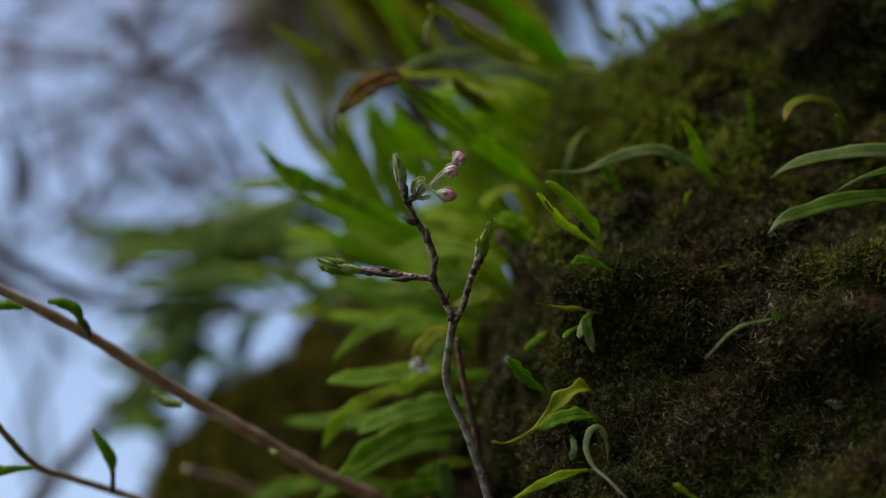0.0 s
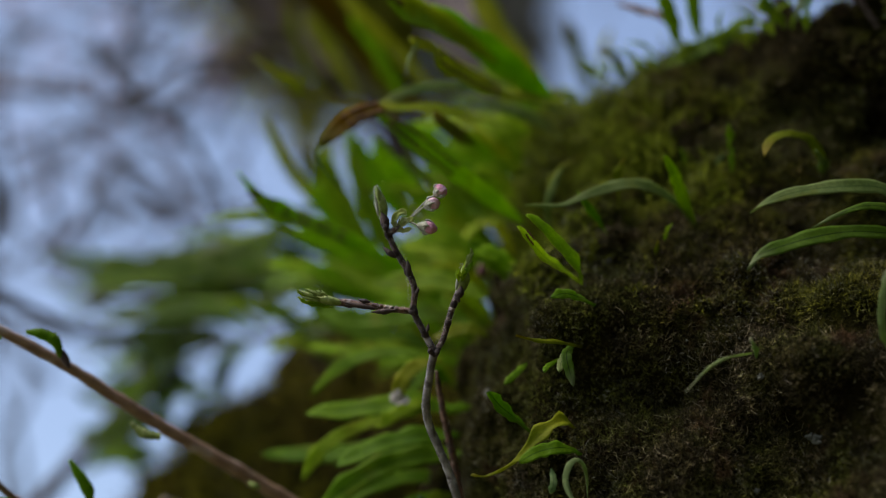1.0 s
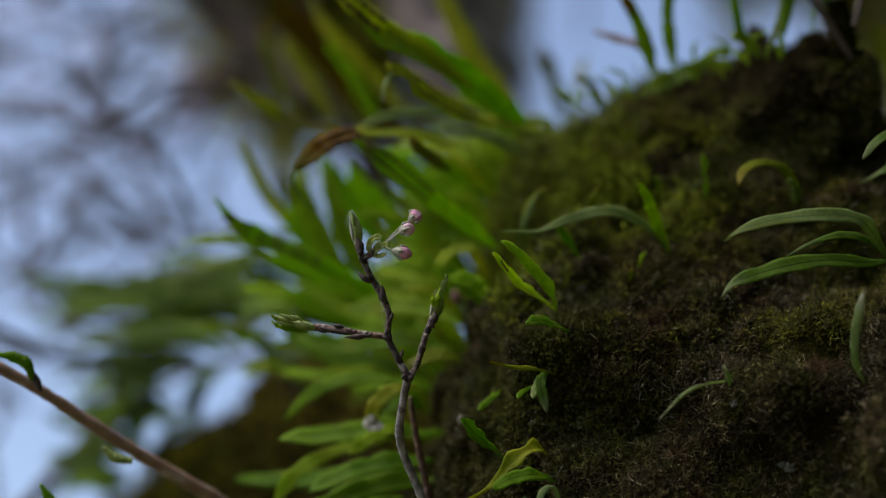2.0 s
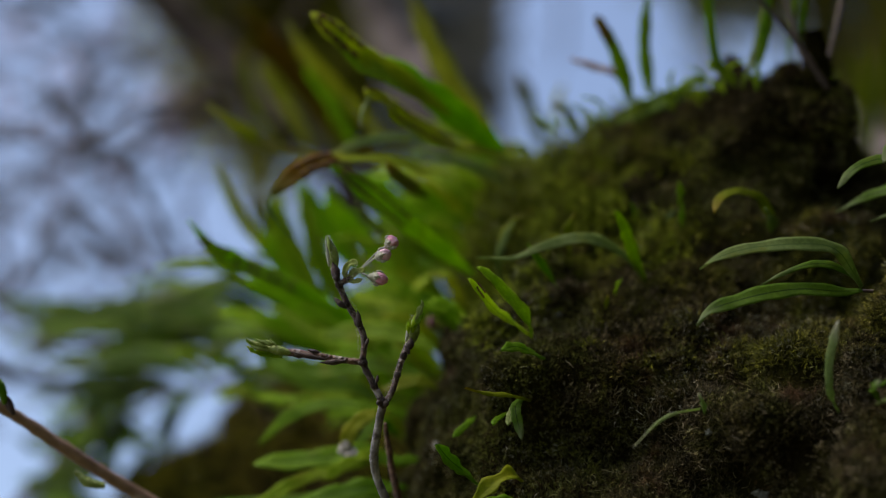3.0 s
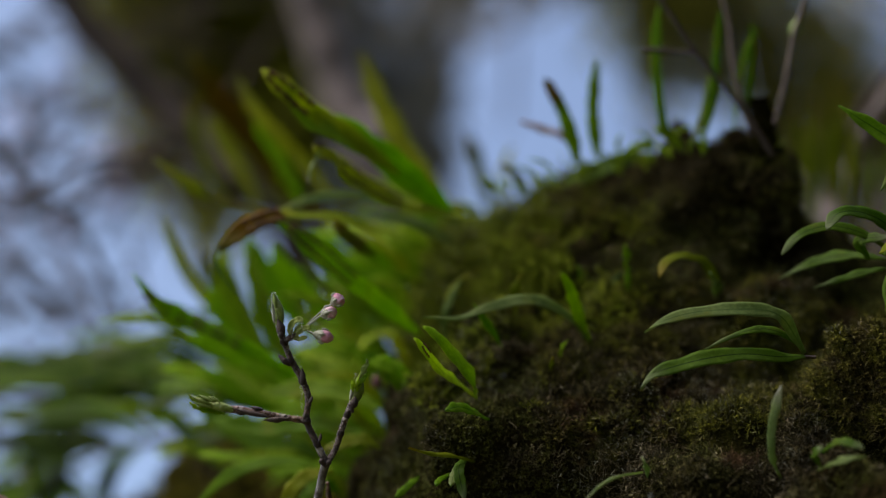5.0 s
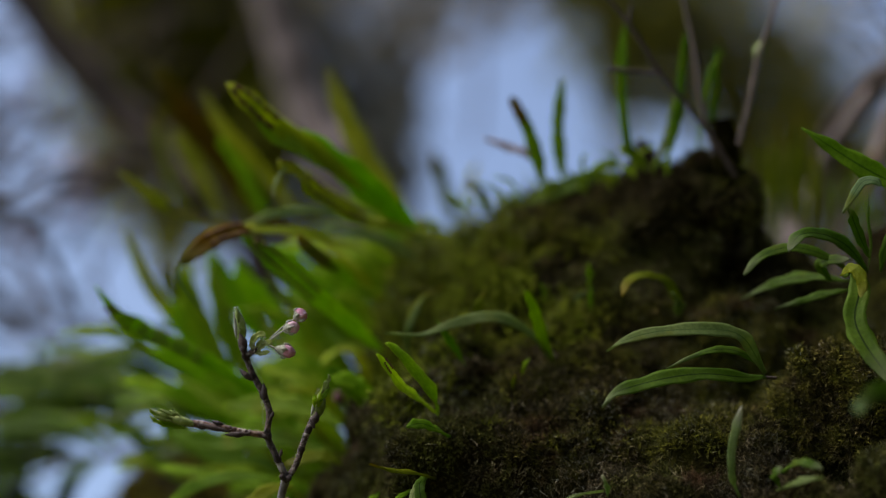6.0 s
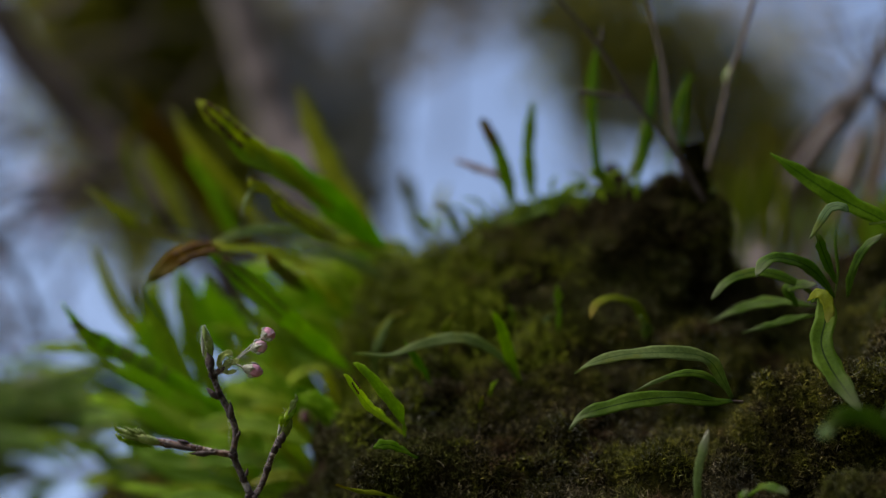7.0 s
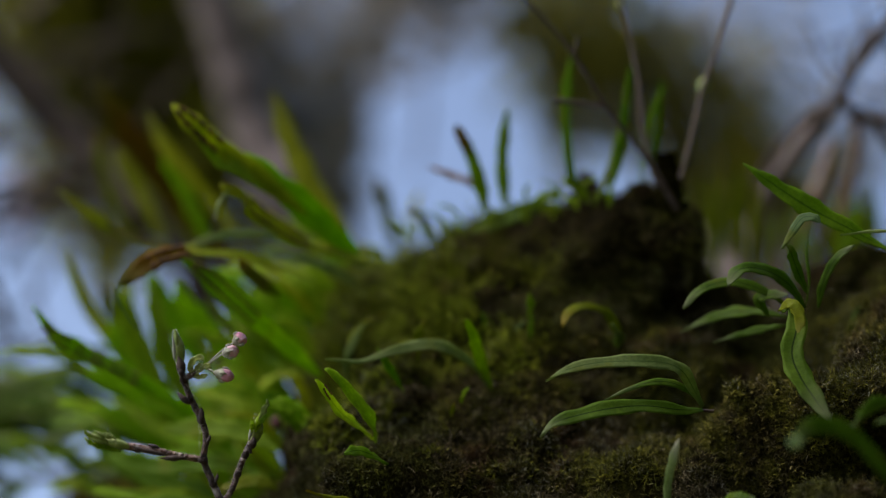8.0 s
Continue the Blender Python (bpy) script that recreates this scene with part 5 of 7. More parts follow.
LEAN = (-0.60, -0.78, 0.16)
fern_o = thing("strap_fern", (0.0283, 0.6700, 1.8335), "large fern fan with long arching fronds, some bearing brown spore heaps", "fern", "ferns on the trunk")
frond(fern_o, [(0.0273, 0.6300, 1.8277), (0.0113, 0.6172, 1.8350), (-0.0068, 0.6034, 1.8428), (-0.0245, 0.5905, 1.8479), (-0.0392, 0.5789, 1.8505)], 0.0134, FAN_GREEN, twist=10, flat=LEAN)
frond(fern_o, [(0.0009, 0.6033, 1.8337), (-0.0194, 0.5907, 1.8435), (-0.0367, 0.5797, 1.8495), (-0.0488, 0.5694, 1.8543), (-0.0601, 0.5592, 1.8583)], 0.0100, FAN_YELLOW, sori=(0.55, 0.97), fold=0.04, twist=0, flat=LEAN)
frond(fern_o, [(-0.0167, 0.5900, 1.8355), (-0.0292, 0.5838, 1.8419), (-0.0391, 0.5803, 1.8439), (-0.0477, 0.5733, 1.8510), (-0.0525, 0.5685, 1.8551)], 0.0048, LIME)
frond(fern_o, [(0.0377, 0.6295, 1.8275), (0.0192, 0.6214, 1.8249), (0.0010, 0.6117, 1.8240), (-0.0167, 0.5990, 1.8270), (-0.0290, 0.5860, 1.8299), (-0.0369, 0.5750, 1.8297)], 0.0097, FAN_YELLOW, sori=(0.40, 0.98), fold=0.12, flat=LEAN)
frond(fern_o, [(-0.0335, 0.5763, 1.8279), (-0.0372, 0.5798, 1.8223), (-0.0388, 0.5834, 1.8164)], 0.0025, WAN, shape="lance", flat=LEAN)
frond(fern_o, [(0.0330, 0.6404, 1.8293), (0.0116, 0.6309, 1.8327), (-0.0094, 0.6223, 1.8334), (-0.0300, 0.6159, 1.8294), (-0.0449, 0.6113, 1.8219), (-0.0570, 0.6079, 1.8124)], 0.0052, PALE)
frond(fern_o, [(0.0011, 0.6302, 1.8185), (-0.0195, 0.6208, 1.8182), (-0.0396, 0.6117, 1.8162), (-0.0554, 0.6044, 1.8106), (-0.0659, 0.5991, 1.8021), (-0.0759, 0.5957, 1.7899)], 0.0086, FAN_YELLOW, twist=0, flat=LEAN)
frond(fern_o, [(-0.0488, 0.5992, 1.8087), (-0.0559, 0.5963, 1.8055), (-0.0654, 0.5948, 1.7996), (-0.0766, 0.5957, 1.7887)], 0.0089, BROWN, sori=(0.15, 0.7), label="brown withered frond end")
frond(fern_o, [(-0.0762, 0.5953, 1.7905), (-0.0781, 0.5975, 1.7861), (-0.0761, 0.6007, 1.7809), (-0.0686, 0.6060, 1.7727)], 0.0017, BLUE, shape="lance", flat=LEAN)
frond(fern_o, [(0.0118, 0.6524, 1.7773), (-0.0039, 0.6399, 1.7853), (-0.0192, 0.6274, 1.7925), (-0.0367, 0.6132, 1.8010), (-0.0525, 0.6005, 1.8059)], 0.0092, FAN_GREEN, sori=(0.5, 0.95), flat=LEAN)
frond(fern_o, [(-0.0091, 0.6223, 1.8020), (-0.0167, 0.6168, 1.8046), (-0.0229, 0.6112, 1.8072), (-0.0279, 0.6050, 1.8108)], 0.0061, OLIVE, sori=(0.3, 0.9), flat=LEAN)
frond(fern_o, [(-0.0396, 0.7101, 1.8582), (-0.0624, 0.6966, 1.8636), (-0.0844, 0.6848, 1.8647), (-0.1003, 0.6724, 1.8669), (-0.1198, 0.6555, 1.8743)], 0.0068, FAN_DULL, sori=(0.15, 0.7), flat=LEAN)
frond(fern_o, [(-0.0396, 0.8281, 1.9340), (-0.0601, 0.8168, 1.9509), (-0.0872, 0.7977, 1.9769), (-0.1106, 0.7787, 2.0005), (-0.1253, 0.7625, 2.0196)], 0.0151, BROWN)
frond(fern_o, [(-0.0555, 0.8585, 1.9598), (-0.0768, 0.8444, 1.9802), (-0.1083, 0.8207, 2.0109), (-0.1255, 0.8030, 2.0326)], 0.0100, FAN_DULL, flat=LEAN)
frond(fern_o, [(-0.0329, 0.7427, 1.9020), (-0.0513, 0.7268, 1.9192), (-0.0724, 0.7102, 1.9355), (-0.0870, 0.6933, 1.9513)], 0.0085, FAN_DULL, flat=LEAN)
frond(fern_o, [(-0.0532, 0.7675, 1.9170), (-0.0628, 0.7569, 1.9329), (-0.0723, 0.7468, 1.9471), (-0.0802, 0.7400, 1.9559)], 0.0096, FAN_GREEN, flat=LEAN)
frond(fern_o, [(-0.0796, 0.8106, 1.9390), (-0.0930, 0.7971, 1.9583), (-0.1062, 0.7832, 1.9771), (-0.1112, 0.7771, 1.9851)], 0.0100, FAN_DULL, flat=LEAN)
frond(fern_o, [(-0.1049, 0.8497, 1.9667), (-0.1154, 0.8395, 1.9810), (-0.1257, 0.8231, 2.0039), (-0.1290, 0.8108, 2.0209)], 0.0093, OLIVE, flat=LEAN)
frond(fern_o, [(0.0376, 0.7299, 1.8840), (0.0193, 0.7210, 1.8998), (0.0010, 0.7065, 1.9226), (-0.0112, 0.6928, 1.9423), (-0.0203, 0.6804, 1.9591)], 0.0124, FAN_DULL, flat=LEAN)
frond(fern_o, [(0.0601, 0.8303, 1.9479), (0.0538, 0.8216, 1.9628), (0.0495, 0.8126, 1.9774), (0.0425, 0.8034, 1.9919)], 0.0090, OLIVE, flat=LEAN)
frond(fern_o, [(0.0687, 0.8262, 1.9536), (0.0651, 0.8192, 1.9654), (0.0667, 0.8116, 1.9770), (0.0700, 0.8058, 1.9855)], 0.0069, FAN_DULL, flat=LEAN)
frond(fern_o, [(-0.0254, 0.6951, 1.7562), (-0.0412, 0.6817, 1.7648), (-0.0619, 0.6675, 1.7726), (-0.0846, 0.6531, 1.7785), (-0.1040, 0.6391, 1.7828), (-0.1173, 0.6229, 1.7915)], 0.0078, FAN_GREEN, sori=(0.5, 0.92), flat=LEAN)
frond(fern_o, [(-0.0978, 0.6920, 1.7965), (-0.1140, 0.6875, 1.8003), (-0.1274, 0.6851, 1.8005), (-0.1433, 0.6832, 1.7979)], 0.0056, FRESH, flat=LEAN)
frond(fern_o, [(-0.0716, 0.7716, 1.8229), (-0.0929, 0.7603, 1.8410), (-0.1080, 0.7503, 1.8563), (-0.1171, 0.7419, 1.8689), (-0.1261, 0.7301, 1.8866)], 0.0074, FAN_YELLOW, flat=LEAN)
frond(fern_o, [(-0.0457, 0.7409, 1.8213), (-0.0576, 0.7322, 1.8367), (-0.0695, 0.7230, 1.8518), (-0.0783, 0.7150, 1.8641)], 0.0124, FAN_GREEN, flat=LEAN)
frond(fern_o, [(-0.0280, 0.7416, 1.8218), (-0.0457, 0.7285, 1.8381), (-0.0573, 0.7179, 1.8490), (-0.0629, 0.7089, 1.8573)], 0.0118, FAN_GREEN, flat=LEAN)
frond(fern_o, [(-0.0160, 0.7133, 1.8335), (-0.0274, 0.7017, 1.8435), (-0.0444, 0.6897, 1.8530)], 0.0115, FAN_GREEN, flat=LEAN)
frond(fern_o, [(0.0126, 0.6943, 1.8267), (-0.0099, 0.6818, 1.8356), (-0.0293, 0.6715, 1.8392), (-0.0454, 0.6644, 1.8366)], 0.0095, FAN_GREEN, flat=LEAN)
frond(fern_o, [(0.0263, 0.6784, 1.8340), (0.0039, 0.6683, 1.8392), (-0.0153, 0.6604, 1.8392), (-0.0368, 0.6543, 1.8349)], 0.0082, LIME, flat=LEAN)
frond(fern_o, [(0.0287, 0.6669, 1.8338), (0.0121, 0.6596, 1.8405), (-0.0044, 0.6541, 1.8435), (-0.0179, 0.6504, 1.8427)], 0.0060, PALE)
frond(fern_o, [(0.0216, 0.6343, 1.7683), (0.0227, 0.6244, 1.7802), (0.0275, 0.6171, 1.7863), (0.0373, 0.6107, 1.7900)], 0.0035, OLIVE, shape="lance", flat=LEAN)
frond(fern_o, [(0.0238, 0.6319, 1.7503), (0.0218, 0.6254, 1.7638), (0.0207, 0.6185, 1.7771)], 0.0032, PALE, shape="lance")
frond(fern_o, [(-0.0176, 0.6977, 1.7753), (-0.0176, 0.6888, 1.7862), (-0.0095, 0.6823, 1.7921), (0.0041, 0.6787, 1.7919)], 0.0051, LIME, shape="lance", flat=LEAN)
frond(fern_o, [(0.0113, 0.6283, 1.7350), (0.0014, 0.6232, 1.7461), (-0.0109, 0.6216, 1.7493)], 0.0069, FAN_GREEN, flat=LEAN)

frond(fern_o, [(-0.0522, 0.7303, 1.7723), (-0.0677, 0.7179, 1.7965), (-0.0803, 0.7045, 1.8204), (-0.0885, 0.6933, 1.8393)], 0.0114, FRESH, flat=LEAN)
frond(fern_o, [(-0.0612, 0.7630, 1.7960), (-0.0833, 0.7479, 1.8233), (-0.0977, 0.7346, 1.8454)], 0.0114, FAN_GREEN, flat=LEAN)
frond(fern_o, [(-0.0419, 0.7261, 1.7831), (-0.0588, 0.7134, 1.8072), (-0.0683, 0.7026, 1.8264), (-0.0743, 0.6914, 1.8455)], 0.0109, FRESH, flat=LEAN)
frond(fern_o, [(-0.0539, 0.7463, 1.7856), (-0.0805, 0.7358, 1.8030), (-0.1064, 0.7274, 1.8134)], 0.0088, FAN_GREEN, flat=LEAN)
frond(fern_o, [(-0.0700, 0.8080, 1.8403), (-0.0839, 0.7959, 1.8617), (-0.0927, 0.7865, 1.8776), (-0.0968, 0.7770, 1.8937)], 0.0141, FRESH, flat=LEAN)
frond(fern_o, [(-0.0435, 0.7340, 1.7652), (-0.0692, 0.7260, 1.7787), (-0.0944, 0.7195, 1.7867), (-0.1160, 0.7156, 1.7883)], 0.0097, FAN_GREEN, flat=LEAN)
frond(fern_o, [(-0.0885, 0.8164, 1.8648), (-0.1039, 0.8049, 1.8834), (-0.1130, 0.7932, 1.9021)], 0.0112, OLIVE, flat=LEAN)

# soft undergrowth of the fan, further back on the flank
for k in range(230):
    rnd = random.Random(k + 400)
    s, deep = rnd.random(), rnd.random() ** 0.8
    root = Vector((0.040 - 0.060 * s, 0.690 - 0.015 * s, 1.840 - 0.125 * s))
    root += (root - EYE).normalized() * (0.005 + 0.12 * deep) + Vector((rnd.uniform(-0.014, 0.012), 0, rnd.uniform(-0.014, 0.014)))
    a, far = radians(rnd.uniform(22, 60) - 18 * s), rnd.uniform(0.030, 0.072)
    out = Vector((-math.cos(a), -0.48 * math.sin(a), 0.87 * math.sin(a)))
    tip = root + out * far + Vector((0, rnd.uniform(-0.01, 0.02), 0))
    mid = (root + tip) / 2 + Vector((rnd.uniform(-0.004, 0.004), -0.004, rnd.uniform(0.002, 0.010)))
    frond(fern_o, [root, mid, tip], rnd.uniform(0.0026, 0.0062), (FAN_GREEN, LIME, FAN_YELLOW, FRESH, FRESH, FAN_GREEN)[k % 6], flat=LEAN)

fern_s = thing("strap_fern", (-0.0778, 0.7900, 1.7500), "blurred fern of long green fronds hanging over the bank", "fern", "ferns on the trunk")
for k in range(23):
    rnd = random.Random(k + 700)
    root = Vector((-0.075 + rnd.uniform(-0.03, 0.03), 0.80 + rnd.uniform(-0.04, 0.05), 1.800 + rnd.uniform(-0.035, 0.045)))
    a, far = radians(rnd.uniform(-4, 30)), rnd.uniform(0.04, 0.075)
    out = Vector((-math.cos(a), -0.48 * math.sin(a), 0.87 * math.sin(a)))
    tip = root + out * far
    mid = (root + tip) / 2 + Vector((0, -0.006, rnd.uniform(0.003, 0.012)))
    frond(fern_s, [root, mid, tip], rnd.uniform(0.004, 0.008), (GREEN, DEEP, FRESH, DEEP, GREEN)[k % 5], flat=LEAN)

grass = thing("grass_tuft", (0.2416, 0.7574, 1.9025), "tall upright green grass blades growing behind the ledge", "grass")
frond(grass, [(0.2090, 0.7117, 1.8740), (0.2059, 0.6993, 1.8946), (0.2003, 0.6873, 1.9152)], 0.0031, FRESH, shape="lance")
frond(grass, [(0.2598, 0.7796, 1.9274), (0.2549, 0.7615, 1.9577), (0.2460, 0.7438, 1.9880)], 0.0058, OLIVE, shape="lance")
frond(grass, [(0.2522, 0.8215, 1.9464), (0.2528, 0.8081, 1.9680), (0.2558, 0.7946, 1.9896)], 0.0064, GREEN, shape="lance")
frond(grass, [(0.3191, 0.7926, 1.9360), (0.3164, 0.7827, 1.9526), (0.3116, 0.7730, 1.9693)], 0.0059, OLIVE, shape="lance")
frond(grass, [(0.3064, 0.7196, 1.8895), (0.3038, 0.7079, 1.9091), (0.2996, 0.6963, 1.9287)], 0.0038, FRESH, shape="lance")
frond(grass, [(0.2464, 0.7330, 1.8930), (0.2468, 0.7179, 1.9176), (0.2499, 0.7025, 1.9422)], 0.0051, OLIVE, shape="lance")
frond(grass, [(0.3265, 0.7860, 1.9269), (0.3248, 0.7770, 1.9419), (0.3220, 0.7681, 1.9568)], 0.0046, GREEN, shape="lance")
frond(grass, [(0.3135, 0.7682, 1.9082), (0.3145, 0.7566, 1.9269), (0.3186, 0.7446, 1.9457)], 0.0057, OLIVE, shape="lance")
frond(grass, [(0.3089, 0.7613, 1.9092), (0.3061, 0.7479, 1.9315), (0.3017, 0.7348, 1.9537)], 0.0056, FRESH, shape="lance")
frond(grass, [(0.2414, 0.7815, 1.9295), (0.2425, 0.7660, 1.9546), (0.2472, 0.7501, 1.9797)], 0.0043, OLIVE, shape="lance")
frond(grass, [(0.2992, 0.7327, 1.8929), (0.3000, 0.7201, 1.9132), (0.3036, 0.7073, 1.9336)], 0.0044, GREEN, shape="lance")
frond(grass, [(0.3167, 0.7970, 1.9258), (0.3133, 0.7865, 1.9434), (0.3067, 0.7764, 1.9611)], 0.0039, OLIVE, shape="lance")
frond(grass, [(0.2925, 0.7020, 1.8817), (0.2924, 0.6931, 1.8963), (0.2935, 0.6840, 1.9108)], 0.0051, FRESH, shape="lance")
frond(grass, [(0.3056, 0.7248, 1.8839), (0.3040, 0.7171, 1.8968), (0.3012, 0.7094, 1.9097)], 0.0041, OLIVE, shape="lance")
frond(grass, [(0.2877, 0.7710, 1.9181), (0.2896, 0.7599, 1.9358), (0.2954, 0.7484, 1.9536)], 0.0040, GREEN, shape="lance")
frond(grass, [(0.2529, 0.7929, 1.9350), (0.2538, 0.7721, 1.9688), (0.2587, 0.7508, 2.0027)], 0.0036, OLIVE, shape="lance")
frond(grass, [(0.3070, 0.7571, 1.9117), (0.3076, 0.7499, 1.9232), (0.3099, 0.7426, 1.9347)], 0.0054, FRESH, shape="lance")
frond(grass, [(0.2361, 0.8035, 1.9319), (0.2324, 0.7923, 1.9509), (0.2254, 0.7813, 1.9698)], 0.0052, OLIVE, shape="lance")
frond(grass, [(0.2541, 0.8246, 1.9347), (0.2538, 0.8078, 1.9621), (0.2554, 0.7909, 1.9896)], 0.0049, GREEN, shape="lance")
frond(grass, [(0.3347, 0.7804, 1.9409), (0.3339, 0.7675, 1.9620), (0.3339, 0.7546, 1.9830)], 0.0048, OLIVE, shape="lance")
frond(grass, [(0.2839, 0.8028, 1.9433), (0.2844, 0.7926, 1.9599), (0.2870, 0.7822, 1.9764)], 0.0039, FRESH, shape="lance")
frond(grass, [(0.2937, 0.7319, 1.8903), (0.2913, 0.7198, 1.9105), (0.2875, 0.7079, 1.9306)], 0.0039, OLIVE, shape="lance")
frond(grass, [(0.3032, 0.7172, 1.8853), (0.2996, 0.7044, 1.9068), (0.2928, 0.6919, 1.9282)], 0.0040, GREEN, shape="lance")
frond(grass, [(0.2190, 0.7178, 1.8896), (0.2155, 0.7028, 1.9146), (0.2092, 0.6881, 1.9397)], 0.0039, OLIVE, shape="lance")
frond(grass, [(0.2887, 0.7446, 1.9028), (0.2850, 0.7359, 1.9176), (0.2777, 0.7276, 1.9323)], 0.0034, FRESH, shape="lance")
frond(grass, [(0.2622, 0.8030, 1.9483), (0.2608, 0.7896, 1.9705), (0.2593, 0.7762, 1.9926)], 0.0042, OLIVE, shape="lance")
frond(grass, [(0.3045, 0.7402, 1.9098), (0.3047, 0.7310, 1.9248), (0.3065, 0.7216, 1.9399)], 0.0040, GREEN, shape="lance")
frond(grass, [(0.2629, 0.8043, 1.9358), (0.2635, 0.7824, 1.9713), (0.2679, 0.7601, 2.0069)], 0.0042, OLIVE, shape="lance")
frond(grass, [(0.2983, 0.8155, 1.9326), (0.2985, 0.8071, 1.9462), (0.3002, 0.7986, 1.9598)], 0.0040, FRESH, shape="lance")
frond(grass, [(0.3572, 0.8209, 1.9545), (0.3550, 0.8134, 1.9671), (0.3511, 0.8061, 1.9796)], 0.0059, OLIVE, shape="lance")
frond(grass, [(0.3589, 0.8225, 1.9590), (0.3568, 0.8094, 1.9807), (0.3536, 0.7964, 2.0024)], 0.0065, GREEN, shape="lance")
frond(grass, [(0.2184, 0.7145, 1.8753), (0.2174, 0.6947, 1.9077), (0.2178, 0.6748, 1.9402)], 0.0036, OLIVE, shape="lance")
frond(grass, [(0.2956, 0.8053, 1.9505), (0.2978, 0.7937, 1.9691), (0.3045, 0.7815, 1.9877)], 0.0052, FRESH, shape="lance")
frond(grass, [(0.2721, 0.7810, 1.9266), (0.2704, 0.7690, 1.9464), (0.2680, 0.7571, 1.9662)], 0.0038, OLIVE, shape="lance")

fern_q = thing("strap_fern", (0.1542, 0.5276, 1.6649), "small fern sprout low on the moss", "fern", "ferns on the trunk")
frond(fern_q, [(0.1535, 0.5270, 1.6640), (0.1482, 0.5152, 1.6638), (0.1506, 0.5111, 1.6656)], 0.0029, DEEP)
frond(fern_q, [(0.1546, 0.5269, 1.6701), (0.1574, 0.5128, 1.6682), (0.1643, 0.5090, 1.6642)], 0.0034, DEEP)
frond(fern_q, [(0.1515, 0.5247, 1.6622), (0.1559, 0.5107, 1.6600), (0.1630, 0.5048, 1.6595)], 0.0033, PALE, shape="lance")

sprout_x = thing("strap_fern", (0.2407, 0.5916, 1.7813), "short pale grass blade in the moss", "fern", "ferns on the trunk")
frond(sprout_x, [(0.2403, 0.5907, 1.7808), (0.2379, 0.5781, 1.7808), (0.2390, 0.5728, 1.7835)], 0.0022, PALE, shape="lance")
far_bud = thing("cherry_bud", (-0.0012, 0.6769, 1.7511), "single dusky pink cherry bud on a short stalk", "flower bud")
wand(far_bud, "stalk", [(-0.0012, 0.6769, 1.7511), (-0.0044, 0.6671, 1.7540), (-0.0066, 0.6586, 1.7544)], [0.00079, 0.00066, 0.00066], SEPAL, 0.1)
bud(far_bud, "closed_bud", (-0.0059, 0.6590, 1.7535), (-0.0085, 0.6516, 1.7574), 0.00246, DUSK, 0.5)

# growth on the ledge and the cut stump

fern_p = thing("strap_fern", (0.0840, 0.6180, 1.8491), "upright grassy fern sprouts on the mossy ledge", "fern", "ferns on the trunk")
frond(fern_p, [(0.0851, 0.6228, 1.8507), (0.0812, 0.6155, 1.8632), (0.0756, 0.6084, 1.8757), (0.0686, 0.6026, 1.8864)], 0.0064, FRESH)
frond(fern_p, [(0.0961, 0.6342, 1.8609), (0.0936, 0.6262, 1.8744), (0.0926, 0.6192, 1.8860), (0.0939, 0.6081, 1.9038)], 0.0060, FRESH)
frond(fern_p, [(0.1299, 0.6029, 1.8487), (0.1215, 0.5976, 1.8588), (0.1173, 0.5823, 1.8844), (0.1180, 0.5686, 1.9067)], 0.0048, GREEN)
frond(fern_p, [(0.1307, 0.6031, 1.8483), (0.1238, 0.5994, 1.8554), (0.1171, 0.5985, 1.8581)], 0.0049, FRESH)
frond(fern_p, [(0.1339, 0.5986, 1.8493), (0.1402, 0.5884, 1.8649), (0.1424, 0.5793, 1.8793)], 0.0043, PALE)
frond(fern_p, [(0.1378, 0.5918, 1.8482), (0.1417, 0.5792, 1.8680), (0.1437, 0.5608, 1.8977)], 0.0042, GREEN)
frond(fern_p, [(0.0891, 0.6359, 1.8593), (0.0802, 0.6290, 1.8721), (0.0692, 0.6276, 1.8762), (0.0576, 0.6264, 1.8802)], 0.0036, RED_TWIG)
frond(fern_p, [(0.1604, 0.6060, 1.8655), (0.1631, 0.5932, 1.8859), (0.1631, 0.5806, 1.9063)], 0.0026, GREEN)
frond(fern_p, [(0.1553, 0.6079, 1.8632), (0.1600, 0.5893, 1.8927), (0.1659, 0.5817, 1.9041)], 0.0024, GREEN)
frond(fern_p, [(0.0603, 0.6479, 1.8505), (0.0570, 0.6425, 1.8598), (0.0486, 0.6405, 1.8644)], 0.0042, OLIVE)
frond(fern_p, [(0.1044, 0.6279, 1.8584), (0.1121, 0.6235, 1.8641), (0.1227, 0.6217, 1.8653)], 0.0047, FRESH)
frond(fern_p, [(0.0705, 0.6403, 1.8496), (0.0632, 0.6361, 1.8577), (0.0550, 0.6351, 1.8607)], 0.0021, FRESH, shape="lance")
frond(fern_p, [(0.0776, 0.6316, 1.8510), (0.0692, 0.6283, 1.8579), (0.0611, 0.6280, 1.8597)], 0.0021, FRESH, shape="lance")
frond(fern_p, [(0.1058, 0.6281, 1.8577), (0.1039, 0.6230, 1.8664), (0.1063, 0.6199, 1.8710)], 0.0021, FRESH, shape="lance")
frond(fern_p, [(0.1185, 0.6158, 1.8526), (0.1167, 0.6109, 1.8610), (0.1098, 0.6092, 1.8648)], 0.0020, FRESH, shape="lance")
frond(fern_p, [(0.0625, 0.6425, 1.8473), (0.0582, 0.6401, 1.8519), (0.0500, 0.6398, 1.8538)], 0.0021, FRESH, shape="lance")
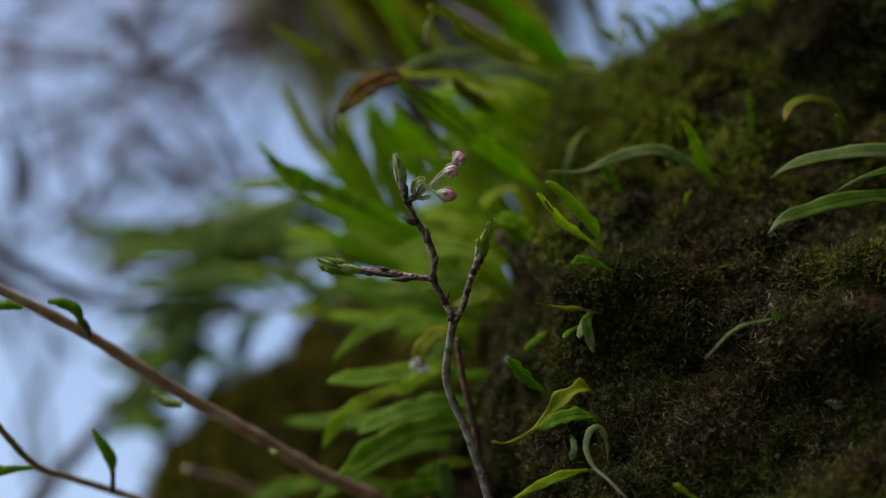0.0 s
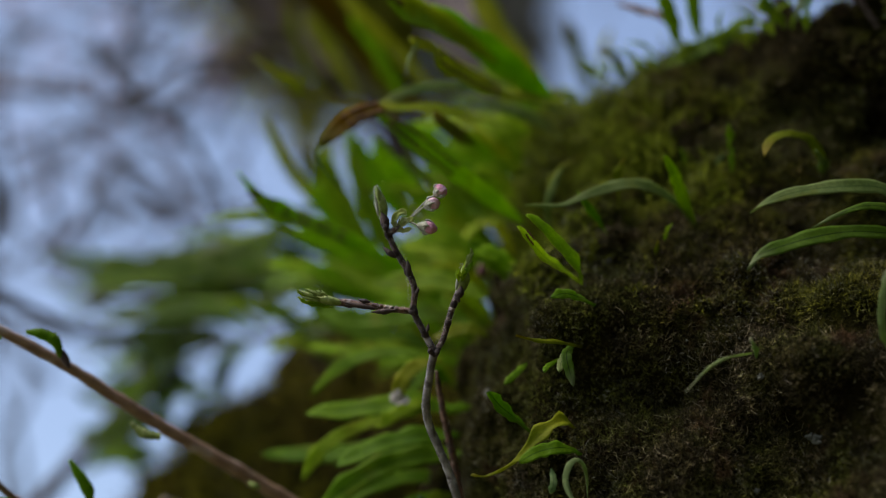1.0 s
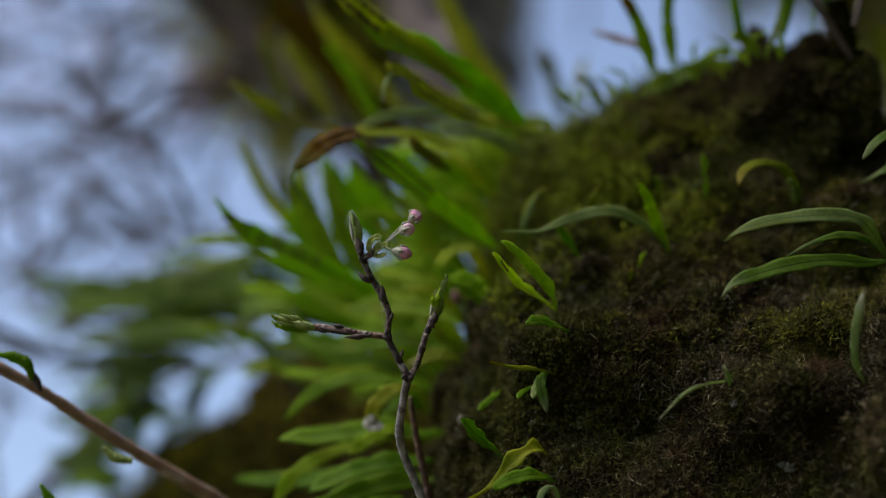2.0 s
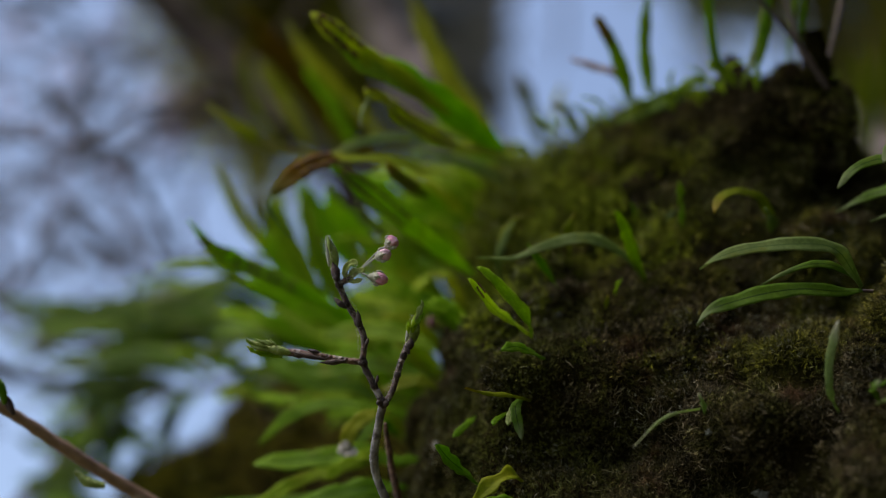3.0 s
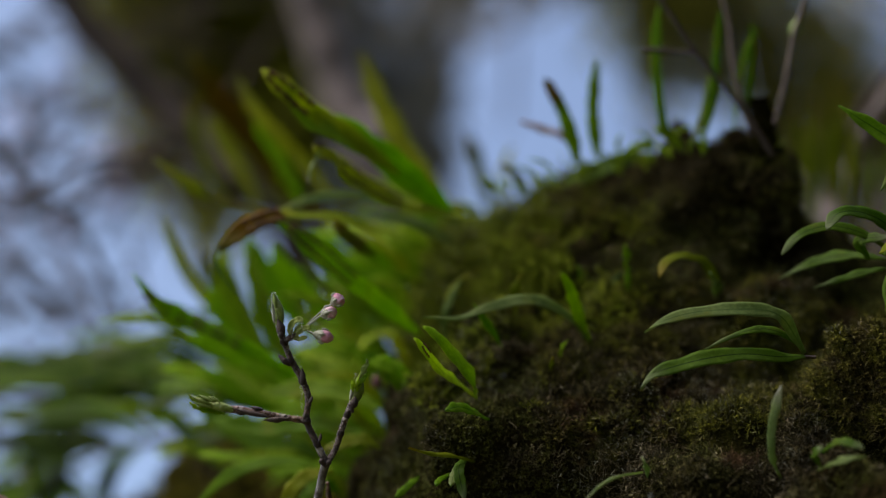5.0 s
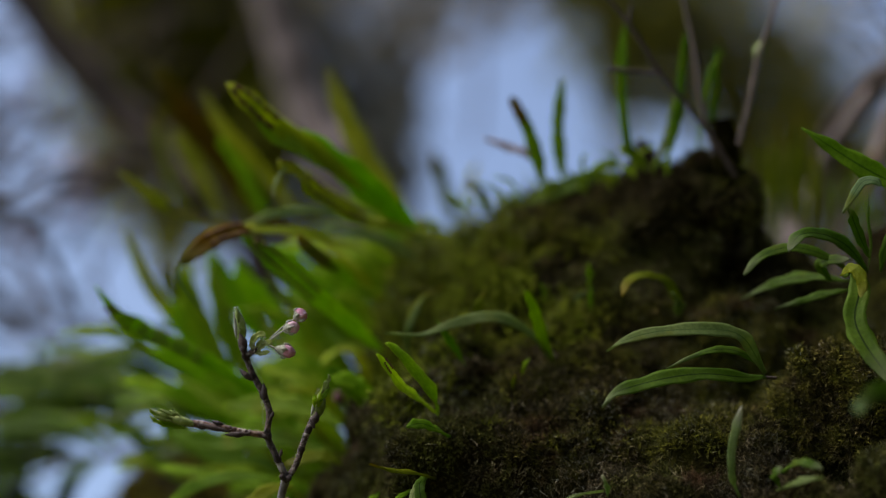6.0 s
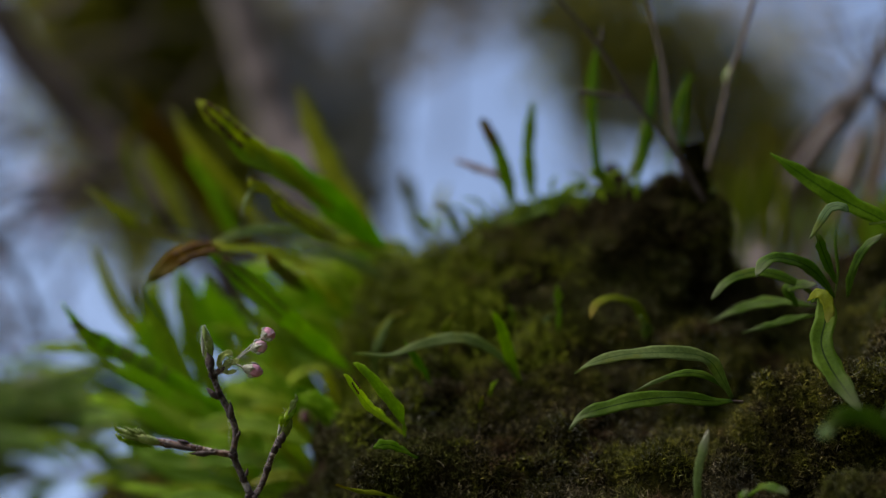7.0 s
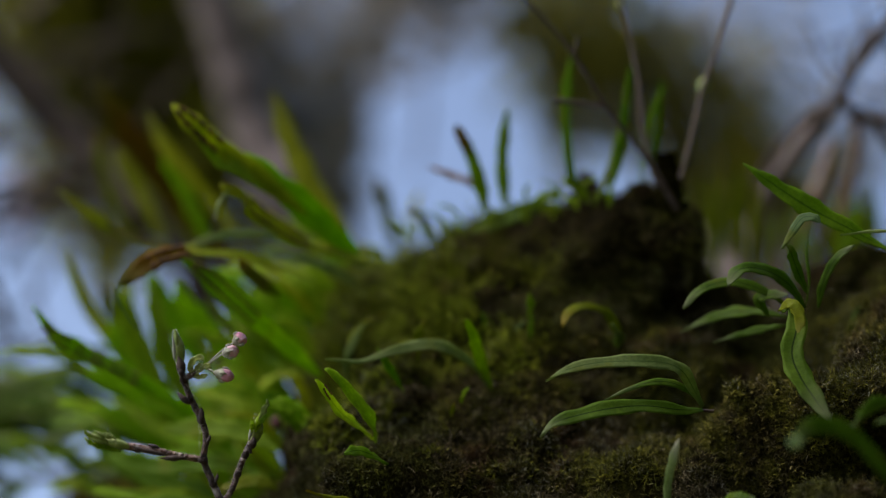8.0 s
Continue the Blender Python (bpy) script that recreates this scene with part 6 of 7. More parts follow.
frond(fern_p, [(0.1231, 0.6050, 1.8465), (0.1264, 0.5991, 1.8554), (0.1340, 0.5963, 1.8588)], 0.0020, FRESH, shape="lance")
frond(fern_p, [(0.0753, 0.6060, 1.8740), (0.0712, 0.6023, 1.8807), (0.0677, 0.5994, 1.8859)], 0.0047, BROWN, label="dark withered tip")
frond(fern_p, [(0.0757, 0.6383, 1.8462), (0.0912, 0.6316, 1.8545), (0.1124, 0.6266, 1.8591), (0.1261, 0.6284, 1.8538)], 0.0101, DEEP, label="broad frond lying on the ledge")
frond(fern_p, [(0.1363, 0.5910, 1.8383), (0.1363, 0.5892, 1.8411), (0.1365, 0.5880, 1.8430)], 0.0015, FRESH, shape="lance")
frond(fern_p, [(0.1247, 0.6026, 1.8443), (0.1238, 0.6007, 1.8476), (0.1227, 0.5995, 1.8497)], 0.0021, LIME, shape="lance")
frond(fern_p, [(0.0868, 0.6315, 1.8497), (0.0871, 0.6286, 1.8544), (0.0878, 0.6266, 1.8576)], 0.0018, FRESH, shape="lance")
frond(fern_p, [(0.0745, 0.6390, 1.8511), (0.0731, 0.6374, 1.8538), (0.0712, 0.6365, 1.8556)], 0.0024, LIME, shape="lance")
frond(fern_p, [(0.0927, 0.6315, 1.8545), (0.0897, 0.6295, 1.8581), (0.0853, 0.6285, 1.8605)], 0.0016, FRESH, shape="lance")
frond(fern_p, [(0.1222, 0.6101, 1.8498), (0.1209, 0.6079, 1.8536), (0.1190, 0.6066, 1.8561)], 0.0016, LIME, shape="lance")
frond(fern_p, [(0.1034, 0.6328, 1.8563), (0.1002, 0.6296, 1.8620), (0.0957, 0.6278, 1.8658)], 0.0018, FRESH, shape="lance")
frond(fern_p, [(0.0637, 0.6563, 1.8592), (0.0608, 0.6542, 1.8631), (0.0567, 0.6530, 1.8657)], 0.0020, LIME, shape="lance")
frond(fern_p, [(0.0922, 0.6338, 1.8507), (0.0921, 0.6316, 1.8544), (0.0921, 0.6301, 1.8569)], 0.0025, FRESH, shape="lance")
frond(fern_p, [(0.1242, 0.6026, 1.8445), (0.1224, 0.6010, 1.8474), (0.1198, 0.6001, 1.8493)], 0.0019, LIME, shape="lance")
frond(fern_p, [(0.1389, 0.5923, 1.8414), (0.1374, 0.5890, 1.8471), (0.1356, 0.5868, 1.8510)], 0.0025, FRESH, shape="lance")
frond(fern_p, [(0.0719, 0.6421, 1.8522), (0.0689, 0.6405, 1.8553), (0.0645, 0.6397, 1.8573)], 0.0021, LIME, shape="lance")
frond(fern_p, [(0.1072, 0.6266, 1.8543), (0.1046, 0.6247, 1.8577), (0.1009, 0.6237, 1.8600)], 0.0025, FRESH, shape="lance")
frond(fern_p, [(0.1158, 0.6165, 1.8462), (0.1139, 0.6141, 1.8503), (0.1114, 0.6127, 1.8531)], 0.0025, LIME, shape="lance")
frond(fern_p, [(0.1112, 0.6181, 1.8501), (0.1104, 0.6164, 1.8530), (0.1092, 0.6154, 1.8549)], 0.0024, FRESH, shape="lance")
frond(fern_p, [(0.0671, 0.6329, 1.8468), (0.0661, 0.6309, 1.8503), (0.0649, 0.6295, 1.8527)], 0.0025, LIME, shape="lance")
frond(fern_p, [(0.0891, 0.6317, 1.8489), (0.0892, 0.6291, 1.8532), (0.0895, 0.6273, 1.8561)], 0.0015, FRESH, shape="lance")
frond(fern_p, [(0.0498, 0.6371, 1.8430), (0.0483, 0.6356, 1.8456), (0.0463, 0.6347, 1.8474)], 0.0018, LIME, shape="lance")
frond(fern_p, [(0.0745, 0.6396, 1.8500), (0.0752, 0.6376, 1.8533), (0.0763, 0.6361, 1.8554)], 0.0016, FRESH, shape="lance")
frond(fern_p, [(0.1056, 0.6281, 1.8521), (0.1048, 0.6245, 1.8581), (0.1039, 0.6221, 1.8621)], 0.0026, LIME, shape="lance")
frond(fern_p, [(0.1044, 0.6287, 1.8513), (0.1024, 0.6256, 1.8567), (0.0997, 0.6236, 1.8603)], 0.0017, FRESH, shape="lance")
frond(fern_p, [(0.0751, 0.6376, 1.8532), (0.0730, 0.6363, 1.8557), (0.0700, 0.6355, 1.8574)], 0.0022, LIME, shape="lance")
frond(fern_p, [(0.1319, 0.5985, 1.8440), (0.1323, 0.5960, 1.8480), (0.1332, 0.5943, 1.8506)], 0.0016, FRESH, shape="lance")
frond(fern_p, [(0.0493, 0.6360, 1.8448), (0.0492, 0.6334, 1.8491), (0.0492, 0.6316, 1.8519)], 0.0023, LIME, shape="lance")
frond(fern_p, [(0.1375, 0.5928, 1.8408), (0.1360, 0.5907, 1.8445), (0.1340, 0.5894, 1.8470)], 0.0025, FRESH, shape="lance")
frond(fern_p, [(0.0461, 0.6361, 1.8452), (0.0432, 0.6335, 1.8498), (0.0390, 0.6321, 1.8529)], 0.0018, LIME, shape="lance")
frond(fern_p, [(0.1198, 0.6158, 1.8524), (0.1167, 0.6130, 1.8575), (0.1122, 0.6114, 1.8609)], 0.0024, FRESH, shape="lance")
frond(fern_p, [(0.0846, 0.6332, 1.8531), (0.0825, 0.6307, 1.8575), (0.0795, 0.6292, 1.8604)], 0.0018, LIME, shape="lance")
frond(fern_p, [(0.1199, 0.6172, 1.8501), (0.1170, 0.6157, 1.8531), (0.1129, 0.6149, 1.8551)], 0.0026, FRESH, shape="lance")
frond(fern_p, [(0.0949, 0.6326, 1.8522), (0.0925, 0.6298, 1.8572), (0.0892, 0.6281, 1.8605)], 0.0026, LIME, shape="lance")
frond(fern_p, [(0.0468, 0.6358, 1.8456), (0.0449, 0.6337, 1.8492), (0.0422, 0.6325, 1.8517)], 0.0019, FRESH, shape="lance")
frond(fern_p, [(0.1058, 0.6262, 1.8494), (0.1041, 0.6248, 1.8520), (0.1018, 0.6240, 1.8537)], 0.0016, LIME, shape="lance")
frond(fern_p, [(0.0858, 0.6314, 1.8500), (0.0864, 0.6295, 1.8530), (0.0874, 0.6281, 1.8551)], 0.0019, FRESH, shape="lance")
frond(fern_p, [(0.1031, 0.6288, 1.8513), (0.1022, 0.6250, 1.8576), (0.1013, 0.6225, 1.8618)], 0.0024, LIME, shape="lance")
stump = thing("cut_stump", (0.1639, 0.5934, 1.8412), "short dark stump of a cut shoot, bare twigs growing from it", "stump")
wand(stump, "stub", [(0.1667, 0.5955, 1.8372), (0.1638, 0.5877, 1.8504), (0.1615, 0.5802, 1.8632)], [0.00825, 0.00619, 0.00515], MOULD, 0.6)
wand(stump, "sucker", [(0.1674, 0.5875, 1.8368), (0.1535, 0.5776, 1.8553), (0.1332, 0.5667, 1.8764), (0.1166, 0.5556, 1.8973), (0.1018, 0.5482, 1.9119), (0.0857, 0.5418, 1.9250)], [0.00166, 0.00129, 0.00110, 0.00101, 0.00083, 0.00073], DARK_TWIG, 0.3, "bare grey-brown sucker")
wand(stump, "side_twig", [(0.1318, 0.5662, 1.8775), (0.1214, 0.5655, 1.8775), (0.1084, 0.5649, 1.8779)], [0.00110, 0.00110, 0.00120], DARK_TWIG, 0.4)
wand(stump, "side_twig", [(0.1169, 0.5560, 1.8967), (0.1177, 0.5535, 1.9006), (0.1180, 0.5513, 1.9041)], [0.00101, 0.00092, 0.00073], DARK_TWIG, 0.4)
wand(stump, "sucker", [(0.1624, 0.6001, 1.8554), (0.1544, 0.5879, 1.8815), (0.1509, 0.5765, 1.9055), (0.1416, 0.5614, 1.9365), (0.1352, 0.5557, 1.9517)], [0.00142, 0.00123, 0.00113, 0.00113, 0.00094], BROWN_TWIG, 0.3)
wand(stump, "sucker", [(0.1704, 0.5951, 1.8526), (0.1758, 0.5820, 1.8756), (0.1797, 0.5716, 1.8942), (0.1855, 0.5624, 1.9106), (0.1926, 0.5476, 1.9360)], [0.00140, 0.00122, 0.00122, 0.00112, 0.00103], BROWN_TWIG, 0.3)
bud(stump, "side_bud", (0.1808, 0.5782, 1.8976), (0.1819, 0.5740, 1.9044), 0.00317, BUD_GREEN, 0.4)
bud(stump, "side_bud", (0.1426, 0.5731, 1.9412), (0.1473, 0.5712, 1.9435), 0.00296, BUD_GREEN, 0.4)


def lichen(at, size, seed):
    """A small crusty lichen: a heap of ragged curled lobes."""
    rnd = random.Random(seed)
    bm = bmesh.new()
    m = Matrix.Translation(at) @ Matrix.Diagonal((size, size * 0.5, size * 0.9, 1))
    bmesh.ops.create_icosphere(bm, subdivisions=4, radius=1.0, matrix=m)
    for v in bm.verts:
        d = (v.co - Vector(at)).normalized()
        v.co += d * size * (1.1 * noise.noise(v.co * (1.6 / size) + Vector((seed, 0, 0))) + 0.5 * noise.noise(v.co * (4 / size)) + 0.3 * noise.noise(v.co * (9 / size)))
    t = thing("lichen", at, "small pale grey-green lichen crust on the moss", "lichen", "lichens")
    part("crust", bm, LICHEN, t)


lichen((0.1154, 0.5570, 1.6394), 0.00186, 1)
lichen((0.1131, 0.5594, 1.6411), 0.00125, 2)
lichen((0.0960, 0.5521, 1.6622), 0.00104, 3)
lichen((0.0932, 0.5666, 1.6230), 0.00083, 4)
lichen((0.0447, 0.5943, 1.7299), 0.00117, 6)


# ---------------------------------------------------------------- trees behind, far out of focus
leaf_sets = {}


def clump(tree, at, r, count, size, mat=None, seed=1):
    """Gathers loose leaves inside a rough ball; they are joined into one crown per tree and material."""
    rs = np.random.RandomState(seed + len(leaf_sets.setdefault((tree.name, (mat or FAR_LEAF).name), [])))
    way = rs.normal(0, 1, (count, 3))
    way /= np.linalg.norm(way, axis=1)[:, None]
    axes = np.array(r) if isinstance(r, tuple) else np.array([r, r, 0.85 * r])
    p = np.array(at) + way * (rs.rand(count) ** 0.45)[:, None] * axes
    a = rs.normal(0, 1, (count, 3))
    a /= np.linalg.norm(a, axis=1)[:, None]
    b = np.cross(a, rs.normal(0, 1, (count, 3)))
    b /= np.linalg.norm(b, axis=1)[:, None]
    s = (size * (0.6 + 0.8 * rs.rand(count)))[:, None]
    fold = np.cross(a, b) * s * 0.15
    quad = np.stack([p - a * s, p + b * s * 0.4 + fold, p + a * s, p - b * s * 0.4 + fold], 1)
    leaf_sets[(tree.name, (mat or FAR_LEAF).name)].append(quad.reshape(-1, 3))


def crowns(tree, mat, label):
    v = np.concatenate(leaf_sets[(tree.name, mat.name)])
    ob = new("crown", mesh_from_arrays("crown", v - np.array(origin(tree)), np.arange(len(v), dtype=np.int32).reshape(-1, 4), mat))
    ob.parent = tree
    tagged(ob, label, kind="stuff")


def limb(tree, points, radii, name="limb", mat=None):
    return part(name, tube(bmesh.new(), points, radii, 8, 10 * len(points), 0.3, len(points)), mat or FAR_BARK, tree)


evergreen = thing("evergreen_tree", (0.550, 2.300, 0.000), "dark olive evergreen tree far out of focus behind the trunk", "tree")
limb(evergreen, [(0.5500, 2.3000, 0.0000), (0.3500, 2.0000, 1.3000), (0.0126, 1.5082, 2.3375), (-0.0291, 1.4899, 2.4236), (-0.0615, 1.4774, 2.4939), (-0.0895, 1.4596, 2.5667), (-0.1188, 1.4344, 2.6438), (-0.1462, 1.4101, 2.7150)], [0.0400, 0.0340, 0.0290, 0.0285, 0.0280, 0.0270, 0.0265, 0.0255], "trunk", GREY_BARK)
limb(evergreen, [(0.5000, 2.2500, 0.2000), (0.2500, 1.9000, 1.3000), (-0.0888, 1.3039, 2.1862), (-0.1536, 1.2864, 2.2545), (-0.1919, 1.2826, 2.2988), (-0.2415, 1.2710, 2.3483), (-0.2993, 1.2506, 2.4021), (-0.3489, 1.2264, 2.4573), (-0.3955, 1.2072, 2.5030)], [0.0360, 0.0280, 0.0200, 0.0185, 0.0180, 0.0175, 0.0170, 0.0165, 0.0160], "limb")


def boughs(tree, mat, size, rows):
    """Leafy boughs, each an ellipsoid of loose leaves: centre, half width, half height, leaves."""
    for k, (x, y, z, wide, high, count) in enumerate(rows):
        clump(tree, (x, y, z), (wide, 0.35, high), count, size, mat, k * 7)


boughs(evergreen, FAR_LEAF, 0.05, [
    (-0.55, 3.38, 4.32, 0.32, 0.14, 432),
    (-0.64, 3.60, 4.28, 0.18, 0.13, 210),
    (-0.47, 3.58, 4.19, 0.18, 0.18, 290),
    (-0.51, 3.79, 4.10, 0.17, 0.15, 215),
    (-0.36, 3.76, 4.19, 0.13, 0.20, 230),
    (-0.30, 3.64, 3.88, 0.13, 0.13, 153),
    (-0.69, 3.35, 4.15, 0.12, 0.11, 133),
    (-0.74, 3.95, 4.01, 0.10, 0.10, 85),
    (-0.41, 3.77, 3.83, 0.21, 0.11, 218),
    (-0.19, 3.77, 3.84, 0.14, 0.13, 172),
    (-0.29, 3.69, 4.58, 0.16, 0.16, 194),
    (-0.82, 3.42, 4.39, 0.11, 0.08, 83),
    (-0.58, 4.06, 3.88, 0.12, 0.09, 83),
    (-0.83, 3.42, 4.25, 0.10, 0.10, 66),
    (-0.76, 3.53, 4.14, 0.08, 0.10, 55),
    (-0.27, 3.54, 4.21, 0.10, 0.14, 100),
    (-0.59, 3.58, 4.11, 0.14, 0.14, 150),
    (-0.65, 3.65, 4.00, 0.10, 0.10, 66),
    (-0.36, 3.54, 4.21, 0.13, 0.13, 118),
    (-0.65, 3.56, 4.29, 0.21, 0.13, 173),
    (-0.49, 3.67, 4.18, 0.18, 0.15, 198),
    (-0.42, 3.58, 4.31, 0.10, 0.13, 96),
    (-0.51, 3.76, 4.05, 0.15, 0.10, 77),
    (-0.82, 3.53, 4.29, 0.15, 0.10, 49),
    (-0.28, 3.74, 4.11, 0.08, 0.15, 50),
    (-0.76, 3.78, 3.96, 0.10, 0.07, 49),
    (-0.84, 3.68, 4.08, 0.10, 0.10, 24),
    (-0.55, 3.61, 4.25, 0.15, 0.11, 105),
    (-0.38, 3.81, 4.01, 0.10, 0.10, 45),
    (-0.72, 3.64, 4.16, 0.10, 0.10, 40),
])
crowns(evergreen, FAR_LEAF, "dark olive evergreen leaves")
olive_tree = thing("evergreen_tree", (1.300, 5.000, 0.000), "olive green leafy tree far out of focus behind the stump", "tree")
limb(olive_tree, [(1.3, 5.0, -0.1), (1.2, 4.8, 1.6), (1.13, 3.82, 3.94), (0.90, 3.55, 4.40)], [0.12, 0.09, 0.06, 0.02], "trunk")
boughs(olive_tree, LIT_OLIVE_LEAF, 0.05, [
    (0.61, 3.48, 4.40, 0.13, 0.10, 114),
    (0.75, 3.47, 4.38, 0.16, 0.11, 175),
    (0.68, 3.56, 4.28, 0.08, 0.10, 66),
    (0.83, 3.55, 4.26, 0.15, 0.15, 180),
    (0.79, 3.63, 4.16, 0.11, 0.07, 57),
    (0.57, 3.52, 4.36, 0.07, 0.07, 30),
    (0.71, 3.62, 4.20, 0.06, 0.10, 32),
    (0.93, 3.60, 4.16, 0.11, 0.10, 84),
    (1.02, 3.56, 4.18, 0.11, 0.11, 98),
    (1.13, 3.55, 4.14, 0.13, 0.10, 96),
    (1.24, 3.54, 4.12, 0.08, 0.10, 54),
    (1.09, 3.63, 4.06, 0.15, 0.08, 64),
    (1.23, 3.61, 4.02, 0.13, 0.13, 98),
    (0.92, 3.49, 4.30, 0.07, 0.10, 45),
    (1.18, 3.69, 3.93, 0.13, 0.11, 74),
    (1.30, 3.66, 3.92, 0.15, 0.15, 115),
    (1.45, 3.66, 3.83, 0.13, 0.13, 75),
    (1.25, 3.74, 3.81, 0.15, 0.11, 90),
    (1.00, 3.50, 4.26, 0.08, 0.07, 25),
    (1.49, 3.75, 3.66, 0.20, 0.15, 154),
    (1.17, 3.79, 3.77, 0.10, 0.07, 71),
    (1.28, 3.82, 3.67, 0.08, 0.07, 50),
])
crowns(olive_tree, LIT_OLIVE_LEAF, "olive green leaves")
bare_tree = thing("bare_tree", (0.200, 5.600, 0.000), "grey-mauve bare tree in bud far behind, out of focus", "tree")
limb(bare_tree, [(0.2, 5.6, -0.1), (0.1, 5.2, 1.8), (0.10, 4.30, 4.38), (-0.02, 3.96, 4.83)], [0.10, 0.08, 0.05, 0.02], "trunk", GREY_BARK)
limb(bare_tree, [(0.1032, 4.2958, 4.3785), (0.2033, 4.0985, 4.5341), (0.3667, 3.9690, 4.5779), (0.3588, 3.7389, 4.7503)], [0.0300, 0.0200, 0.0120, 0.0080], "limb", GREY_BARK)
limb(bare_tree, [(0.2092, 2.4759, 3.1311), (0.2134, 2.4080, 3.2265), (0.2118, 2.3505, 3.3021), (0.2171, 2.2704, 3.3989)], [0.0060, 0.0060, 0.0050, 0.0040], "limb", GREY_BARK)
boughs(bare_tree, BUD_SPRAY, 0.045, [
    (-0.18, 3.58, 4.33, 0.07, 0.18, 80),
    (-0.03, 3.56, 4.37, 0.18, 0.13, 122),
    (0.02, 3.68, 4.20, 0.13, 0.13, 133),
    (-0.05, 3.77, 4.08, 0.11, 0.11, 108),
    (0.05, 3.81, 4.03, 0.11, 0.15, 126),
    (-0.01, 3.90, 3.89, 0.11, 0.11, 98),
    (0.12, 3.62, 4.29, 0.07, 0.18, 55),
    (0.14, 3.83, 3.99, 0.06, 0.15, 35),
    (-0.15, 3.72, 4.16, 0.05, 0.15, 49),
    (0.18, 3.73, 4.13, 0.04, 0.18, 17),
    (0.25, 3.51, 4.41, 0.15, 0.06, 70),
    (0.43, 3.49, 4.42, 0.15, 0.06, 81),
    (0.33, 3.45, 4.47, 0.26, 0.07, 160),
    (0.18, 3.55, 4.37, 0.08, 0.08, 33),
    (1.13, 3.42, 4.31, 0.16, 0.10, 63),
    (1.30, 3.37, 4.30, 0.15, 0.11, 37),
    (1.44, 3.57, 3.96, 0.18, 0.15, 99),
    (1.53, 3.50, 4.01, 0.08, 0.15, 34),
    (1.32, 3.53, 4.08, 0.08, 0.15, 40),
    (0.78, 3.74, 4.01, 0.11, 0.10, 17),
    (1.50, 3.32, 4.25, 0.08, 0.11, 17),
    (1.02, 3.42, 4.35, 0.10, 0.08, 25),
    (-0.10, 3.63, 4.28, 0.08, 0.16, 66),
    (-0.12, 3.72, 4.16, 0.07, 0.13, 45),
    (0.08, 3.92, 3.85, 0.10, 0.13, 106),
    (0.00, 3.97, 3.77, 0.10, 0.10, 72),
])
crowns(bare_tree, BUD_SPRAY, "sprays of grey-mauve buds")
shrub = thing("leafy_shrub", (-0.420, 1.400, 0.000), "dark green shrub with long narrow leaves, out of focus", "shrub")


def spray(shrub, points, width):
    """Three narrow leaves side by side along one line."""
    for k in range(3):
        rnd = random.Random(round(points[0][0] * 1e4) + k)
        off = Vector((0, 0, 0))
        path = []
        for q in points:
            off += Vector((rnd.uniform(-0.008, 0.008), rnd.uniform(-0.01, 0.01), rnd.uniform(-0.006, 0.006)))
            path.append(Vector(q) + off)
        part("leaf", blade(path, width * rnd.uniform(0.6, 1.1), 0.3, rnd.uniform(-40, 40), 0.05, "lance", 14, seed=k), (DEEP, GREEN, DEEP)[k], shrub)


limb(shrub, [(-0.420, 1.400, 0.000), (-0.300, 1.250, 1.100), (-0.130, 1.020, 1.760), (-0.120, 0.950, 1.840)], [0.020, 0.016, 0.006, 0.003], "stem")
spray(shrub, [(-0.1079, 0.8876, 1.8511), (-0.1509, 0.8891, 1.8664), (-0.1913, 0.8954, 1.8683), (-0.2390, 0.9017, 1.8626)], 0.0121)
spray(shrub, [(-0.1137, 0.9082, 1.8527), (-0.1613, 0.9104, 1.8646), (-0.2060, 0.9169, 1.8634), (-0.2612, 0.9190, 1.8609)], 0.0124)
spray(shrub, [(-0.1157, 0.8655, 1.8489), (-0.1511, 0.8671, 1.8657), (-0.1804, 0.8732, 1.8724), (-0.2069, 0.8825, 1.8724)], 0.0119)
spray(shrub, [(-0.1604, 0.9282, 1.8666), (-0.2162, 0.9269, 1.8774), (-0.2546, 0.9320, 1.8778), (-0.2895, 0.9324, 1.8878)], 0.0127)
spray(shrub, [(-0.1709, 0.9220, 1.8761), (-0.2053, 0.9244, 1.8881), (-0.2440, 0.9326, 1.8827), (-0.2795, 0.9466, 1.8633)], 0.0127)
spray(shrub, [(-0.1252, 0.8870, 1.8475), (-0.1649, 0.8892, 1.8609), (-0.1841, 0.8921, 1.8784), (-0.1968, 0.8974, 1.8932)], 0.0121)
spray(shrub, [(-0.2059, 0.9745, 1.8674), (-0.2385, 0.9865, 1.8565), (-0.2305, 1.0123, 1.8333), (-0.2200, 1.0339, 1.8202)], 0.0134)
spray(shrub, [(-0.2248, 0.9824, 1.8382), (-0.2425, 0.9969, 1.8278), (-0.2640, 1.0076, 1.8239), (-0.2857, 1.0145, 1.8290)], 0.0134)
spray(shrub, [(-0.1688, 0.9868, 1.8551), (-0.1875, 1.0084, 1.8475), (-0.1988, 1.0324, 1.8360)], 0.0134)
spray(shrub, [(-0.2251, 1.0030, 1.7813), (-0.2551, 1.0128, 1.7951), (-0.2820, 1.0271, 1.7963)], 0.0134)
spray(shrub, [(-0.1805, 0.9243, 1.8417), (-0.2148, 0.9325, 1.8399), (-0.2458, 0.9377, 1.8447), (-0.2737, 0.9465, 1.8410)], 0.0126)

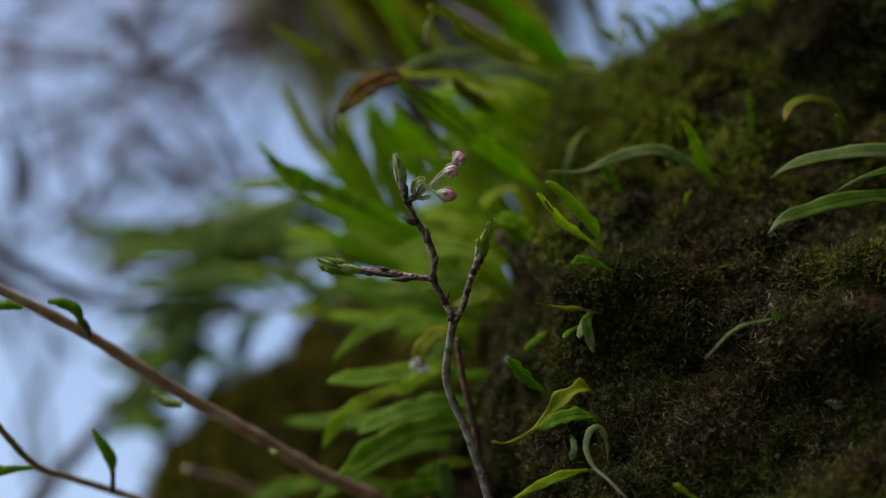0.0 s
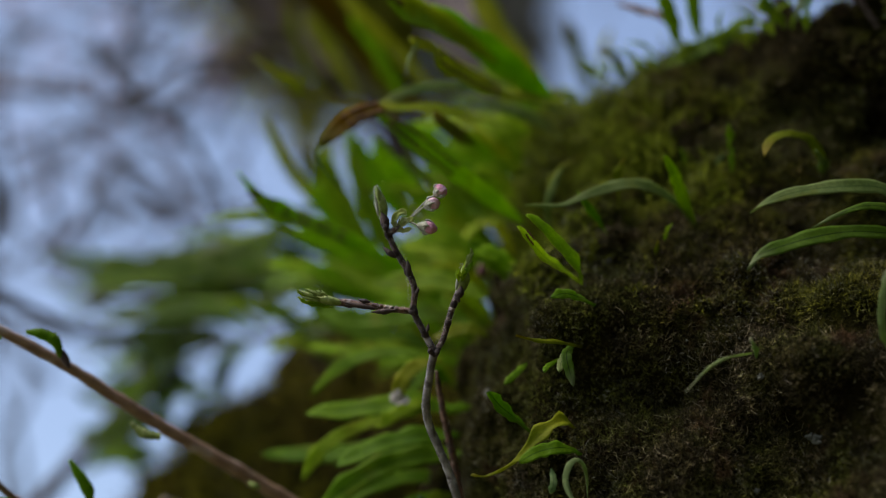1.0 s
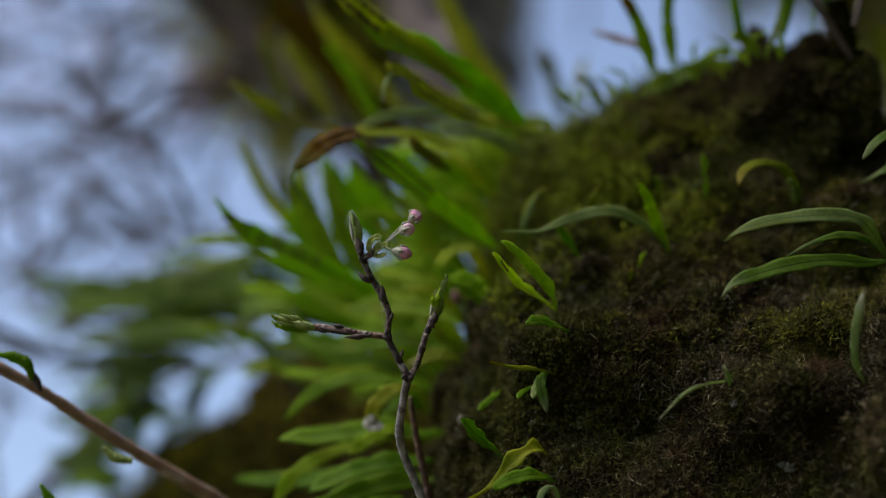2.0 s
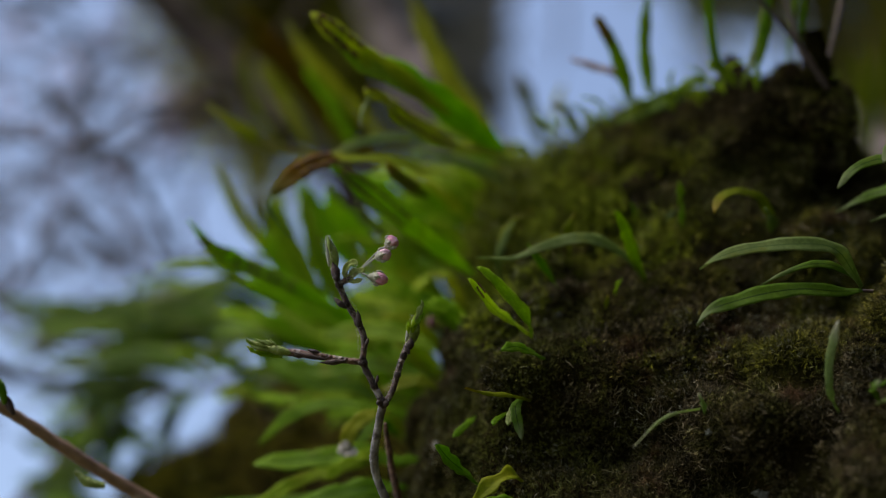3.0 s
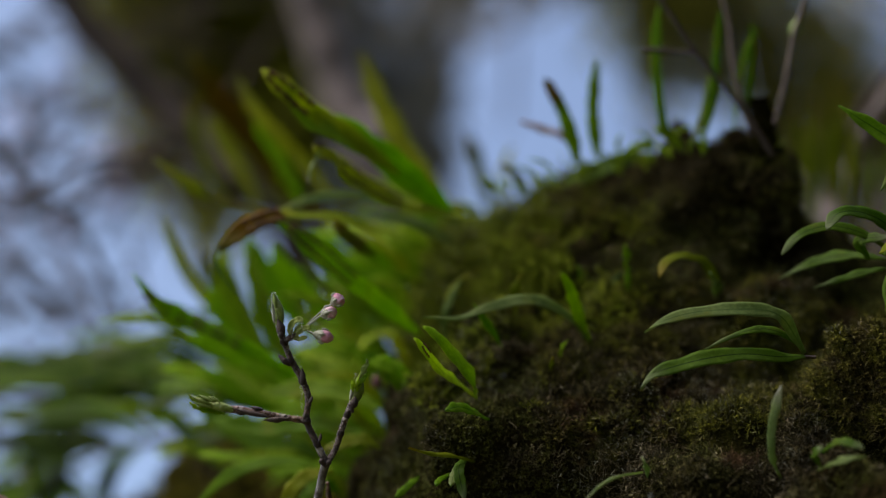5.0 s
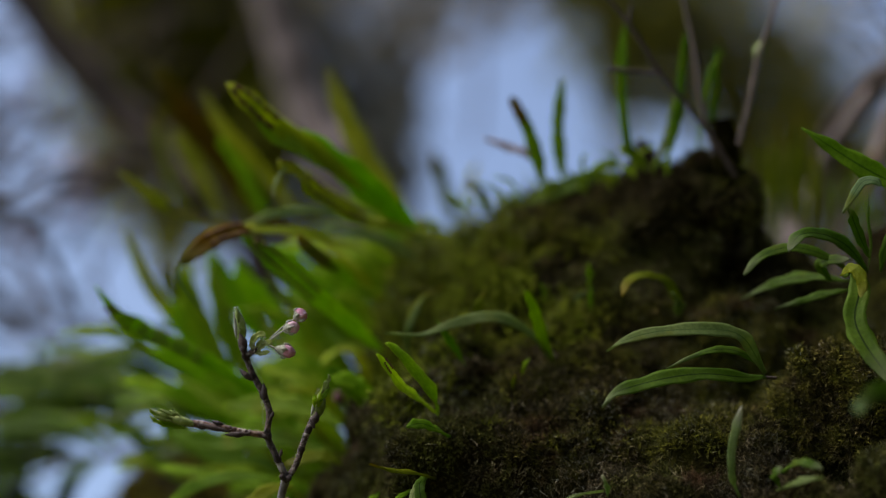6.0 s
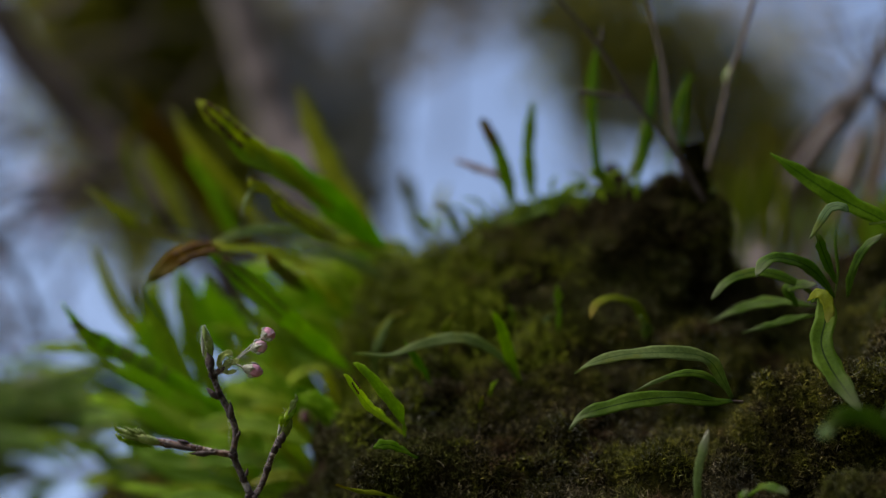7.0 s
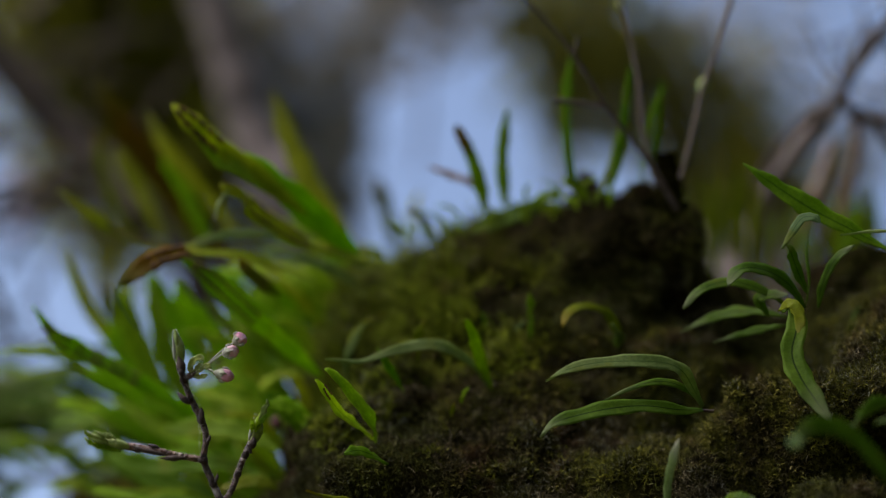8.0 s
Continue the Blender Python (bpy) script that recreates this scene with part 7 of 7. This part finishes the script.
spray(shrub, [(-0.1646, 0.9405, 1.8362), (-0.1919, 0.9463, 1.8452), (-0.2198, 0.9557, 1.8436), (-0.2443, 0.9673, 1.8367)], 0.0127)
spray(shrub, [(-0.2064, 0.9861, 1.8392), (-0.2312, 0.9924, 1.8463), (-0.2602, 1.0016, 1.8422), (-0.2820, 1.0133, 1.8347)], 0.0134)
spray(shrub, [(-0.1879, 0.9949, 1.8259), (-0.2128, 1.0030, 1.8295), (-0.2380, 1.0147, 1.8219), (-0.2560, 1.0289, 1.8108)], 0.0134)
spray(shrub, [(-0.2177, 0.9959, 1.8067), (-0.2426, 1.0022, 1.8134), (-0.2714, 1.0110, 1.8090), (-0.2968, 1.0163, 1.8154)], 0.0134)
spray(shrub, [(-0.2360, 1.0030, 1.7736), (-0.2624, 1.0141, 1.7856), (-0.2892, 1.0307, 1.7793)], 0.0134)
spray(shrub, [(-0.0945, 0.8629, 1.8360), (-0.1228, 0.8662, 1.8532), (-0.1451, 0.8769, 1.8548), (-0.1712, 0.8865, 1.8560)], 0.0118)
spray(shrub, [(-0.1460, 0.8884, 1.8371), (-0.1754, 0.8918, 1.8508), (-0.2124, 0.9001, 1.8476), (-0.2463, 0.9094, 1.8407)], 0.0121)
spray(shrub, [(-0.1663, 0.8810, 1.8458), (-0.1992, 0.8853, 1.8542), (-0.2394, 0.8913, 1.8521), (-0.2695, 0.8950, 1.8583)], 0.0121)
spray(shrub, [(-0.1407, 0.8472, 1.8069), (-0.1683, 0.8518, 1.8187), (-0.1927, 0.8595, 1.8232), (-0.2231, 0.8681, 1.8208)], 0.0110)
limb(shrub, [(-0.1123, 0.9604, 1.8593), (-0.1567, 0.9576, 1.8511), (-0.1860, 0.9558, 1.8429), (-0.2186, 0.9565, 1.8240), (-0.2435, 0.9614, 1.7949)], [0.0030, 0.0024, 0.0020, 0.0015, 0.0010], "twig", DARK_TWIG)
limb(shrub, [(-0.1878, 0.9649, 1.8466), (-0.2167, 0.9566, 1.8519), (-0.2490, 0.9503, 1.8481)], [0.0030, 0.0024, 0.0020], "twig", DARK_TWIG)
limb(shrub, [(-0.1280, 0.9094, 1.8458), (-0.1593, 0.9021, 1.8511), (-0.2074, 0.8920, 1.8516), (-0.2577, 0.8806, 1.8477)], [0.0030, 0.0024, 0.0020, 0.0015], "twig", DARK_TWIG)
cherry = thing("cherry_tree", (-0.950, 2.000, 0.000), "flowering cherry tree with dark branches and pale pink blossom", "tree")
limb(cherry, [(-0.950, 2.000, 0.000), (-0.500, 1.250, 1.200), (-0.402, 1.044, 1.649), (-0.373, 1.045, 1.690), (-0.343, 1.045, 1.733), (-0.309, 1.044, 1.780), (-0.272, 1.042, 1.828), (-0.243, 1.041, 1.874), (-0.213, 1.041, 1.918)], [0.060, 0.035, 0.006, 0.006, 0.006, 0.006, 0.006, 0.005, 0.004], "trunk")
limb(cherry, [(-0.504, 1.252, 2.144), (-0.447, 1.264, 2.172), (-0.389, 1.276, 2.201), (-0.329, 1.288, 2.231), (-0.268, 1.292, 2.276), (-0.204, 1.301, 2.312)], [0.005, 0.003, 0.003, 0.003, 0.003, 0.002], "limb")
limb(cherry, [(-0.473, 1.463, 1.879), (-0.491, 1.461, 1.947), (-0.470, 1.464, 2.007), (-0.494, 1.459, 2.079)], [0.005, 0.004, 0.004, 0.002], "limb")
limb(cherry, [(-0.551, 1.446, 2.100), (-0.488, 1.473, 2.097), (-0.424, 1.504, 2.084), (-0.352, 1.531, 2.081)], [0.005, 0.004, 0.004, 0.002], "limb")
limb(cherry, [(-0.463, 1.516, 2.149), (-0.437, 1.513, 2.207), (-0.447, 1.500, 2.283)], [0.004, 0.004, 0.002], "limb")
limb(cherry, [(-0.575, 1.491, 2.383), (-0.485, 1.436, 2.339), (-0.405, 1.365, 2.327), (-0.336, 1.283, 2.337)], [0.006, 0.004, 0.004, 0.003], "limb")
limb(cherry, [(-0.304, 1.300, 2.064), (-0.267, 1.339, 2.110), (-0.247, 1.372, 2.169), (-0.272, 1.389, 2.257)], [0.005, 0.003, 0.003, 0.002], "limb")
limb(cherry, [(-0.273, 1.388, 2.068), (-0.287, 1.378, 2.155), (-0.330, 1.374, 2.224), (-0.381, 1.379, 2.274), (-0.463, 1.385, 2.321), (-0.566, 1.396, 2.352)], [0.004, 0.004, 0.004, 0.004, 0.004, 0.002], "limb")
limb(cherry, [(-0.335, 1.395, 2.236), (-0.313, 1.405, 2.314), (-0.283, 1.423, 2.373), (-0.239, 1.434, 2.451)], [0.004, 0.004, 0.004, 0.002], "limb")
limb(cherry, [(-0.399, 1.444, 2.313), (-0.364, 1.364, 2.325), (-0.363, 1.276, 2.347)], [0.006, 0.004, 0.002], "limb")
limb(cherry, [(-0.529, 1.699, 1.935), (-0.531, 1.632, 2.018), (-0.546, 1.575, 2.076), (-0.541, 1.507, 2.160), (-0.507, 1.453, 2.219), (-0.515, 1.392, 2.286), (-0.487, 1.325, 2.372)], [0.006, 0.004, 0.004, 0.004, 0.004, 0.004, 0.003], "limb")
limb(cherry, [(-0.442, 1.266, 2.120), (-0.415, 1.317, 2.188), (-0.405, 1.356, 2.281), (-0.434, 1.378, 2.406)], [0.004, 0.003, 0.003, 0.002], "limb")
limb(cherry, [(-0.485, 1.365, 2.092), (-0.438, 1.399, 2.144), (-0.393, 1.436, 2.187), (-0.351, 1.476, 2.226), (-0.305, 1.510, 2.277)], [0.004, 0.004, 0.004, 0.004, 0.002], "limb")
limb(cherry, [(-0.446, 1.425, 2.157), (-0.448, 1.370, 2.206), (-0.449, 1.325, 2.232)], [0.006, 0.004, 0.002], "limb")
limb(cherry, [(-0.408, 1.489, 2.214), (-0.415, 1.436, 2.234), (-0.369, 1.391, 2.241)], [0.005, 0.004, 0.002], "limb")
limb(cherry, [(-0.370, 1.555, 2.268), (-0.304, 1.522, 2.228), (-0.248, 1.472, 2.222)], [0.005, 0.004, 0.003], "limb")
limb(cherry, [(-0.275, 1.234, 2.209), (-0.346, 1.346, 2.293), (-0.426, 1.449, 2.395)], [0.004, 0.003, 0.002], "limb")
limb(cherry, [(-0.256, 1.288, 2.286), (-0.192, 1.305, 2.282), (-0.149, 1.306, 2.307)], [0.005, 0.004, 0.002], "limb")
limb(cherry, [(-0.518, 1.477, 2.037), (-0.563, 1.455, 2.079), (-0.578, 1.421, 2.152)], [0.005, 0.004, 0.002], "limb")
limb(cherry, [(-0.2189, 0.7901, 1.9298), (-0.2019, 0.7985, 1.9480), (-0.1909, 0.8061, 1.9642), (-0.1763, 0.8167, 1.9764), (-0.1544, 0.8299, 1.9862)], [0.0022, 0.0020, 0.0018, 0.0016, 0.0012], "limb")
limb(cherry, [(-0.2818, 0.9294, 2.0659), (-0.2659, 0.9385, 2.0431), (-0.2477, 0.9434, 2.0271), (-0.2294, 0.9459, 2.0142), (-0.2096, 0.9540, 1.9912), (-0.1955, 0.9604, 1.9675), (-0.1853, 0.9655, 1.9435)], [0.0040, 0.0040, 0.0040, 0.0036, 0.0034, 0.0030, 0.0030], "limb")
limb(cherry, [(-0.3281, 0.8914, 2.0048), (-0.2938, 0.9167, 2.0160), (-0.2685, 0.9386, 2.0257), (-0.2514, 0.9573, 2.0356)], [0.0016, 0.0020, 0.0024, 0.0030], "limb")
limb(cherry, [(-0.3703, 0.9989, 2.0023), (-0.3636, 1.0107, 1.9850), (-0.3683, 1.0225, 1.9587)], [0.0040, 0.0060, 0.0040], "limb")
limb(cherry, [(-0.3224, 0.8573, 1.8513), (-0.3088, 0.8817, 1.8511), (-0.2655, 0.9189, 1.8411), (-0.2188, 0.9484, 1.8439)], [0.0034, 0.0032, 0.0030, 0.0020], "limb")
limb(cherry, [(-0.3102, 1.1016, 2.0666), (-0.2809, 1.1232, 2.0412), (-0.2506, 1.1397, 2.0231), (-0.2291, 1.1576, 1.9954)], [0.0030, 0.0040, 0.0030, 0.0020], "limb")
limb(cherry, [(-0.3462, 1.0853, 1.9646), (-0.3248, 1.0889, 2.0097), (-0.3066, 1.0918, 2.0508), (-0.2792, 1.1016, 2.0812)], [0.0030, 0.0030, 0.0030, 0.0020], "limb")
clump(cherry, (-0.998, 2.717, 3.143), 0.057, 30, 0.017, BLOSSOM, 11)
clump(cherry, (-0.677, 2.816, 3.085), 0.029, 26, 0.017, BLOSSOM, 83)
clump(cherry, (-1.263, 3.083, 3.035), 0.064, 17, 0.017, BLOSSOM, 4)
clump(cherry, (-0.871, 2.696, 3.156), 0.061, 17, 0.017, BLOSSOM, 44)
clump(cherry, (-1.322, 3.158, 3.297), 0.070, 24, 0.017, BLOSSOM, 50)
clump(cherry, (-0.887, 2.405, 3.140), 0.035, 21, 0.017, BLOSSOM, 69)
clump(cherry, (-0.762, 3.287, 3.129), 0.042, 14, 0.017, BLOSSOM, 12)
clump(cherry, (-1.045, 3.228, 3.178), 0.042, 28, 0.017, BLOSSOM, 80)
clump(cherry, (-1.241, 3.038, 3.496), 0.026, 17, 0.017, BLOSSOM, 74)
clump(cherry, (-0.940, 2.761, 3.272), 0.027, 15, 0.017, BLOSSOM, 44)
clump(cherry, (-0.912, 3.116, 3.558), 0.052, 18, 0.017, BLOSSOM, 30)
clump(cherry, (-0.870, 2.782, 2.848), 0.047, 12, 0.017, BLOSSOM, 90)
clump(cherry, (-1.046, 2.666, 3.322), 0.031, 10, 0.017, BLOSSOM, 17)
clump(cherry, (-0.619, 2.952, 3.276), 0.051, 12, 0.017, BLOSSOM, 70)
clump(cherry, (-1.068, 2.455, 3.155), 0.063, 19, 0.017, BLOSSOM, 13)
clump(cherry, (-0.990, 2.451, 3.027), 0.044, 24, 0.017, BLOSSOM, 1)
clump(cherry, (-0.713, 2.558, 3.162), 0.038, 10, 0.017, BLOSSOM, 66)
clump(cherry, (-0.737, 2.620, 3.049), 0.058, 19, 0.017, BLOSSOM, 66)
clump(cherry, (-0.766, 2.890, 3.513), 0.040, 15, 0.017, BLOSSOM, 58)
clump(cherry, (-1.079, 3.169, 3.278), 0.046, 28, 0.017, BLOSSOM, 73)
clump(cherry, (-0.623, 2.958, 3.263), 0.031, 19, 0.017, BLOSSOM, 61)
clump(cherry, (-0.940, 3.146, 3.200), 0.074, 12, 0.017, BLOSSOM, 3)
clump(cherry, (-0.793, 2.780, 3.054), 0.028, 19, 0.017, BLOSSOM, 24)
clump(cherry, (-1.218, 2.887, 3.012), 0.037, 30, 0.017, BLOSSOM, 15)
clump(cherry, (-0.582, 2.865, 3.324), 0.041, 12, 0.017, BLOSSOM, 41)
clump(cherry, (-0.666, 2.986, 3.364), 0.028, 21, 0.017, BLOSSOM, 24)
clump(cherry, (-1.091, 2.500, 2.909), 0.052, 24, 0.017, BLOSSOM, 50)
clump(cherry, (-1.078, 2.858, 3.210), 0.025, 30, 0.017, BLOSSOM, 45)
clump(cherry, (-1.141, 3.060, 3.651), 0.071, 20, 0.017, BLOSSOM, 3)
clump(cherry, (-0.602, 2.904, 3.238), 0.037, 28, 0.017, BLOSSOM, 14)
clump(cherry, (-0.865, 2.588, 3.297), 0.034, 25, 0.017, BLOSSOM, 31)

bm = bmesh.new()
for k in range(42):
    rnd = random.Random(k + 900)
    p = Vector((rnd.uniform(-0.62, -0.30), rnd.uniform(1.3, 1.7), rnd.uniform(1.95, 2.75)))
    d = Vector((rnd.uniform(-1, 1), rnd.uniform(-0.3, 0.3), rnd.uniform(-0.3, 1))).normalized() * rnd.uniform(0.18, 0.45)
    bend = Vector((rnd.uniform(-0.05, 0.05), 0, rnd.uniform(-0.05, 0.05)))
    tube(bm, [p, p + d * 0.5 + bend, p + d], [rnd.uniform(0.0035, 0.0065), 0.0035, 0.002], 5, 6)
tagged(part("twig_spray", bm, FAR_BARK, cherry, "many thin dark twigs"), kind="stuff")

clump(cherry, (-0.676, 2.892, 3.031), 0.036, 13, 0.017, BLOSSOM, 30)
clump(cherry, (-0.633, 2.893, 3.349), 0.034, 21, 0.017, BLOSSOM, 51)
crowns(cherry, BLOSSOM, "pale pink cherry blossom")
right_cherry = thing("cherry_tree", (0.520, 1.300, 0.000), "cherry tree with bare pinkish-brown branches, out of focus", "tree")
limb(right_cherry, [(0.5200, 1.3000, 0.0000), (0.4200, 1.1500, 1.0000), (0.2751, 0.9045, 1.9294), (0.2800, 0.8543, 1.9609), (0.2825, 0.8095, 1.9800), (0.2834, 0.7729, 1.9854), (0.2898, 0.7349, 1.9884), (0.2939, 0.7007, 1.9862)], [0.030, 0.018, 0.008, 0.0070, 0.0062, 0.0060, 0.0052, 0.0040], "limb", GREY_BARK)
limb(right_cherry, [(0.2891, 0.7185, 1.9827), (0.2965, 0.6970, 1.9896), (0.3005, 0.6765, 1.9963), (0.3114, 0.6498, 2.0058), (0.3248, 0.6190, 2.0168)], [0.0040, 0.0036, 0.0034, 0.0030, 0.0030], "limb")
limb(right_cherry, [(0.2635, 0.7526, 1.9664), (0.2710, 0.7324, 1.9792), (0.2815, 0.7140, 1.9870), (0.2965, 0.6970, 1.9896)], [0.0030, 0.0030, 0.0028, 0.0020], "limb")
limb(right_cherry, [(0.3010, 0.6966, 1.9877), (0.3148, 0.6974, 1.9786), (0.3322, 0.6927, 1.9742), (0.3555, 0.6904, 1.9618)], [0.0030, 0.0034, 0.0032, 0.0030], "limb")
limb(right_cherry, [(0.3123, 0.7706, 1.9298), (0.3140, 0.7442, 1.9564), (0.3153, 0.7170, 1.9816), (0.3053, 0.7007, 1.9971)], [0.0040, 0.0034, 0.0030, 0.0020], "limb", RED_TWIG)
limb(right_cherry, [(0.3053, 0.8015, 1.9641), (0.3131, 0.7818, 1.9892), (0.3191, 0.7639, 2.0109)], [0.0050, 0.0045, 0.0030], "limb", RED_TWIG)
limb(right_cherry, [(0.520, 1.280, 0.400), (0.384, 1.068, 2.044), (0.393, 1.062, 2.072), (0.403, 1.055, 2.100), (0.426, 1.030, 2.156), (0.450, 1.010, 2.205), (0.478, 0.988, 2.254)], [0.009, 0.003, 0.003, 0.003, 0.003, 0.002, 0.002], "limb")
limb(right_cherry, [(0.620, 1.100, 2.400), (0.500, 0.950, 2.150), (0.356, 0.750, 2.087), (0.336, 0.767, 2.063), (0.316, 0.783, 2.040), (0.304, 0.786, 2.037)], [0.008, 0.007, 0.002, 0.002, 0.002, 0.001], "limb")
limb(right_cherry, [(0.337, 0.771, 2.056), (0.333, 0.762, 2.072), (0.332, 0.755, 2.084)], [0.002, 0.002, 0.001], "limb")
limb(right_cherry, [(0.371, 0.788, 2.023), (0.354, 0.779, 2.040), (0.337, 0.777, 2.046)], [0.004, 0.004, 0.003], "limb")
limb(right_cherry, [(0.520, 1.280, 0.400), (0.403, 1.152, 2.001), (0.401, 1.132, 2.032), (0.400, 1.113, 2.064), (0.400, 1.094, 2.096), (0.407, 1.069, 2.135)], [0.009, 0.003, 0.003, 0.003, 0.003, 0.002], "limb")
limb(right_cherry, [(0.369, 0.736, 2.108), (0.351, 0.752, 2.097), (0.329, 0.766, 2.091), (0.306, 0.777, 2.090)], [0.001, 0.001, 0.001, 0.001], "limb")
limb(right_cherry, [(0.336, 0.769, 2.059), (0.323, 0.770, 2.079), (0.314, 0.765, 2.109)], [0.001, 0.001, 0.001], "limb")
limb(right_cherry, [(0.370, 0.778, 2.040), (0.351, 0.783, 2.053), (0.337, 0.801, 2.045)], [0.001, 0.001, 0.001], "limb")
limb(right_cherry, [(0.360, 0.757, 2.075), (0.351, 0.759, 2.093), (0.347, 0.754, 2.121)], [0.001, 0.001, 0.001], "limb")
limb(right_cherry, [(0.322, 0.783, 2.040), (0.315, 0.779, 2.066), (0.299, 0.783, 2.081)], [0.001, 0.001, 0.001], "limb")
limb(right_cherry, [(0.372, 0.765, 2.059), (0.354, 0.777, 2.062), (0.339, 0.779, 2.081)], [0.001, 0.001, 0.001], "limb")


def shade_tree(at, height, spread, seed):
    """An unseen tree added to block light: tapered trunk, limbs, and a crown of loose leaf clumps."""
    rnd = random.Random(seed)
    tree = thing("unseen_shade_tree", at, "tall evergreen tree added out of view to shade the trunk", "tree", "surrounding wood")
    x, y, _ = at
    top = (x + rnd.uniform(-0.4, 0.4), y + rnd.uniform(-0.4, 0.4), height)
    limb(tree, [(x, y, -0.1), (x + 0.1, y, height * 0.35), ((x + top[0]) / 2, (y + top[1]) / 2, height * 0.7), top], [0.22, 0.17, 0.1, 0.03], "trunk")
    for k in range(9):
        h = height * rnd.uniform(0.12, 0.98)
        a = rnd.uniform(0, 2 * math.pi)
        r = spread * rnd.uniform(0.3, 1.0) * (1.1 - 0.5 * h / height)
        end = (x + r * math.cos(a), y + r * math.sin(a), h + 0.3)
        limb(tree, [(x, y, h * 0.85), ((x + end[0]) / 2, (y + end[1]) / 2, h), end], [0.06, 0.04, 0.02])
        clump(tree, end, spread * rnd.uniform(0.45, 0.7), 700, 0.16, FAR_LEAF, seed * 10 + k)
    for k in range(5):
        clump(tree, (x, y, height * (0.15 + 0.2 * k)), spread * 0.75, 700, 0.17, FAR_LEAF, seed * 20 + k)
    crowns(tree, FAR_LEAF, "dense dark green leaves")


# unseen trees to the right and behind, added to darken the trunk's front
for k in range(9):
    a = radians(58 + 15.0 * k)
    d = 5.0 + 1.6 * (k * 0.618 % 1)
    shade_tree((d * math.sin(a), d * math.cos(a), 0.0), 6.0 + 2.2 * (k * 0.382 % 1), 1.5, k + 1)
